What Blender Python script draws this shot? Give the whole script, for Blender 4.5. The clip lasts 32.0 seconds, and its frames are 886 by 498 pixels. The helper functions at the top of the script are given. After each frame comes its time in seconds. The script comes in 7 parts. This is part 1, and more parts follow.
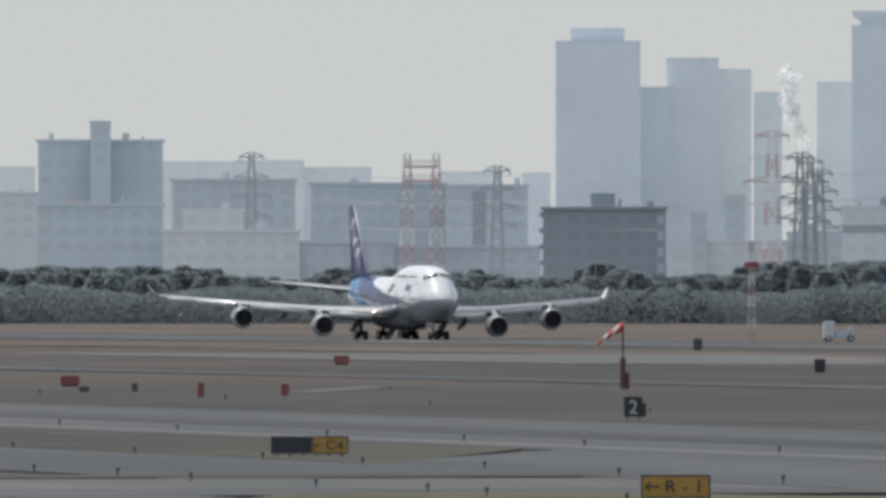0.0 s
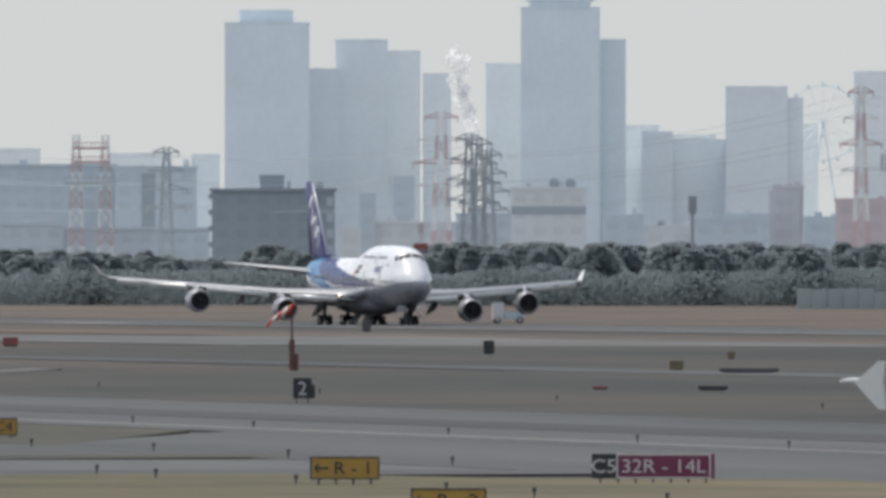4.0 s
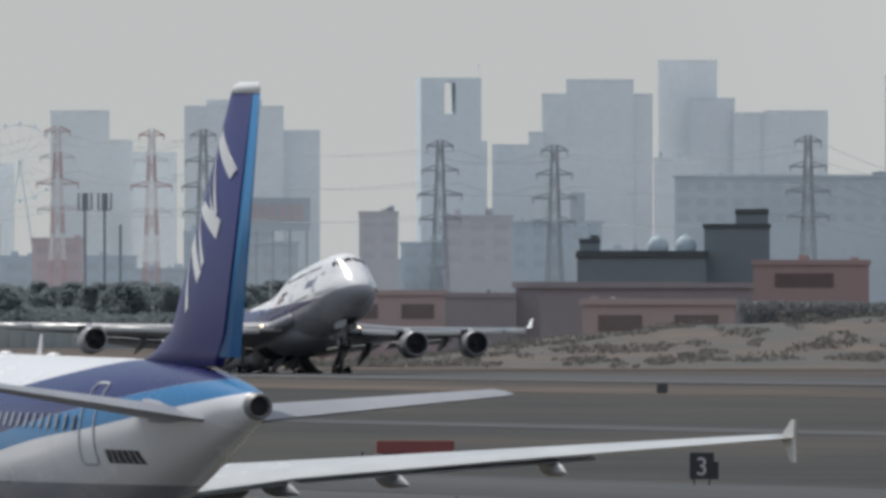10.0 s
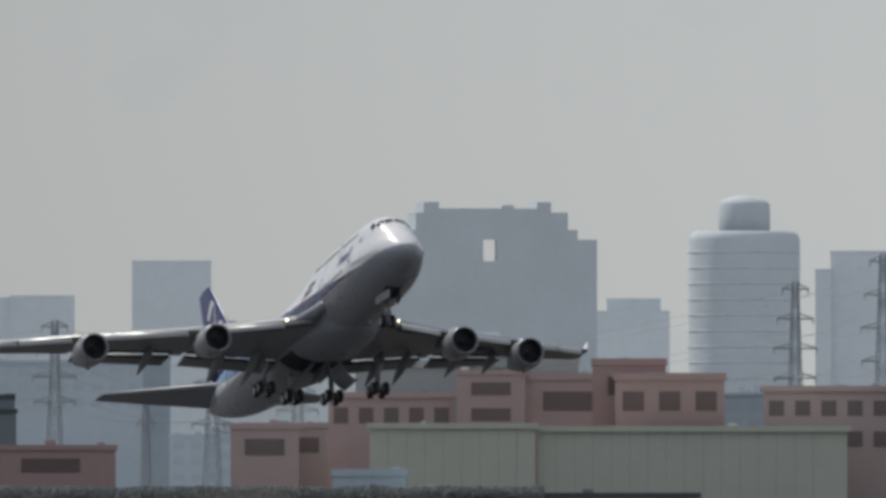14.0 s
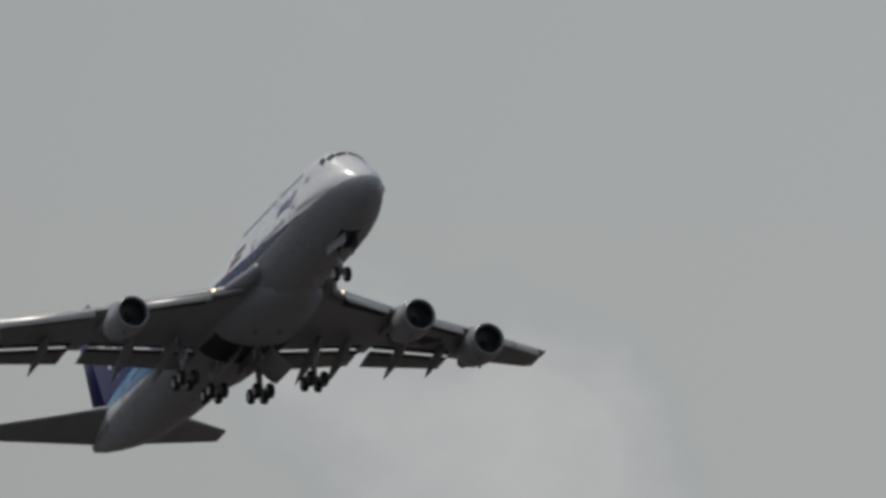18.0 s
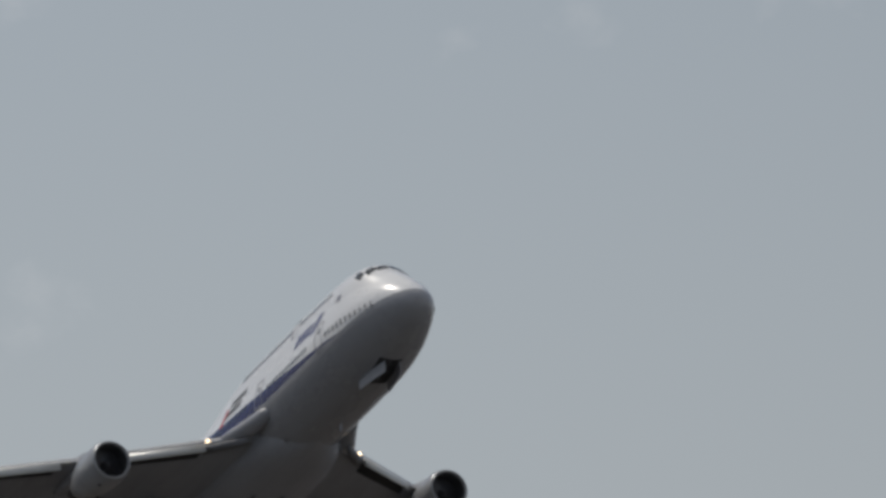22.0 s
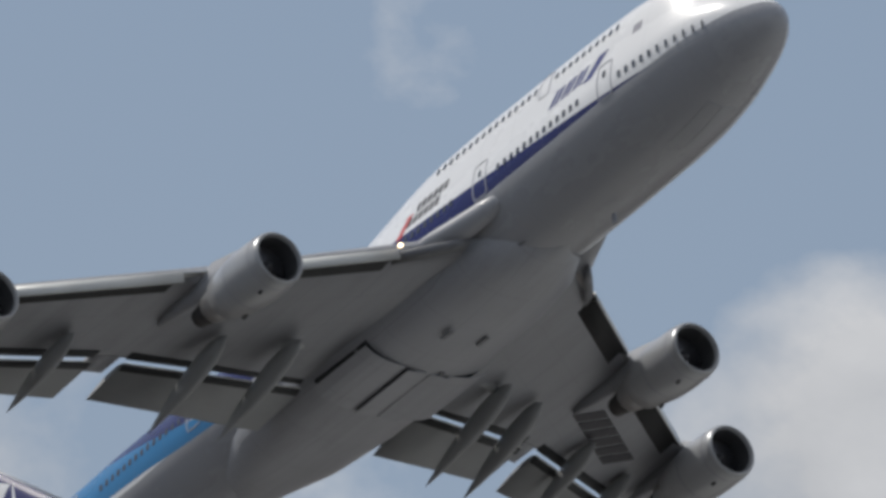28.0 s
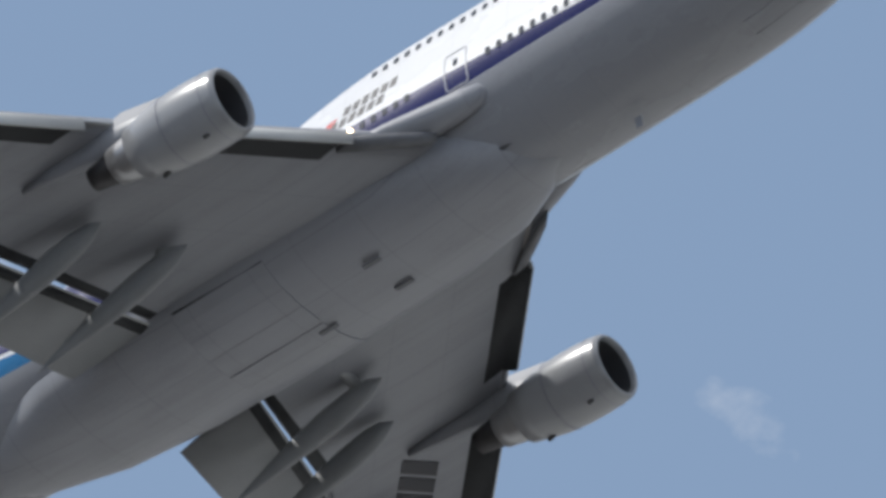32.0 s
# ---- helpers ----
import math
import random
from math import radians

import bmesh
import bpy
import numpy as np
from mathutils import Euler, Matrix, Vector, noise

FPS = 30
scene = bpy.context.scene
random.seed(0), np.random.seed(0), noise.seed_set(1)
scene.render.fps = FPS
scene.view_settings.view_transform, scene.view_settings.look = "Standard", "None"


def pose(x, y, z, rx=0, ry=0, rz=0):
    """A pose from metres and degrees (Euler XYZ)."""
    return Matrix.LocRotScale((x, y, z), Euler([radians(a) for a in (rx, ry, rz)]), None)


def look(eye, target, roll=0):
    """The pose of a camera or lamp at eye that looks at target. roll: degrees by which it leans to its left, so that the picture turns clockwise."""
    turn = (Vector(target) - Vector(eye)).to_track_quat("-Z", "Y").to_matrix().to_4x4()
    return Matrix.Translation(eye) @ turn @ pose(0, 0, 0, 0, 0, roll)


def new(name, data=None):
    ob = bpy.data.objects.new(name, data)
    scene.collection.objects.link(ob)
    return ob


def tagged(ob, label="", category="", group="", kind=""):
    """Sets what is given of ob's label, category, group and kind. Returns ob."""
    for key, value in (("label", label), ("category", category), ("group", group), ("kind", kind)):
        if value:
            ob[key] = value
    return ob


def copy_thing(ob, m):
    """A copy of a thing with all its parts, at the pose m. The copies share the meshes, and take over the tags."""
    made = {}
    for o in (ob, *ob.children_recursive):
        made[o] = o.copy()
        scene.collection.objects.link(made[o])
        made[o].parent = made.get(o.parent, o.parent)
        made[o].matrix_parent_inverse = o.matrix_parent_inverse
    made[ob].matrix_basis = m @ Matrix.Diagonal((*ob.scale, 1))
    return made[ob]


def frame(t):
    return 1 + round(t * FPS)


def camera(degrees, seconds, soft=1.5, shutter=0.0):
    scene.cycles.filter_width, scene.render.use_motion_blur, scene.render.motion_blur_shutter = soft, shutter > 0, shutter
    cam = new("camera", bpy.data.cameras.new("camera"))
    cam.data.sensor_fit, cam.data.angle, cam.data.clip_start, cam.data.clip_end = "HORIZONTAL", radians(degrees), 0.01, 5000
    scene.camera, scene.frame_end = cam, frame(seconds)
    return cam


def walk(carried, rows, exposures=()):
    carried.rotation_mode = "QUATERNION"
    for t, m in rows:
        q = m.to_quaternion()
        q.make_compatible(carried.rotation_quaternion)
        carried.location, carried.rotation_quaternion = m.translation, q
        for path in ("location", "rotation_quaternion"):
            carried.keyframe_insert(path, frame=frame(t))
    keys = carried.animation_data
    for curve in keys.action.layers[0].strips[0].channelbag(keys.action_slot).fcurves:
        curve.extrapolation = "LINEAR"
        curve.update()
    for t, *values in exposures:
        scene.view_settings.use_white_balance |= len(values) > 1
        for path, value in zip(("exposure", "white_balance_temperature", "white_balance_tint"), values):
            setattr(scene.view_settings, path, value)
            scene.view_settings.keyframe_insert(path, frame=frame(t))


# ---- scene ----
PAN = [  # seconds, azimuth, elevation
    (0.0, 2.381, 0.121),
    (0.5, 2.480, 0.124),
    (1.0, 2.639, 0.089),
    (1.5, 2.763, 0.015),
    (2.0, 2.848, -0.027),
    (2.5, 3.002, -0.012),
    (3.0, 3.149, 0.010),
    (3.5, 3.298, 0.071),
    (5.5, 3.994, 0.003),
    (6.0, 4.356, -0.004),
    (6.5, 4.521, 0.011),
    (7.0, 4.589, 0.062),
    (7.5, 4.818, 0.063),
    (8.0, 5.085, 0.040),
    (8.5, 5.170, 0.057),
    (9.0, 5.321, 0.128),
    (9.5, 5.654, 0.179),
    (10.0, 5.929, 0.186),
    (10.5, 6.203, 0.180),
    (11.0, 6.351, 0.193),
    (11.5, 6.594, 0.337),
    (12.0, 7.074, 0.434),
    (12.5, 7.331, 0.475),
    (13.0, 7.537, 0.612),
    (13.5, 7.895, 0.718),
    (14.0, 8.285, 0.765),
    (14.5, 8.669, 0.992),
    (16.5, 10.212, 1.836),
    (17.0, 10.905, 2.292),
    (17.5, 11.589, 2.529),
    (18.0, 12.144, 2.824),
    (18.5, 12.439, 3.254),
    (19.0, 12.782, 3.807),
    (19.5, 13.455, 4.202),
    (20.0, 14.106, 4.629),
    (20.5, 14.939, 5.156),
    (21.0, 15.638, 5.620),
    (21.5, 16.625, 6.204),
    (22.0, 17.553, 6.870),
    (22.5, 18.416, 7.124),
    (23.0, 19.246, 7.590),
    (23.5, 19.959, 8.031),
    (24.0, 20.959, 8.683),
    (24.5, 21.996, 9.352),
    (26.5, 26.400, 11.950),
    (27.0, 27.887, 12.693),
    (27.5, 29.127, 13.066),
    (28.0, 30.502, 13.814),
    (28.5, 32.164, 14.785),
    (29.0, 34.035, 15.462),
    (29.5, 36.072, 16.077),
    (30.0, 38.052, 16.991),
    (30.5, 40.334, 17.794),
    (31.0, 42.862, 18.499),
    (31.5, 45.639, 19.464),
    (32.0, 47.847, 20.729),
]
JUMBO = [  # seconds, place, heading, pitch, bank
    (0.0, 96.2, 2449.4, 0.00, 171.88, -0.46, -0.34),
    (0.5, 99.6, 2430.0, 0.00, 171.87, -0.46, -0.36),
    (1.0, 103.2, 2410.6, 0.00, 171.86, -0.47, -0.39),
    (1.5, 106.8, 2391.1, 0.00, 171.86, -0.49, -0.45),
    (2.0, 110.5, 2371.6, 0.00, 171.89, -0.50, -0.49),
    (2.5, 114.5, 2352.0, 0.00, 171.93, -0.49, -0.47),
    (3.0, 118.6, 2332.3, 0.00, 171.89, -0.47, -0.42),
    (3.5, 122.9, 2312.6, 0.00, 171.83, -0.45, -0.41),
    (5.5, 141.2, 2228.6, 0.00, 171.73, -0.41, -0.65),
    (6.0, 145.8, 2199.0, 0.00, 171.81, -0.21, -0.62),
    (6.5, 150.5, 2169.2, 0.00, 171.86, 0.16, -0.60),
    (7.0, 155.3, 2139.1, 0.00, 171.86, 0.89, -0.57),
    (7.5, 160.1, 2108.6, 0.00, 171.82, 1.75, -0.55),
    (8.0, 165.1, 2077.6, 0.00, 171.76, 2.69, -0.50),
    (8.5, 170.3, 2046.2, 0.00, 171.71, 3.65, -0.44),
    (9.0, 175.5, 2014.4, 0.00, 171.69, 4.60, -0.39),
    (9.5, 180.9, 1982.5, 0.00, 171.63, 5.58, -0.43),
    (10.0, 186.2, 1950.6, 0.18, 171.55, 6.54, -0.62),
    (10.5, 191.7, 1918.6, 0.55, 171.46, 7.48, -0.95),
    (11.0, 197.4, 1886.4, 1.28, 171.46, 8.37, -1.37),
    (11.5, 203.1, 1853.9, 2.56, 171.55, 9.18, -1.56),
    (12.0, 209.2, 1820.9, 4.44, 171.73, 9.89, -1.44),
    (12.5, 215.3, 1787.5, 6.90, 171.96, 10.54, -1.12),
    (13.0, 221.6, 1754.0, 9.88, 172.16, 11.17, -0.82),
    (13.5, 227.7, 1720.6, 13.36, 172.30, 11.93, -0.60),
    (14.0, 234.0, 1686.6, 17.23, 172.32, 12.74, -0.43),
    (14.5, 240.3, 1652.5, 21.55, 172.29, 13.45, -0.20),
    (16.5, 266.6, 1515.7, 45.07, 172.20, 15.02, -0.31),
    (17.0, 273.7, 1481.7, 52.48, 172.37, 15.36, 0.09),
    (17.5, 281.0, 1447.5, 60.14, 172.61, 15.65, 0.33),
    (18.0, 288.3, 1413.0, 68.25, 172.85, 15.94, 0.36),
    (18.5, 295.8, 1378.3, 76.44, 173.03, 16.20, 0.24),
    (19.0, 303.1, 1343.8, 84.47, 173.14, 16.34, 0.20),
    (19.5, 310.3, 1309.3, 92.42, 173.25, 16.40, 0.30),
    (20.0, 317.5, 1274.8, 100.17, 173.37, 16.38, 0.36),
    (20.5, 324.5, 1240.4, 107.86, 173.50, 16.34, 0.15),
    (21.0, 331.6, 1206.1, 115.41, 173.63, 16.29, -0.45),
    (21.5, 338.6, 1171.7, 122.84, 173.68, 16.19, -1.31),
    (22.0, 345.6, 1137.4, 130.17, 173.70, 16.03, -2.14),
    (22.5, 352.6, 1103.3, 137.41, 173.72, 15.86, -2.63),
    (23.0, 359.5, 1069.3, 144.54, 173.76, 15.67, -2.60),
    (23.5, 366.6, 1035.2, 151.50, 173.86, 15.47, -2.13),
    (24.0, 373.6, 1001.3, 158.38, 174.07, 15.32, -1.45),
    (24.5, 380.6, 967.5, 165.18, 174.34, 15.17, -0.73),
    (26.5, 399.7, 817.1, 186.45, 173.93, 15.66, -1.56),
    (27.0, 406.0, 783.4, 191.75, 174.15, 15.81, -1.70),
    (27.5, 412.4, 749.4, 197.08, 174.33, 15.96, -1.92),
    (28.0, 418.9, 715.4, 202.31, 174.42, 16.11, -2.40),
    (28.5, 425.4, 681.2, 207.58, 174.44, 16.26, -3.14),
    (29.0, 431.9, 646.7, 212.81, 174.37, 16.37, -4.07),
    (29.5, 438.5, 612.0, 218.07, 174.25, 16.50, -5.13),
    (30.0, 445.2, 577.1, 223.36, 174.02, 16.62, -6.06),
    (30.5, 451.9, 542.2, 228.69, 173.73, 16.74, -6.70),
    (31.0, 458.6, 507.1, 234.05, 173.45, 16.94, -7.38),
    (31.5, 465.4, 471.9, 239.38, 173.07, 17.16, -8.17),
    (32.0, 472.1, 436.4, 244.79, 172.64, 17.41, -9.00),
]
TAXI = [  # seconds, place, heading
    (0.0, 51.9, 360.4, -38.1),
    (3.0, 45.1, 375.6, -33.1),
    (5.5, 39.83, 389.44, -25.60),
    (6.0, 38.89, 392.26, -22.89),
    (6.5, 37.99, 395.07, -20.57),
    (7.0, 37.13, 397.87, -18.37),
    (7.5, 36.34, 400.67, -16.13),
    (8.0, 35.64, 403.45, -14.52),
    (8.5, 34.99, 406.22, -13.16),
    (9.0, 34.36, 408.97, -12.15),
    (9.5, 33.77, 411.71, -11.47),
    (10.0, 33.21, 414.43, -11.01),
    (10.5, 32.68, 417.15, -10.71),
    (11.0, 32.17, 419.87, -10.55),
    (11.5, 31.66, 422.6, -10.5),
    (20.0, 23.0, 468.5, -10.4),
    (32.0, 10.9, 533.0, -10.4),
]
EYE = (0.0, 0.0, 7.01)

EXPOSURES = [  # seconds, stops, white balance
    (0.0, 0.25, 6500, 10), (3.0, 0.33, 6500, 10), (6.0, 0.42, 6500, 10), (7.0, 0.35, 6500, 10), (8.0, 0.17, 6500, 10), (10.0, 0.05, 6500, 10), (12.0, 0.14, 6500, 10), (13.0, 0.08, 6500, 10), (14.5, -0.35, 6500, 10), (17.0, -0.6, 6700, 10), (18.0, -0.74, 6600, 10), (19.0, -0.63, 6750, 10), (21.0, -0.53, 6750, 10),
    (23.0, -0.55, 6500, 10), (24.0, -0.46, 6500, 10), (26.5, 0.05, 6500, 10), (28.0, -0.1, 6500, 10), (29.0, -0.18, 6500, 10), (30.0, 0.18, 6500, 10), (31.0, 0.4, 6500, 10), (32.0, 0.17, 6250, 10),
]

CLOUDS = [  # azimuth, elevation, half size, in degrees
    (12.3, 2.1, 0.8), (11.85, 2.45, 0.5), (14.6, 5.05, 1.0), (16.8, 4.65, 0.7), (18.5, 4.5, 1.2), (20.2, 9.3, 1.1),
    (25.8, 11.9, 1.5), (27.6, 12.6, 2.2), (31.9, 13.0, 0.9), (35.3, 15.0, 0.9), (36.6, 14.4, 1.0), (39.5, 16.3, 0.7), (-30, 12, 5), (-60, 18, 7), (70, 20, 8), (110, 14, 9), (150, 22, 12), (-120, 25, 13), (-170, 16, 9), (20, 40, 9), (60, 55, 12),
]
cam = camera(2.7705, 32.0, soft=3.6)


def aim(az, el):
    a, e = radians(az), radians(el)
    return look(EYE, (EYE[0] + math.sin(a) * math.cos(e), EYE[1] + math.cos(a) * math.cos(e), EYE[2] + math.sin(e)))


walk(cam, [(t, aim(az, el)) for t, az, el in PAN], exposures=EXPOSURES)

# ---------------------------------------------------------------- sky and sun
SUN_AZ, SUN_EL = -36.0, 53.0
world = bpy.data.worlds.new("hazy_sky")
world.use_nodes = True
scene.world = world
wt = world.node_tree
wn = wt.nodes
bg = wn["Background"]
sky = wn.new("ShaderNodeTexSky")
sky.sky_type, sky.sun_disc = "NISHITA", False
sky.sun_elevation, sky.sun_rotation = radians(SUN_EL), radians(SUN_AZ)
sky.air_density, sky.dust_density = 1.0, 1.5


def wnode(kind, **kw):
    n = wn.new(kind)
    for k, v in kw.items():
        setattr(n, k, v)
    return n


def wmath(op, a, b, c=None, clamp=False):
    n = wnode("ShaderNodeMath", operation=op, use_clamp=clamp)
    for i, v in enumerate((a, b, c)):
        if v is None:
            continue
        if isinstance(v, (int, float)):
            n.inputs[i].default_value = v
        else:
            wt.links.new(v, n.inputs[i])
    return n.outputs[0]


def wmix(f, a, b):
    n = wnode("ShaderNodeMix", data_type="RGBA")
    for i, v in ((0, f), (6, a), (7, b)):
        if isinstance(v, tuple):
            n.inputs[i].default_value = (*v, 1)
        elif isinstance(v, (int, float)):
            n.inputs[i].default_value = v
        else:
            wt.links.new(v, n.inputs[i])
    return n.outputs[2]


def wramp(f, stops):
    n = wnode("ShaderNodeValToRGB")
    wt.links.new(f, n.inputs[0])
    e = n.color_ramp.elements
    while len(e) < len(stops):
        e.new(0.5)
    for el, (p, c) in zip(e, stops):
        el.position, el.color = p, (c, c, c, 1)
    return n.outputs[0]


tc = wnode("ShaderNodeTexCoord").outputs["Generated"]
sep = wnode("ShaderNodeSeparateXYZ")
wt.links.new(tc, sep.inputs[0])
up = wmath("MAXIMUM", sep.outputs[2], 0.0)
dim = wmix(1.0, (0, 0, 0), sky.outputs[0])
strength = wnode("ShaderNodeMix", data_type="RGBA", blend_type="MULTIPLY")
strength.inputs[0].default_value = 1.0
wt.links.new(dim, strength.inputs[6])
strength.inputs[7].default_value = (0.085, 0.085, 0.085, 1)
blue = wmix(0.55, strength.outputs[2], (0.22, 0.33, 0.50))
# cloud masses stand where they drift, broken up by finer billows


def wnoise(scale, detail, rough, shift):
    m = wnode("ShaderNodeMapping")
    wt.links.new(tc, m.inputs["Vector"])
    m.inputs["Location"].default_value = shift
    m.inputs["Scale"].default_value = (1, 1, 1.35)
    n = wnode("ShaderNodeTexNoise")
    wt.links.new(m.outputs[0], n.inputs["Vector"])
    n.inputs["Scale"].default_value, n.inputs["Detail"].default_value, n.inputs["Roughness"].default_value = scale, detail, rough
    return n.outputs["Fac"]


big = wnoise(14.0, 3, 0.5, (0.3, 1.7, 0.0))
fine = wnoise(60.0, 8, 0.55, (4.1, 0.4, 0.0))
puff = None
for az, el, size in CLOUDS:
    d = wnode("ShaderNodeVectorMath", operation="DOT_PRODUCT")
    wt.links.new(tc, d.inputs[0])
    d.inputs[1].default_value = (math.sin(radians(az)) * math.cos(radians(el)), math.cos(radians(az)) * math.cos(radians(el)), math.sin(radians(el)))
    # falls from one at the middle to nothing at the given angle
    one = wmath("MULTIPLY_ADD", wmath("SUBTRACT", 1.0, d.outputs["Value"]), -1 / (1 - math.cos(radians(size))), 1.0, clamp=True)
    puff = one if puff is None else wmath("MAXIMUM", puff, one)
# cover added high overhead, out of view, to raise the ambient light
rest = wmath("MULTIPLY", big, wramp(up, ((0.0, 0.0), (0.42, 0.0), (0.58, 1.5))))
mass = wmath("ADD", wmath("MULTIPLY_ADD", fine, 2.0, -1.13), wmath("MULTIPLY", wmath("MAXIMUM", puff, rest), 1.2))
cover = wramp(mass, ((0.15, 0.0), (0.45, 0.6), (0.8, 1.0)))
cloudy = wmix(wmath("MULTIPLY", cover, 0.92), blue, wmix(wramp(fine, ((0.3, 0.0), (0.7, 1.0))), (0.50, 0.51, 0.535), (0.72, 0.72, 0.73)))
haze = wramp(up, ((0.0, 1.0), (0.02, 0.99), (0.045, 0.9), (0.10, 0.66), (0.18, 0.36), (0.30, 0.12), (0.6, 0.0)))
final = wmix(wmath("MULTIPLY", haze, wmath("MULTIPLY_ADD", cover, -0.6, 1.0)), cloudy, (0.49, 0.507, 0.503))
# a broad brighter lobe added to the sky; the lower exposure there darkens the jet
d = wnode("ShaderNodeVectorMath", operation="DOT_PRODUCT")
wt.links.new(tc, d.inputs[0])
d.inputs[1].default_value = (math.sin(radians(15)) * math.cos(radians(4)), math.cos(radians(15)) * math.cos(radians(4)), math.sin(radians(4)))
sky_lobe = wmath("MULTIPLY_ADD", wmath("SUBTRACT", 1.0, d.outputs["Value"]), -1 / (1 - math.cos(radians(9))), 1.0, clamp=True)
gain = wnode("ShaderNodeVectorMath", operation="SCALE")
wt.links.new(final, gain.inputs[0])
wt.links.new(wmath("MULTIPLY_ADD", sky_lobe, 0.32, 1.0), gain.inputs["Scale"])
wt.links.new(gain.outputs[0], bg.inputs[0])
bg.inputs[1].default_value = 1.0

sun = new("sun", bpy.data.lights.new("sun", "SUN"))
sun.data.energy, sun.data.angle, sun.data.color = 2.7, radians(0.6), (1.0, 0.95, 0.87)
sa, se = radians(SUN_AZ), radians(SUN_EL)
sun.matrix_basis = look((math.sin(sa) * math.cos(se) * 100, math.cos(sa) * math.cos(se) * 100, math.sin(se) * 100), (0, 0, 0))

# ---------------------------------------------------------------- small builders


def link_mesh(name, verts, faces, mat, parent=None, label="", smooth=True):
    me = bpy.data.meshes.new(name)
    me.from_pydata([tuple(v) for v in verts], [], faces)
    if smooth:
        me.shade_smooth()
    if mat is not None:
        me.materials.append(mat)
    ob = new(name, me)
    if parent is not None:
        ob.parent = parent
    if label:
        ob["label"] = label
    return ob


def part(name, bm, mat, parent, label="", smooth=False):
    """One bmesh as one part under a thing."""
    me = bpy.data.meshes.new(name)
    bmesh.ops.recalc_face_normals(bm, faces=bm.faces)
    bm.to_mesh(me)
    bm.free()
    if smooth:
        me.shade_smooth()
    me.materials.append(mat)
    ob = new(name, me)
    ob.parent = parent
    if label:
        ob["label"] = label
    return ob


def twin(ob, m, name=None):
    """Another part on the same mesh."""
    o = new(name or ob.name.split(".")[0], ob.data)
    o.parent = ob.parent
    o.matrix_basis = m
    if "label" in ob:
        o["label"] = ob["label"]
    return o


def thing(name, m, label, category, group="", kind=""):
    ob = new(name)
    ob.matrix_basis = m
    return tagged(ob, label, category, group, kind)


def add_box(bm, x0, x1, y0, y1, z0, z1):
    v = [bm.verts.new(c) for c in ((x0, y0, z0), (x1, y0, z0), (x1, y1, z0), (x0, y1, z0), (x0, y0, z1), (x1, y0, z1), (x1, y1, z1), (x0, y1, z1))]
    for f in ((3, 2, 1, 0), (4, 5, 6, 7), (0, 1, 5, 4), (1, 2, 6, 5), (2, 3, 7, 6), (3, 0, 4, 7)):
        bm.faces.new([v[i] for i in f])


def add_bar(bm, a, b, w, n=4):
    """A straight bar of width w from a to b."""
    a, b = Vector(a), Vector(b)
    d = (b - a).normalized()
    s = d.cross(Vector((0, 0, 1)) if abs(d.z) < 0.95 else Vector((1, 0, 0))).normalized()
    u = s.cross(d)
    rings = []
    for p in (a, b):
        rings.append([bm.verts.new(p + (s * math.cos(2 * math.pi * (i + 0.5) / n) + u * math.sin(2 * math.pi * (i + 0.5) / n)) * w * 0.7) for i in range(n)])
    for i in range(n):
        bm.faces.new((rings[0][i], rings[0][(i + 1) % n], rings[1][(i + 1) % n], rings[1][i]))
    bm.faces.new(rings[0][::-1])
    bm.faces.new(rings[1])


def loft(rings, caps=True, closed=True):
    """Verts and faces through rings of equal length."""
    n = len(rings[0])
    verts = [p for r in rings for p in r]
    faces = []
    for k in range(len(rings) - 1):
        for i in range(n if closed else n - 1):
            j = (i + 1) % n
            faces.append((k * n + i, k * n + j, (k + 1) * n + j, (k + 1) * n + i))
    if caps:
        faces.append(tuple(range(n))[::-1])
        faces.append(tuple(range((len(rings) - 1) * n, len(rings) * n)))
    return verts, faces


def lathe(profile, n=32, axis="x"):
    """Rings round an axis from (along, radius) pairs."""
    rings = []
    for x, r in profile:
        ring = []
        for i in range(n):
            a = 2 * math.pi * i / n
            c, s = r * math.cos(a), r * math.sin(a)
            ring.append({"x": (x, c, s), "y": (c, x, s), "z": (c, s, x)}[axis])
        rings.append(ring)
    return rings


def lerp(x, pts):
    """Piecewise linear value at x."""
    return float(np.interp(x, [p[0] for p in pts], [p[1] for p in pts]))


def smooth_lerp(x, pts):
    """A softly rounded curve through pairs (x, value)."""
    xs = [p[0] for p in pts]
    ys = [p[1] for p in pts]
    if x <= xs[0]:
        return ys[0]
    if x >= xs[-1]:
        return ys[-1]
    k = max(i for i in range(len(xs) - 1) if xs[i] <= x)
    h = xs[k + 1] - xs[k]

    def slope(i):
        if i in (0, len(xs) - 1):
            j = min(i, len(xs) - 2)
            return (ys[j + 1] - ys[j]) / (xs[j + 1] - xs[j])
        a = (ys[i] - ys[i - 1]) / (xs[i] - xs[i - 1])
        b = (ys[i + 1] - ys[i]) / (xs[i + 1] - xs[i])
        return 0 if a * b <= 0 else 2 * a * b / (a + b)
    u = (x - xs[k]) / h
    a, b = slope(k) * h, slope(k + 1) * h
    return ys[k] * (1 - 3 * u * u + 2 * u**3) + ys[k + 1] * (3 * u * u - 2 * u**3) + a * (u - 2 * u * u + u**3) + b * (u**3 - u * u)


# ---------------------------------------------------------------- materials


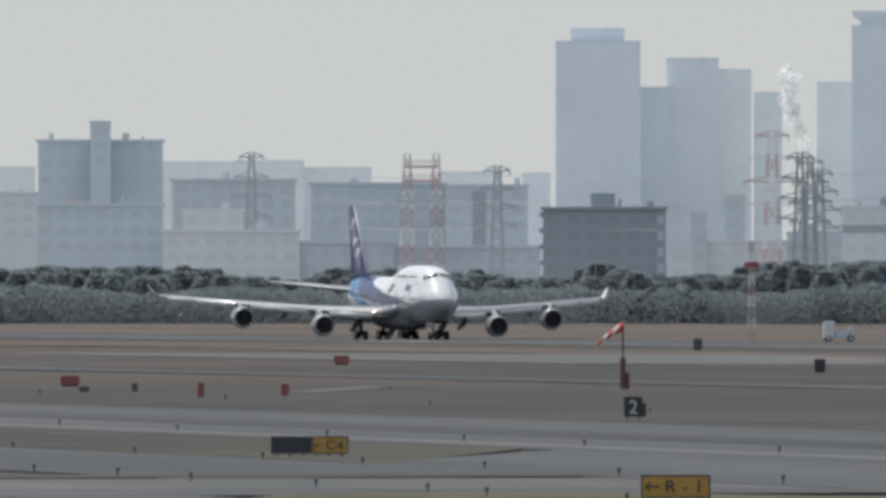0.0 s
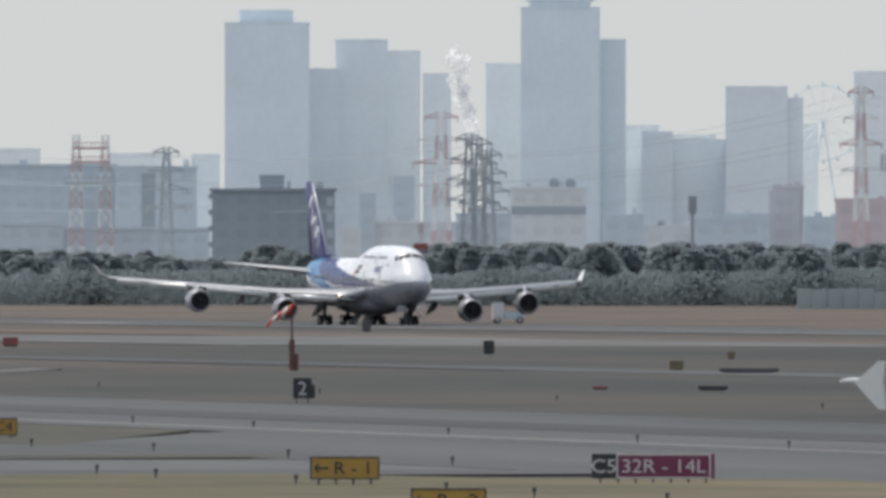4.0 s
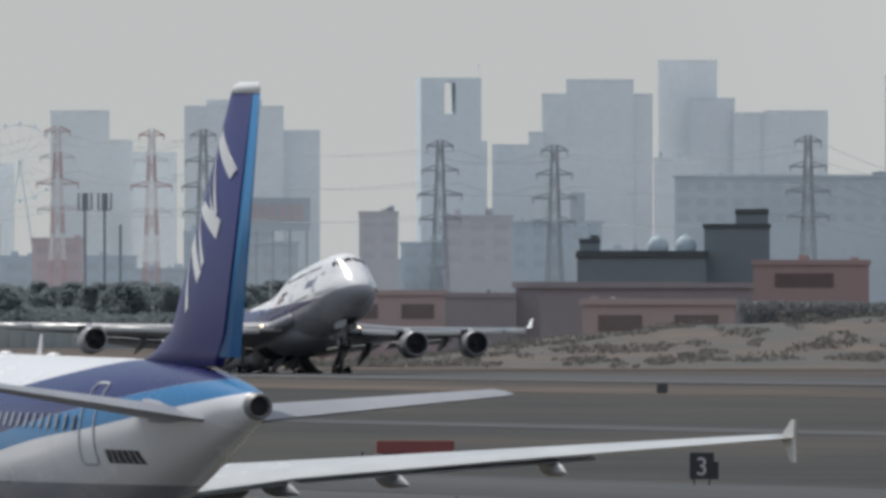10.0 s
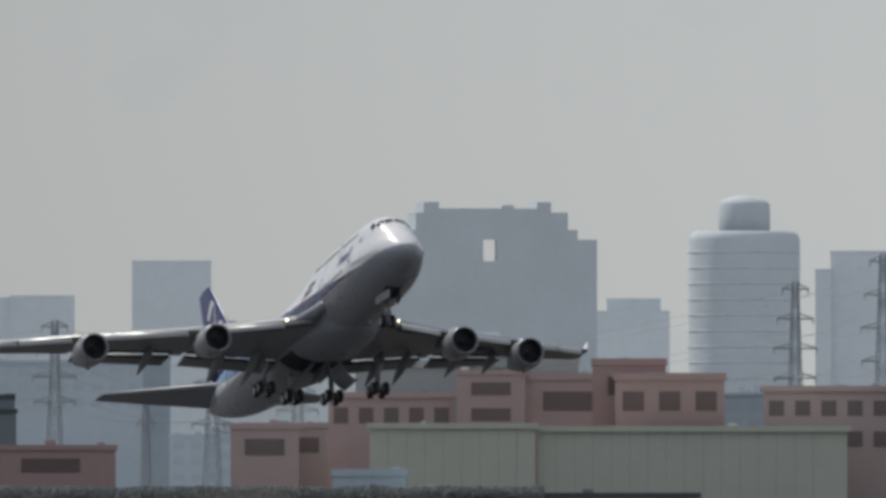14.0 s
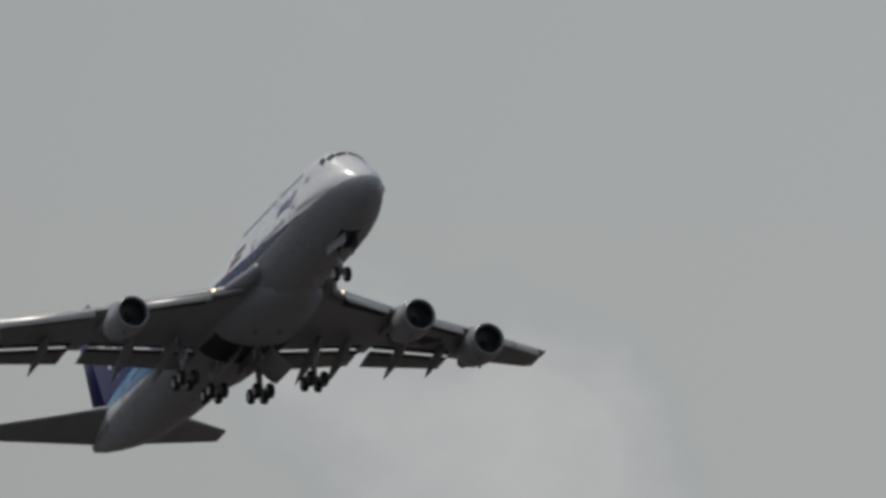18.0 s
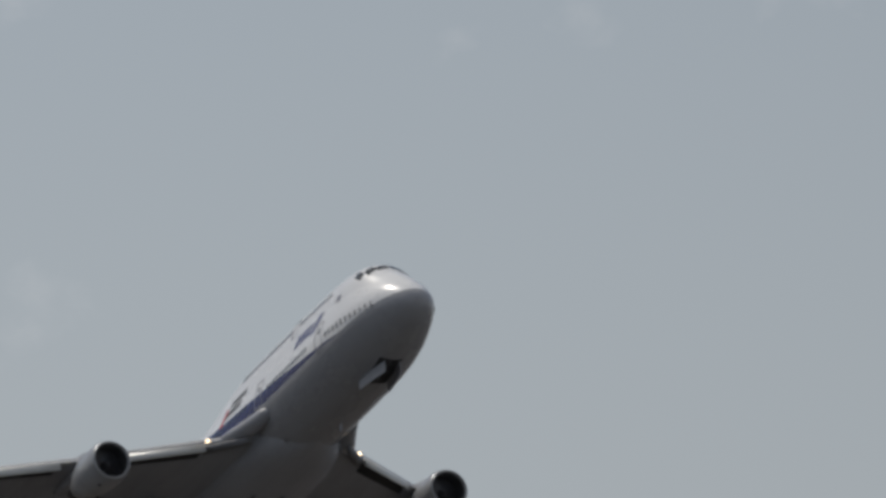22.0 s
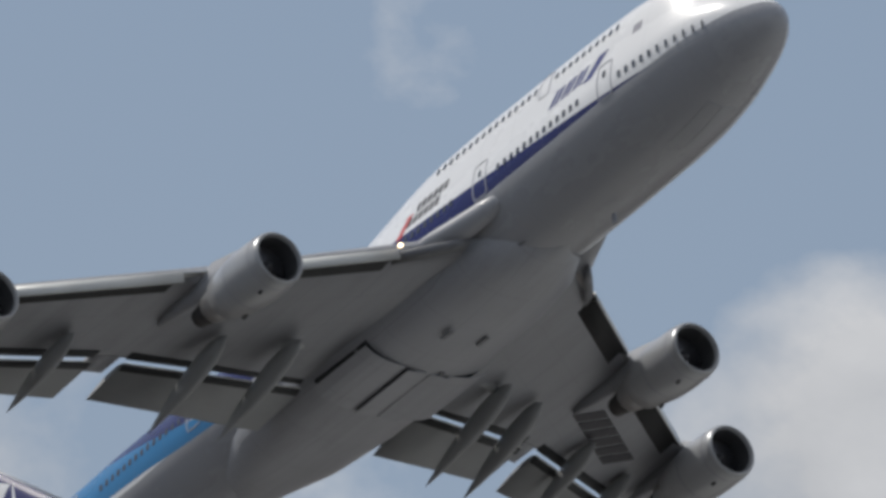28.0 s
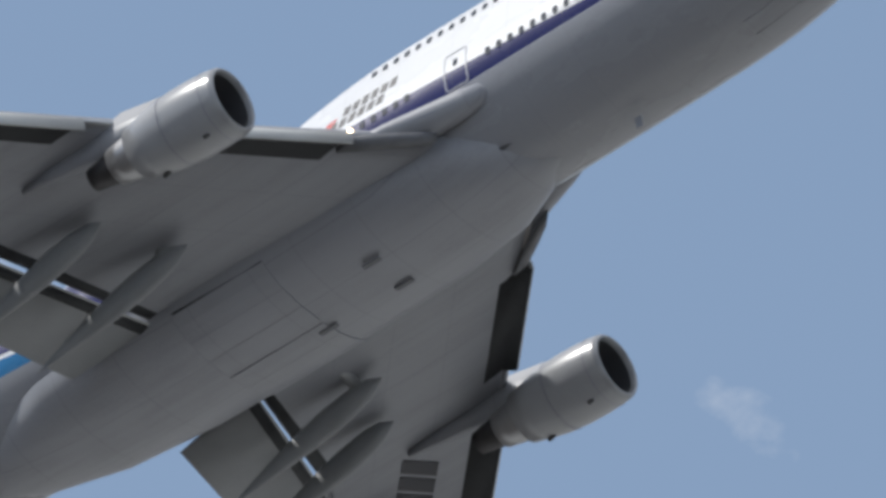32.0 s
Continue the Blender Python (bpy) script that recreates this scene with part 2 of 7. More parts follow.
class Nodes:
    """A short way to write a node material."""

    def __init__(self, name, rough=0.5, metal=0.0, spec=0.5, coat=0.0):
        self.mat = bpy.data.materials.new(name)
        self.mat.use_nodes = True
        self.t = self.mat.node_tree
        self.bsdf = self.t.nodes["Principled BSDF"]
        self.bsdf.inputs["Roughness"].default_value = rough
        self.bsdf.inputs["Metallic"].default_value = metal
        self.bsdf.inputs["Specular IOR Level"].default_value = spec
        self.bsdf.inputs["Coat Weight"].default_value = coat
        self.bsdf.inputs["Coat Roughness"].default_value = 0.08

    def put(self, socket, v):
        if isinstance(v, bpy.types.NodeSocket):
            self.t.links.new(v, socket)
        elif isinstance(v, (tuple, list)) and len(v) == 3 and socket.type == "RGBA":
            socket.default_value = (*v, 1)
        else:
            socket.default_value = v

    def node(self, kind, **kw):
        n = self.t.nodes.new(kind)
        for k, v in kw.items():
            setattr(n, k, v)
        return n

    def coord(self, which="Object"):
        return self.node("ShaderNodeTexCoord").outputs[which]

    def world(self):
        return self.node("ShaderNodeNewGeometry").outputs["Position"]

    def split(self, v):
        n = self.node("ShaderNodeSeparateXYZ")
        self.put(n.inputs[0], v)
        return n.outputs

    def math(self, op, a, b=0.0, c=None):
        n = self.node("ShaderNodeMath", operation=op)
        self.put(n.inputs[0], a)
        self.put(n.inputs[1], b)
        if c is not None:
            self.put(n.inputs[2], c)
        return n.outputs[0]

    def noise(self, scale, detail=4, rough=0.55, vec=None, stretch=None):
        v = vec if vec is not None else self.coord()
        if stretch:
            m = self.node("ShaderNodeMapping")
            self.put(m.inputs["Vector"], v)
            m.inputs["Scale"].default_value = stretch
            v = m.outputs[0]
        n = self.node("ShaderNodeTexNoise")
        self.put(n.inputs["Vector"], v)
        n.inputs["Scale"].default_value = scale
        n.inputs["Detail"].default_value = detail
        n.inputs["Roughness"].default_value = rough
        return n.outputs["Fac"]

    def ramp(self, fac, *stops):
        n = self.node("ShaderNodeValToRGB")
        self.put(n.inputs[0], fac)
        e = n.color_ramp.elements
        while len(e) < len(stops):
            e.new(0.5)
        for el, (p, c) in zip(e, stops):
            el.position = p
            el.color = (*c, 1) if isinstance(c, tuple) else (c, c, c, 1)
        return n.outputs[0]

    def mix(self, fac, a, b, blend="MIX"):
        n = self.node("ShaderNodeMix", data_type="RGBA", blend_type=blend)
        self.put(n.inputs[0], fac)
        self.put(n.inputs[6], a)
        self.put(n.inputs[7], b)
        return n.outputs[2]

    def curve(self, x, pts):
        """A height that follows pairs (x, value) along x."""
        x0, x1 = pts[0][0], pts[-1][0]
        lo, hi = min(p[1] for p in pts), max(p[1] for p in pts)
        u = self.math("MULTIPLY_ADD", x, 1 / (x1 - x0), -x0 / (x1 - x0))
        r = self.ramp(u, *[((p[0] - x0) / (x1 - x0), (p[1] - lo) / max(hi - lo, 1e-6)) for p in pts])
        return self.math("MULTIPLY_ADD", r, hi - lo, lo)

    def edge(self, a, b, soft=0.02):
        """1 where a is over b."""
        d = self.math("SUBTRACT", a, b)
        n = self.math("MULTIPLY_ADD", d, 1 / soft, 0.5)
        n.node.use_clamp = True
        return n

    def bump(self, h, strength=0.2, dist=0.02):
        n = self.node("ShaderNodeBump")
        n.inputs["Strength"].default_value = strength
        n.inputs["Distance"].default_value = dist
        self.put(n.inputs["Height"], h)
        self.put(self.bsdf.inputs["Normal"], n.outputs[0])

    def done(self, colour, rough=None):
        self.put(self.bsdf.inputs["Base Color"], colour)
        if rough is not None:
            self.put(self.bsdf.inputs["Roughness"], rough)
        return self.mat


def painted(name, colour, rough=0.5, metal=0.0, var=0.12, scale=0.6, spec=0.5, coat=0.0, grain=14.0):
    """Paint or metal with soft stains and fine grain."""
    n = Nodes(name, rough, metal, spec, coat)
    a = n.noise(scale, 5)
    b = n.noise(grain, 3)
    f = n.math("MULTIPLY_ADD", a, 0.7, n.math("MULTIPLY", b, 0.3))
    dark = tuple(c * (1 - var) for c in colour)
    light = tuple(min(1, c * (1 + var * 0.6)) for c in colour)
    return n.done(n.ramp(f, (0.3, dark), (0.7, light)), n.math("MULTIPLY_ADD", a, 0.12, rough - 0.06))

# ---------------------------------------------------------------- the materials
M = {}


def plated(name, colour, rough, sweep):
    """Painted metal skin with plate seams, rows of fasteners and oily streaks along the flow."""
    n = Nodes(name, rough, 0.0, 0.5)
    p = n.coord()
    x, y, z = n.split(p)
    streak = n.noise(0.5, 6, 0.6, vec=p, stretch=(0.25, 2.2, 1.0))
    blot = n.noise(0.22, 4, vec=p)
    grain = n.noise(9.0, 3, vec=p)
    f = n.math("MULTIPLY_ADD", streak, 0.55, n.math("MULTIPLY_ADD", blot, 0.3, n.math("MULTIPLY", grain, 0.15)))
    col = n.ramp(f, (0.34, tuple(c * 0.8 for c in colour)), (0.5, colour), (0.66, tuple(c * 1.1 for c in colour)))
    run = n.math("MULTIPLY_ADD", n.math("ABSOLUTE", y), sweep, x)
    for v, step, w, k in ((y, 2.15, 0.009, 0.22), (run, 2.9, 0.007, 0.22), (y, 0.72, 0.012, 0.07)):
        line = n.math("LESS_THAN", n.math("ABSOLUTE", n.math("SUBTRACT", n.math("FRACT", n.math("MULTIPLY", v, 1 / step)), 0.5)), w)
        col = n.mix(n.math("MULTIPLY", line, k), col, tuple(c * 0.35 for c in colour))
    return n.done(col, n.math("MULTIPLY_ADD", streak, 0.2, rough - 0.1))


M["wing_grey"] = plated("wing_grey", (0.285, 0.295, 0.322), 0.42, 0.88)
# this wing's grey is lightened to hold the glare in its colour
M["twin_wing_grey"] = painted("twin_wing_grey", (0.62, 0.63, 0.62), 0.26, 0.1, 0.14, 0.5)
M["flap_grey"] = painted("flap_grey", (0.26, 0.27, 0.28), 0.45, 0.0, 0.16, 0.5)
M["belly_grey"] = plated("belly_grey", (0.32, 0.33, 0.36), 0.38, 0.0)
M["slat_white"] = painted("slat_white", (0.6, 0.61, 0.6), 0.35, 0.1, 0.1, 0.5)
M["white_mark"] = painted("white_mark", (0.78, 0.79, 0.8), 0.3, 0.0, 0.05, 0.8)
M["light_blue"] = painted("light_blue", (0.03, 0.18, 0.40), 0.35, 0.0, 0.10, 0.5, spec=0.3)
M["mark_blue"] = painted("mark_blue", (0.02, 0.03, 0.17), 0.35, 0.0, 0.08)
M["mark_grey"] = painted("mark_grey", (0.25, 0.25, 0.3), 0.5, 0.0, 0.1)
M["mark_black"] = painted("mark_black", (0.035, 0.035, 0.045), 0.5, 0.0, 0.15)
M["mark_red"] = painted("mark_red", (0.5, 0.03, 0.03), 0.45, 0.0, 0.1)
M["mark_orange"] = painted("mark_orange", (0.5, 0.19, 0.14), 0.45, 0.0, 0.2, 6)
M["bare_metal"] = painted("bare_metal", (0.62, 0.63, 0.64), 0.24, 1.0, 0.10, 1.5)
M["edge_metal"] = painted("edge_metal", (0.58, 0.59, 0.6), 0.34, 0.85, 0.08, 1.0)
M["lip_metal"] = painted("lip_metal", (0.33, 0.34, 0.355), 0.36, 0.3, 0.10, 1.5)
M["exhaust_metal"] = painted("exhaust_metal", (0.25, 0.245, 0.25), 0.58, 0.8, 0.1, 0.8)
M["core_metal"] = painted("core_metal", (0.42, 0.42, 0.43), 0.34, 0.7, 0.16, 1.2)
M["nozzle_dark"] = painted("nozzle_dark", (0.075, 0.072, 0.075), 0.5, 0.6, 0.25, 1.5)
M["cowl"] = painted("cowl", (0.355, 0.365, 0.385), 0.3, 0.0, 0.12, 0.6, coat=0.3)
M["cowl_white"] = painted("cowl_white", (0.6, 0.6, 0.61), 0.22, 0.3, 0.10, 0.8, coat=0.4)
M["inlet_dark"] = painted("inlet_dark", (0.09, 0.092, 0.1), 0.5, 0.2, 0.15)
M["fan"] = painted("fan", (0.12, 0.12, 0.13), 0.4, 0.6, 0.2)
# near-black that stands in for shade in slots, bays and the outlet
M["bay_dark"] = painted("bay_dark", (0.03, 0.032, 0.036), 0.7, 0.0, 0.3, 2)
M["scoop_grey"] = painted("scoop_grey", (0.17, 0.175, 0.19), 0.6, 0.0, 0.2, 2)
M["dark_grey"] = painted("dark_grey", (0.07, 0.07, 0.075), 0.6, 0.0, 0.2, 2)
M["strut"] = painted("strut", (0.42, 0.43, 0.44), 0.4, 0.4, 0.15, 2)
M["tyre"] = painted("tyre", (0.025, 0.025, 0.027), 0.8, 0.0, 0.2, 3)
M["rim"] = painted("rim", (0.5, 0.5, 0.5), 0.4, 0.7, 0.15, 3)
M["dark_glass"] = painted("dark_glass", (0.02, 0.024, 0.03), 0.08, 0.0, 0.1, 1, spec=0.8)
M["cabin_glass"] = painted("cabin_glass", (0.05, 0.055, 0.07), 0.12, 0.0, 0.2, 4, spec=0.7)
M["cabin_shade"] = painted("cabin_shade", (0.22, 0.24, 0.28), 0.2, 0.0, 0.2, 4, spec=0.6)
M["door_line"] = painted("door_line", (0.45, 0.46, 0.5), 0.5, 0.0, 0.1)
M["door_line_dark"] = painted("door_line_dark", (0.2, 0.21, 0.25), 0.5, 0.0, 0.1)


def glow(name, colour, power):
    n = Nodes(name, 0.3)
    n.bsdf.inputs["Emission Color"].default_value = (*colour, 1)
    n.bsdf.inputs["Emission Strength"].default_value = power
    return n.done(colour)


M["lamp_glow"] = glow("lamp_glow", (1.0, 0.78, 0.5), 6.0)


def livery(name, cx, bands, base, spec):
    """Paint bands along a fuselage. bands: (colour, upper edge, lower edge) as pairs of aft place and height; z and x are the skin's own."""
    n = Nodes(name, 0.24, 0.0, 0.3, 0.15)
    xyz = n.split(n.coord())
    x = n.math("SUBTRACT", cx, xyz[0])
    z = xyz[2]
    dirt = n.noise(0.5, 6, 0.6, stretch=(0.4, 1, 1))
    grain = n.noise(7.0, 3)
    col = n.mix(n.math("MULTIPLY", dirt, 0.35), base, tuple(c * 0.86 for c in base))
    for colour, hi, lo in bands:
        a = n.edge(n.curve(x, hi), z) if hi else 1.0
        b = n.edge(z, n.curve(x, lo)) if lo else 1.0
        f = n.math("MULTIPLY", a, b)
        col = n.mix(f, col, n.mix(n.math("MULTIPLY", grain, 0.4), colour, tuple(c * 0.8 for c in colour)))
    # plate seams
    seam = n.math("LESS_THAN", n.math("ABSOLUTE", n.math("SUBTRACT", n.math("FRACT", n.math("MULTIPLY", x, 1 / 2.6)), 0.5)), 0.004)
    col = n.mix(n.math("MULTIPLY", seam, 0.25), col, (0.2, 0.2, 0.2))
    return n.done(col, n.math("MULTIPLY_ADD", dirt, 0.14, 0.2))


WHITE, NAVY, SKY_BLUE, GREY = (0.80, 0.81, 0.83), (0.014, 0.018, 0.115), (0.03, 0.19, 0.42), (0.345, 0.355, 0.385)
M["jumbo_skin"] = livery("jumbo_skin", 32.0, [
    (GREY, [(0, 5.8), (3.0, 5.45), (6, 5.08), (10, 4.93), (20, 4.86), (30, 4.86), (40, 4.75), (48, 4.6), (57, 5.0), (70.2, 6.2)], None),
    (SKY_BLUE, [(0, 3.5), (33, 3.9), (36, 4.3), (44, 5.6), (50, 7.0), (56, 8.6), (69, 8.8)], [(0, 4.0), (36, 4.2), (44, 4.55), (52, 5.1), (61, 6.3), (70.2, 7.9)]),
    (NAVY, [(0, 5.05), (3, 5.07), (6, 5.02), (10, 5.2), (20, 5.9), (30, 6.5), (40, 7.4), (47, 8.6), (69, 9.0)], [(0, 5.05), (2, 5.08), (10, 4.95), (20, 4.88), (30, 4.9), (38, 5.0), (44, 5.6), (50, 6.9), (56, 8.5), (69, 9.0)]),
], WHITE, 0.5)
M["twin_skin"] = livery("twin_skin", 18.0, [
    (GREY, [(0, 2.35), (8, 2.6), (16, 2.92), (22, 3.1), (37.5, 3.2)], None),
    (SKY_BLUE, [(0, 2.85), (8, 3.1), (12, 3.2), (15.3, 3.43), (22.1, 3.95), (26.5, 4.55), (29.7, 4.92), (32, 5.2), (34, 5.42), (36, 5.6), (37.5, 5.75)], [(0, 3.0), (8, 3.25), (12.5, 3.35), (16.3, 3.1), (22.1, 3.6), (26.5, 4.1), (30, 4.42), (34, 4.9), (36.5, 5.2), (37.5, 5.3)]),
    (NAVY, [(0, 2.9), (3, 3.2), (6.3, 3.52), (10, 3.85), (13.9, 4.2), (18.9, 4.75), (23.4, 5.2), (27, 5.65), (29.5, 6.0), (37.5, 6.3)], [(0, 2.85), (8, 3.1), (12, 3.2), (15.3, 3.43), (22.1, 3.95), (26.5, 4.55), (29.7, 4.92), (32, 5.2), (34, 5.42), (36, 5.6), (37.5, 5.75)]),
], WHITE, 0.5)
M["jumbo_fin"] = painted("jumbo_fin", NAVY, 0.35, 0.0, 0.10, 0.4, spec=0.3)
M["twin_fin"] = painted("twin_fin", (0.016, 0.018, 0.12), 0.35, 0.0, 0.10, 0.5, spec=0.3)

SKYLINE = [  # x, y, width, height, tone
    (235.0, 4694, 21.7, 69.6, 'a'),
    (235.1, 4699, 13.8, 72.9, 'a'),
    (250.7, 4713, 7.6, 58.0, 'b'),
    (260.7, 4718, 13.4, 65.6, 'b'),
    (272.2, 4727, 8.5, 62.8, 'c'),
    (281.1, 4732, 7.3, 57.0, 'c'),
    (299.1, 4731, 10.5, 59.6, 'c'),
    (309.8, 4680, 20.2, 73.5, 'a'),
    (309.8, 4681, 15.6, 75.4, 'a'),
    (319.6, 4684, 14.7, 65.3, 'a'),
    (331.6, 4718, 4.4, 42.4, 'c'),
    (336.1, 4698, 8.0, 41.8, 'b'),
    (346.7, 4699, 14.5, 39.8, 'b'),
    (361.0, 4686, 15.9, 53.3, 'b'),
    (371.1, 4687, 4.0, 50.4, 'b'),
    (395.3, 4703, 15.2, 57.4, 'c'),
    (406.0, 4705, 5.8, 49.9, 'c'),
    (433.2, 4680, 25.5, 58.4, 'b'),
    (433.4, 4681, 14.4, 60.0, 'b'),
    (451.1, 4683, 9.4, 52.2, 'b'),
    (504.2, 4673, 9.4, 48.5, 'b'),
    (511.0, 4673, 4.0, 51.8, 'b'),
    (515.9, 4674, 6.5, 61.6, 'b'),
    (527.5, 4672, 17.3, 65.3, 'b'),
    (538.5, 4671, 5.2, 61.6, 'b'),
    (552.3, 4688, 15.2, 70.5, 'c'),
    (558.0, 4682, 11.8, 60.7, 'b'),
    (567.2, 4678, 7.9, 56.9, 'b'),
    (579.1, 4675, 16.6, 57.4, 'b'),
    (610.9, 4660, 20.4, 66.3, 'b'),
    (625.6, 4668, 6.5, 51.0, 'c'),
    (633.9, 4669, 10.1, 47.6, 'c'),
    (628.3, 4688, 6.8, 50.9, 'c'),
    (646.1, 4691, 27.5, 46.9, 'c'),
    (663.7, 4688, 8.4, 50.8, 'c'),
    (728.8, 4643, 19.6, 53.4, 'b'),
    (729.6, 4644, 13.9, 56.6, 'b'),
    (777.8, 4635, 4.0, 64.2, 'b'),
    (787.1, 4635, 14.3, 68.9, 'b'),
    (812.7, 4619, 21.4, 63.6, 'b'),
    (841.9, 4614, 48.3, 59.5, 'c'),
    (68.4, 4699, 45.8, 37.5, 'c'),
    (133.3, 4718, 19.6, 39.0, 'c'),
    (152.1, 4713, 18.2, 39.3, 'c'),
    (170.1, 4717, 17.5, 37.6, 'c'),
    (204.8, 4711, 16.0, 36.4, 'c'),
    (221.3, 4707, 7.3, 36.1, 'b'),
    (335.2, 4723, 10.2, 43.8, 'c'),
    (347.6, 4722, 14.6, 41.2, 'c'),
    (378.4, 4720, 6.3, 44.1, 'c'),
    (409.0, 4722, 7.6, 49.7, 'c'),
    (418.5, 4721, 11.4, 47.1, 'c'),
    (452.3, 4710, 6.2, 51.4, 'c'),
]
TOWN = [  # x, y, width, height, tone
    (98.3, 4299, 29.3, 41.2, 'm'),
    (98.1, 4289, 4.8, 45.5, 'm'),
    (126.6, 4198, 28.2, 31.4, 'm'),
    (159.8, 4197, 31.1, 30.6, 'm'),
    (183.8, 4176, 18.7, 30.0, 'm'),
    (174.3, 3996, 3.0, 27.4, 'd'),
    (70.0, 3999, 15.7, 27.4, 'w'),
    (90.4, 3949, 27.2, 24.6, 'm'),
    (117.2, 3898, 29.1, 18.8, 'w'),
    (114.2, 3928, 13.0, 23.3, 'w'),
    (141.9, 3897, 20.2, 16.4, 'm'),
    (167.6, 3896, 31.2, 15.4, 'm'),
    (189.3, 3745, 25.2, 23.0, 'd'),
    (189.3, 3750, 5.0, 25.8, 'd'),
    (207.8, 3794, 4.7, 15.2, 'w'),
    (217.1, 3894, 3.5, 22.7, 'm'),
    (230.6, 3993, 4.7, 26.8, 'm'),
    (227.5, 3893, 17.2, 16.6, 'w'),
    (242.2, 3892, 12.2, 18.4, 'm'),
    (252.7, 3842, 15.8, 23.8, 'w'),
    (271.9, 3891, 8.6, 18.1, 'm'),
    (281.7, 3890, 11.0, 15.7, 'w'),
    (292.9, 3869, 14.3, 17.2, 'm'),
    (306.5, 3888, 6.5, 23.3, 'p'),
    (302.6, 3938, 10.9, 18.5, 'm'),
    (307.4, 3888, 6.6, 24.4, 'p'),
    (318.4, 3937, 7.3, 17.9, 'm'),
    (314.9, 3787, 10.7, 21.2, 'r'),
    (338.7, 3935, 11.5, 17.9, 'm'),
    (345.2, 3885, 10.2, 15.1, 'm'),
    (354.2, 3884, 7.8, 23.0, 'm'),
    (361.8, 3833, 16.5, 20.6, 'm'),
    (382.5, 3881, 15.3, 15.3, 'w'),
    (364.2, 3883, 10.8, 23.1, 'm'),
    (389.6, 3880, 15.0, 17.1, 'm'),
    (387.3, 3830, 8.3, 27.0, 'p'),
    (413.6, 3878, 14.9, 26.5, 'p'),
    (404.0, 3899, 9.6, 20.8, 'm'),
    (436.1, 3926, 19.4, 25.5, 'm'),
    (435.2, 3876, 3.2, 31.3, 'm'),
    (431.6, 3926, 29.1, 25.4, 'm'),
    (445.9, 3874, 10.8, 19.2, 'm'),
    (503.6, 4270, 12.1, 42.2, 'b'),
    (516.8, 3966, 11.1, 36.5, 'd'),
    (491.8, 3919, 26.0, 20.5, 'm'),
    (523.8, 3915, 15.9, 19.3, 'm'),
    (530.5, 3864, 22.6, 20.5, 'm'),
    (480.4, 3870, 47.7, 35.2, 'm'),
    (581.9, 3553, 13.1, 26.4, 'm'),
]
YARD = [  # x, y, width, height, tone
    (309.7, 2732, 11.4, 14.6, 'x'),
    (322.5, 2741, 11.8, 13.3, 'x'),
    (308.2, 2682, 18.8, 14.6, 'x'),
    (322.8, 2686, 9.7, 18.9, 'x'),
    (325.1, 2686, 4.8, 20.9, 'x'),
    (300.7, 2683, 3.0, 16.6, 'x'),
    (303.5, 2431, 13.3, 12.8, 'k'),
    (286.7, 2483, 30.0, 9.8, 'k2'),
    (276.5, 2384, 20.0, 7.5, 'p2'),
    (261.6, 2587, 16.0, 8.9, 'p2'),
    (270.3, 2546, 9.8, 8.5, 'k2'),
    (288.2, 2554, 23.9, 9.9, 'k2'),
    (253.3, 2608, 17.5, 5.2, 'p2'),
    (329.1, 2398, 11.6, 15.7, 'p2'),
    (345.9, 2415, 16.8, 19.8, 'p2'),
    (354.1, 2434, 20.3, 24.0, 'o'),
    (360.6, 2438, 8.9, 26.7, 'o'),
    (358.6, 2408, 9.1, 22.9, 'p2'),
    (369.3, 2408, 12.3, 22.2, 'p2'),
    (368.2, 2417, 7.5, 24.5, 'o'),
    (377.1, 2411, 7.4, 24.2, 'k'),
    (346.0, 2355, 21.6, 15.5, 'y'),
    (377.2, 2351, 40.4, 15.1, 'y'),
    (377.3, 2370, 14.4, 22.0, 'k'),
    (373.7, 2381, 9.7, 24.0, 'k'),
    (408.4, 2365, 37.9, 20.5, 'p2'),
    (288.2, 2312, 13.0, 12.6, 'k'),
    (324.2, 2373, 9.0, 15.5, 'p2'),
    (323.2, 2267, 9.2, 9.2, 'g'),
    (329.9, 2261, 5.7, 6.9, 'g'),
    (347.3, 2253, 30.9, 6.4, 'h'),
]
PYLONS = [  # x, y, height, kind
    (124.4, 3998, 36.6, 'n'),
    (169.1, 3796, 32.2, 'n'),
    (232.0, 3893, 40.5, 't'),
    (225.7, 3693, 34.4, 'n'),
    (229.0, 3713, 33.4, 'n'),
    (233.4, 3753, 31.4, 'n'),
    (312.9, 3787, 45.0, 'r'),
    (336.7, 3835, 44.7, 'r'),
    (334.0, 3685, 43.2, 'n'),
    (371.3, 3581, 40.1, 'n'),
    (399.1, 3628, 39.6, 'n'),
    (443.2, 3573, 41.0, 'n'),
    (480.4, 3618, 34.1, 'n'),
    (448.1, 3471, 25.5, 's'),
    (517.8, 3765, 33.1, 'n'),
    (587.2, 3552, 48.6, 'n'),
    (587.3, 3450, 52.9, 'n'),
]

# ---------------------------------------------------------------- aircraft builder
# Each airliner has its nose towards +x, its left wing towards +y, and stands on z = 0.


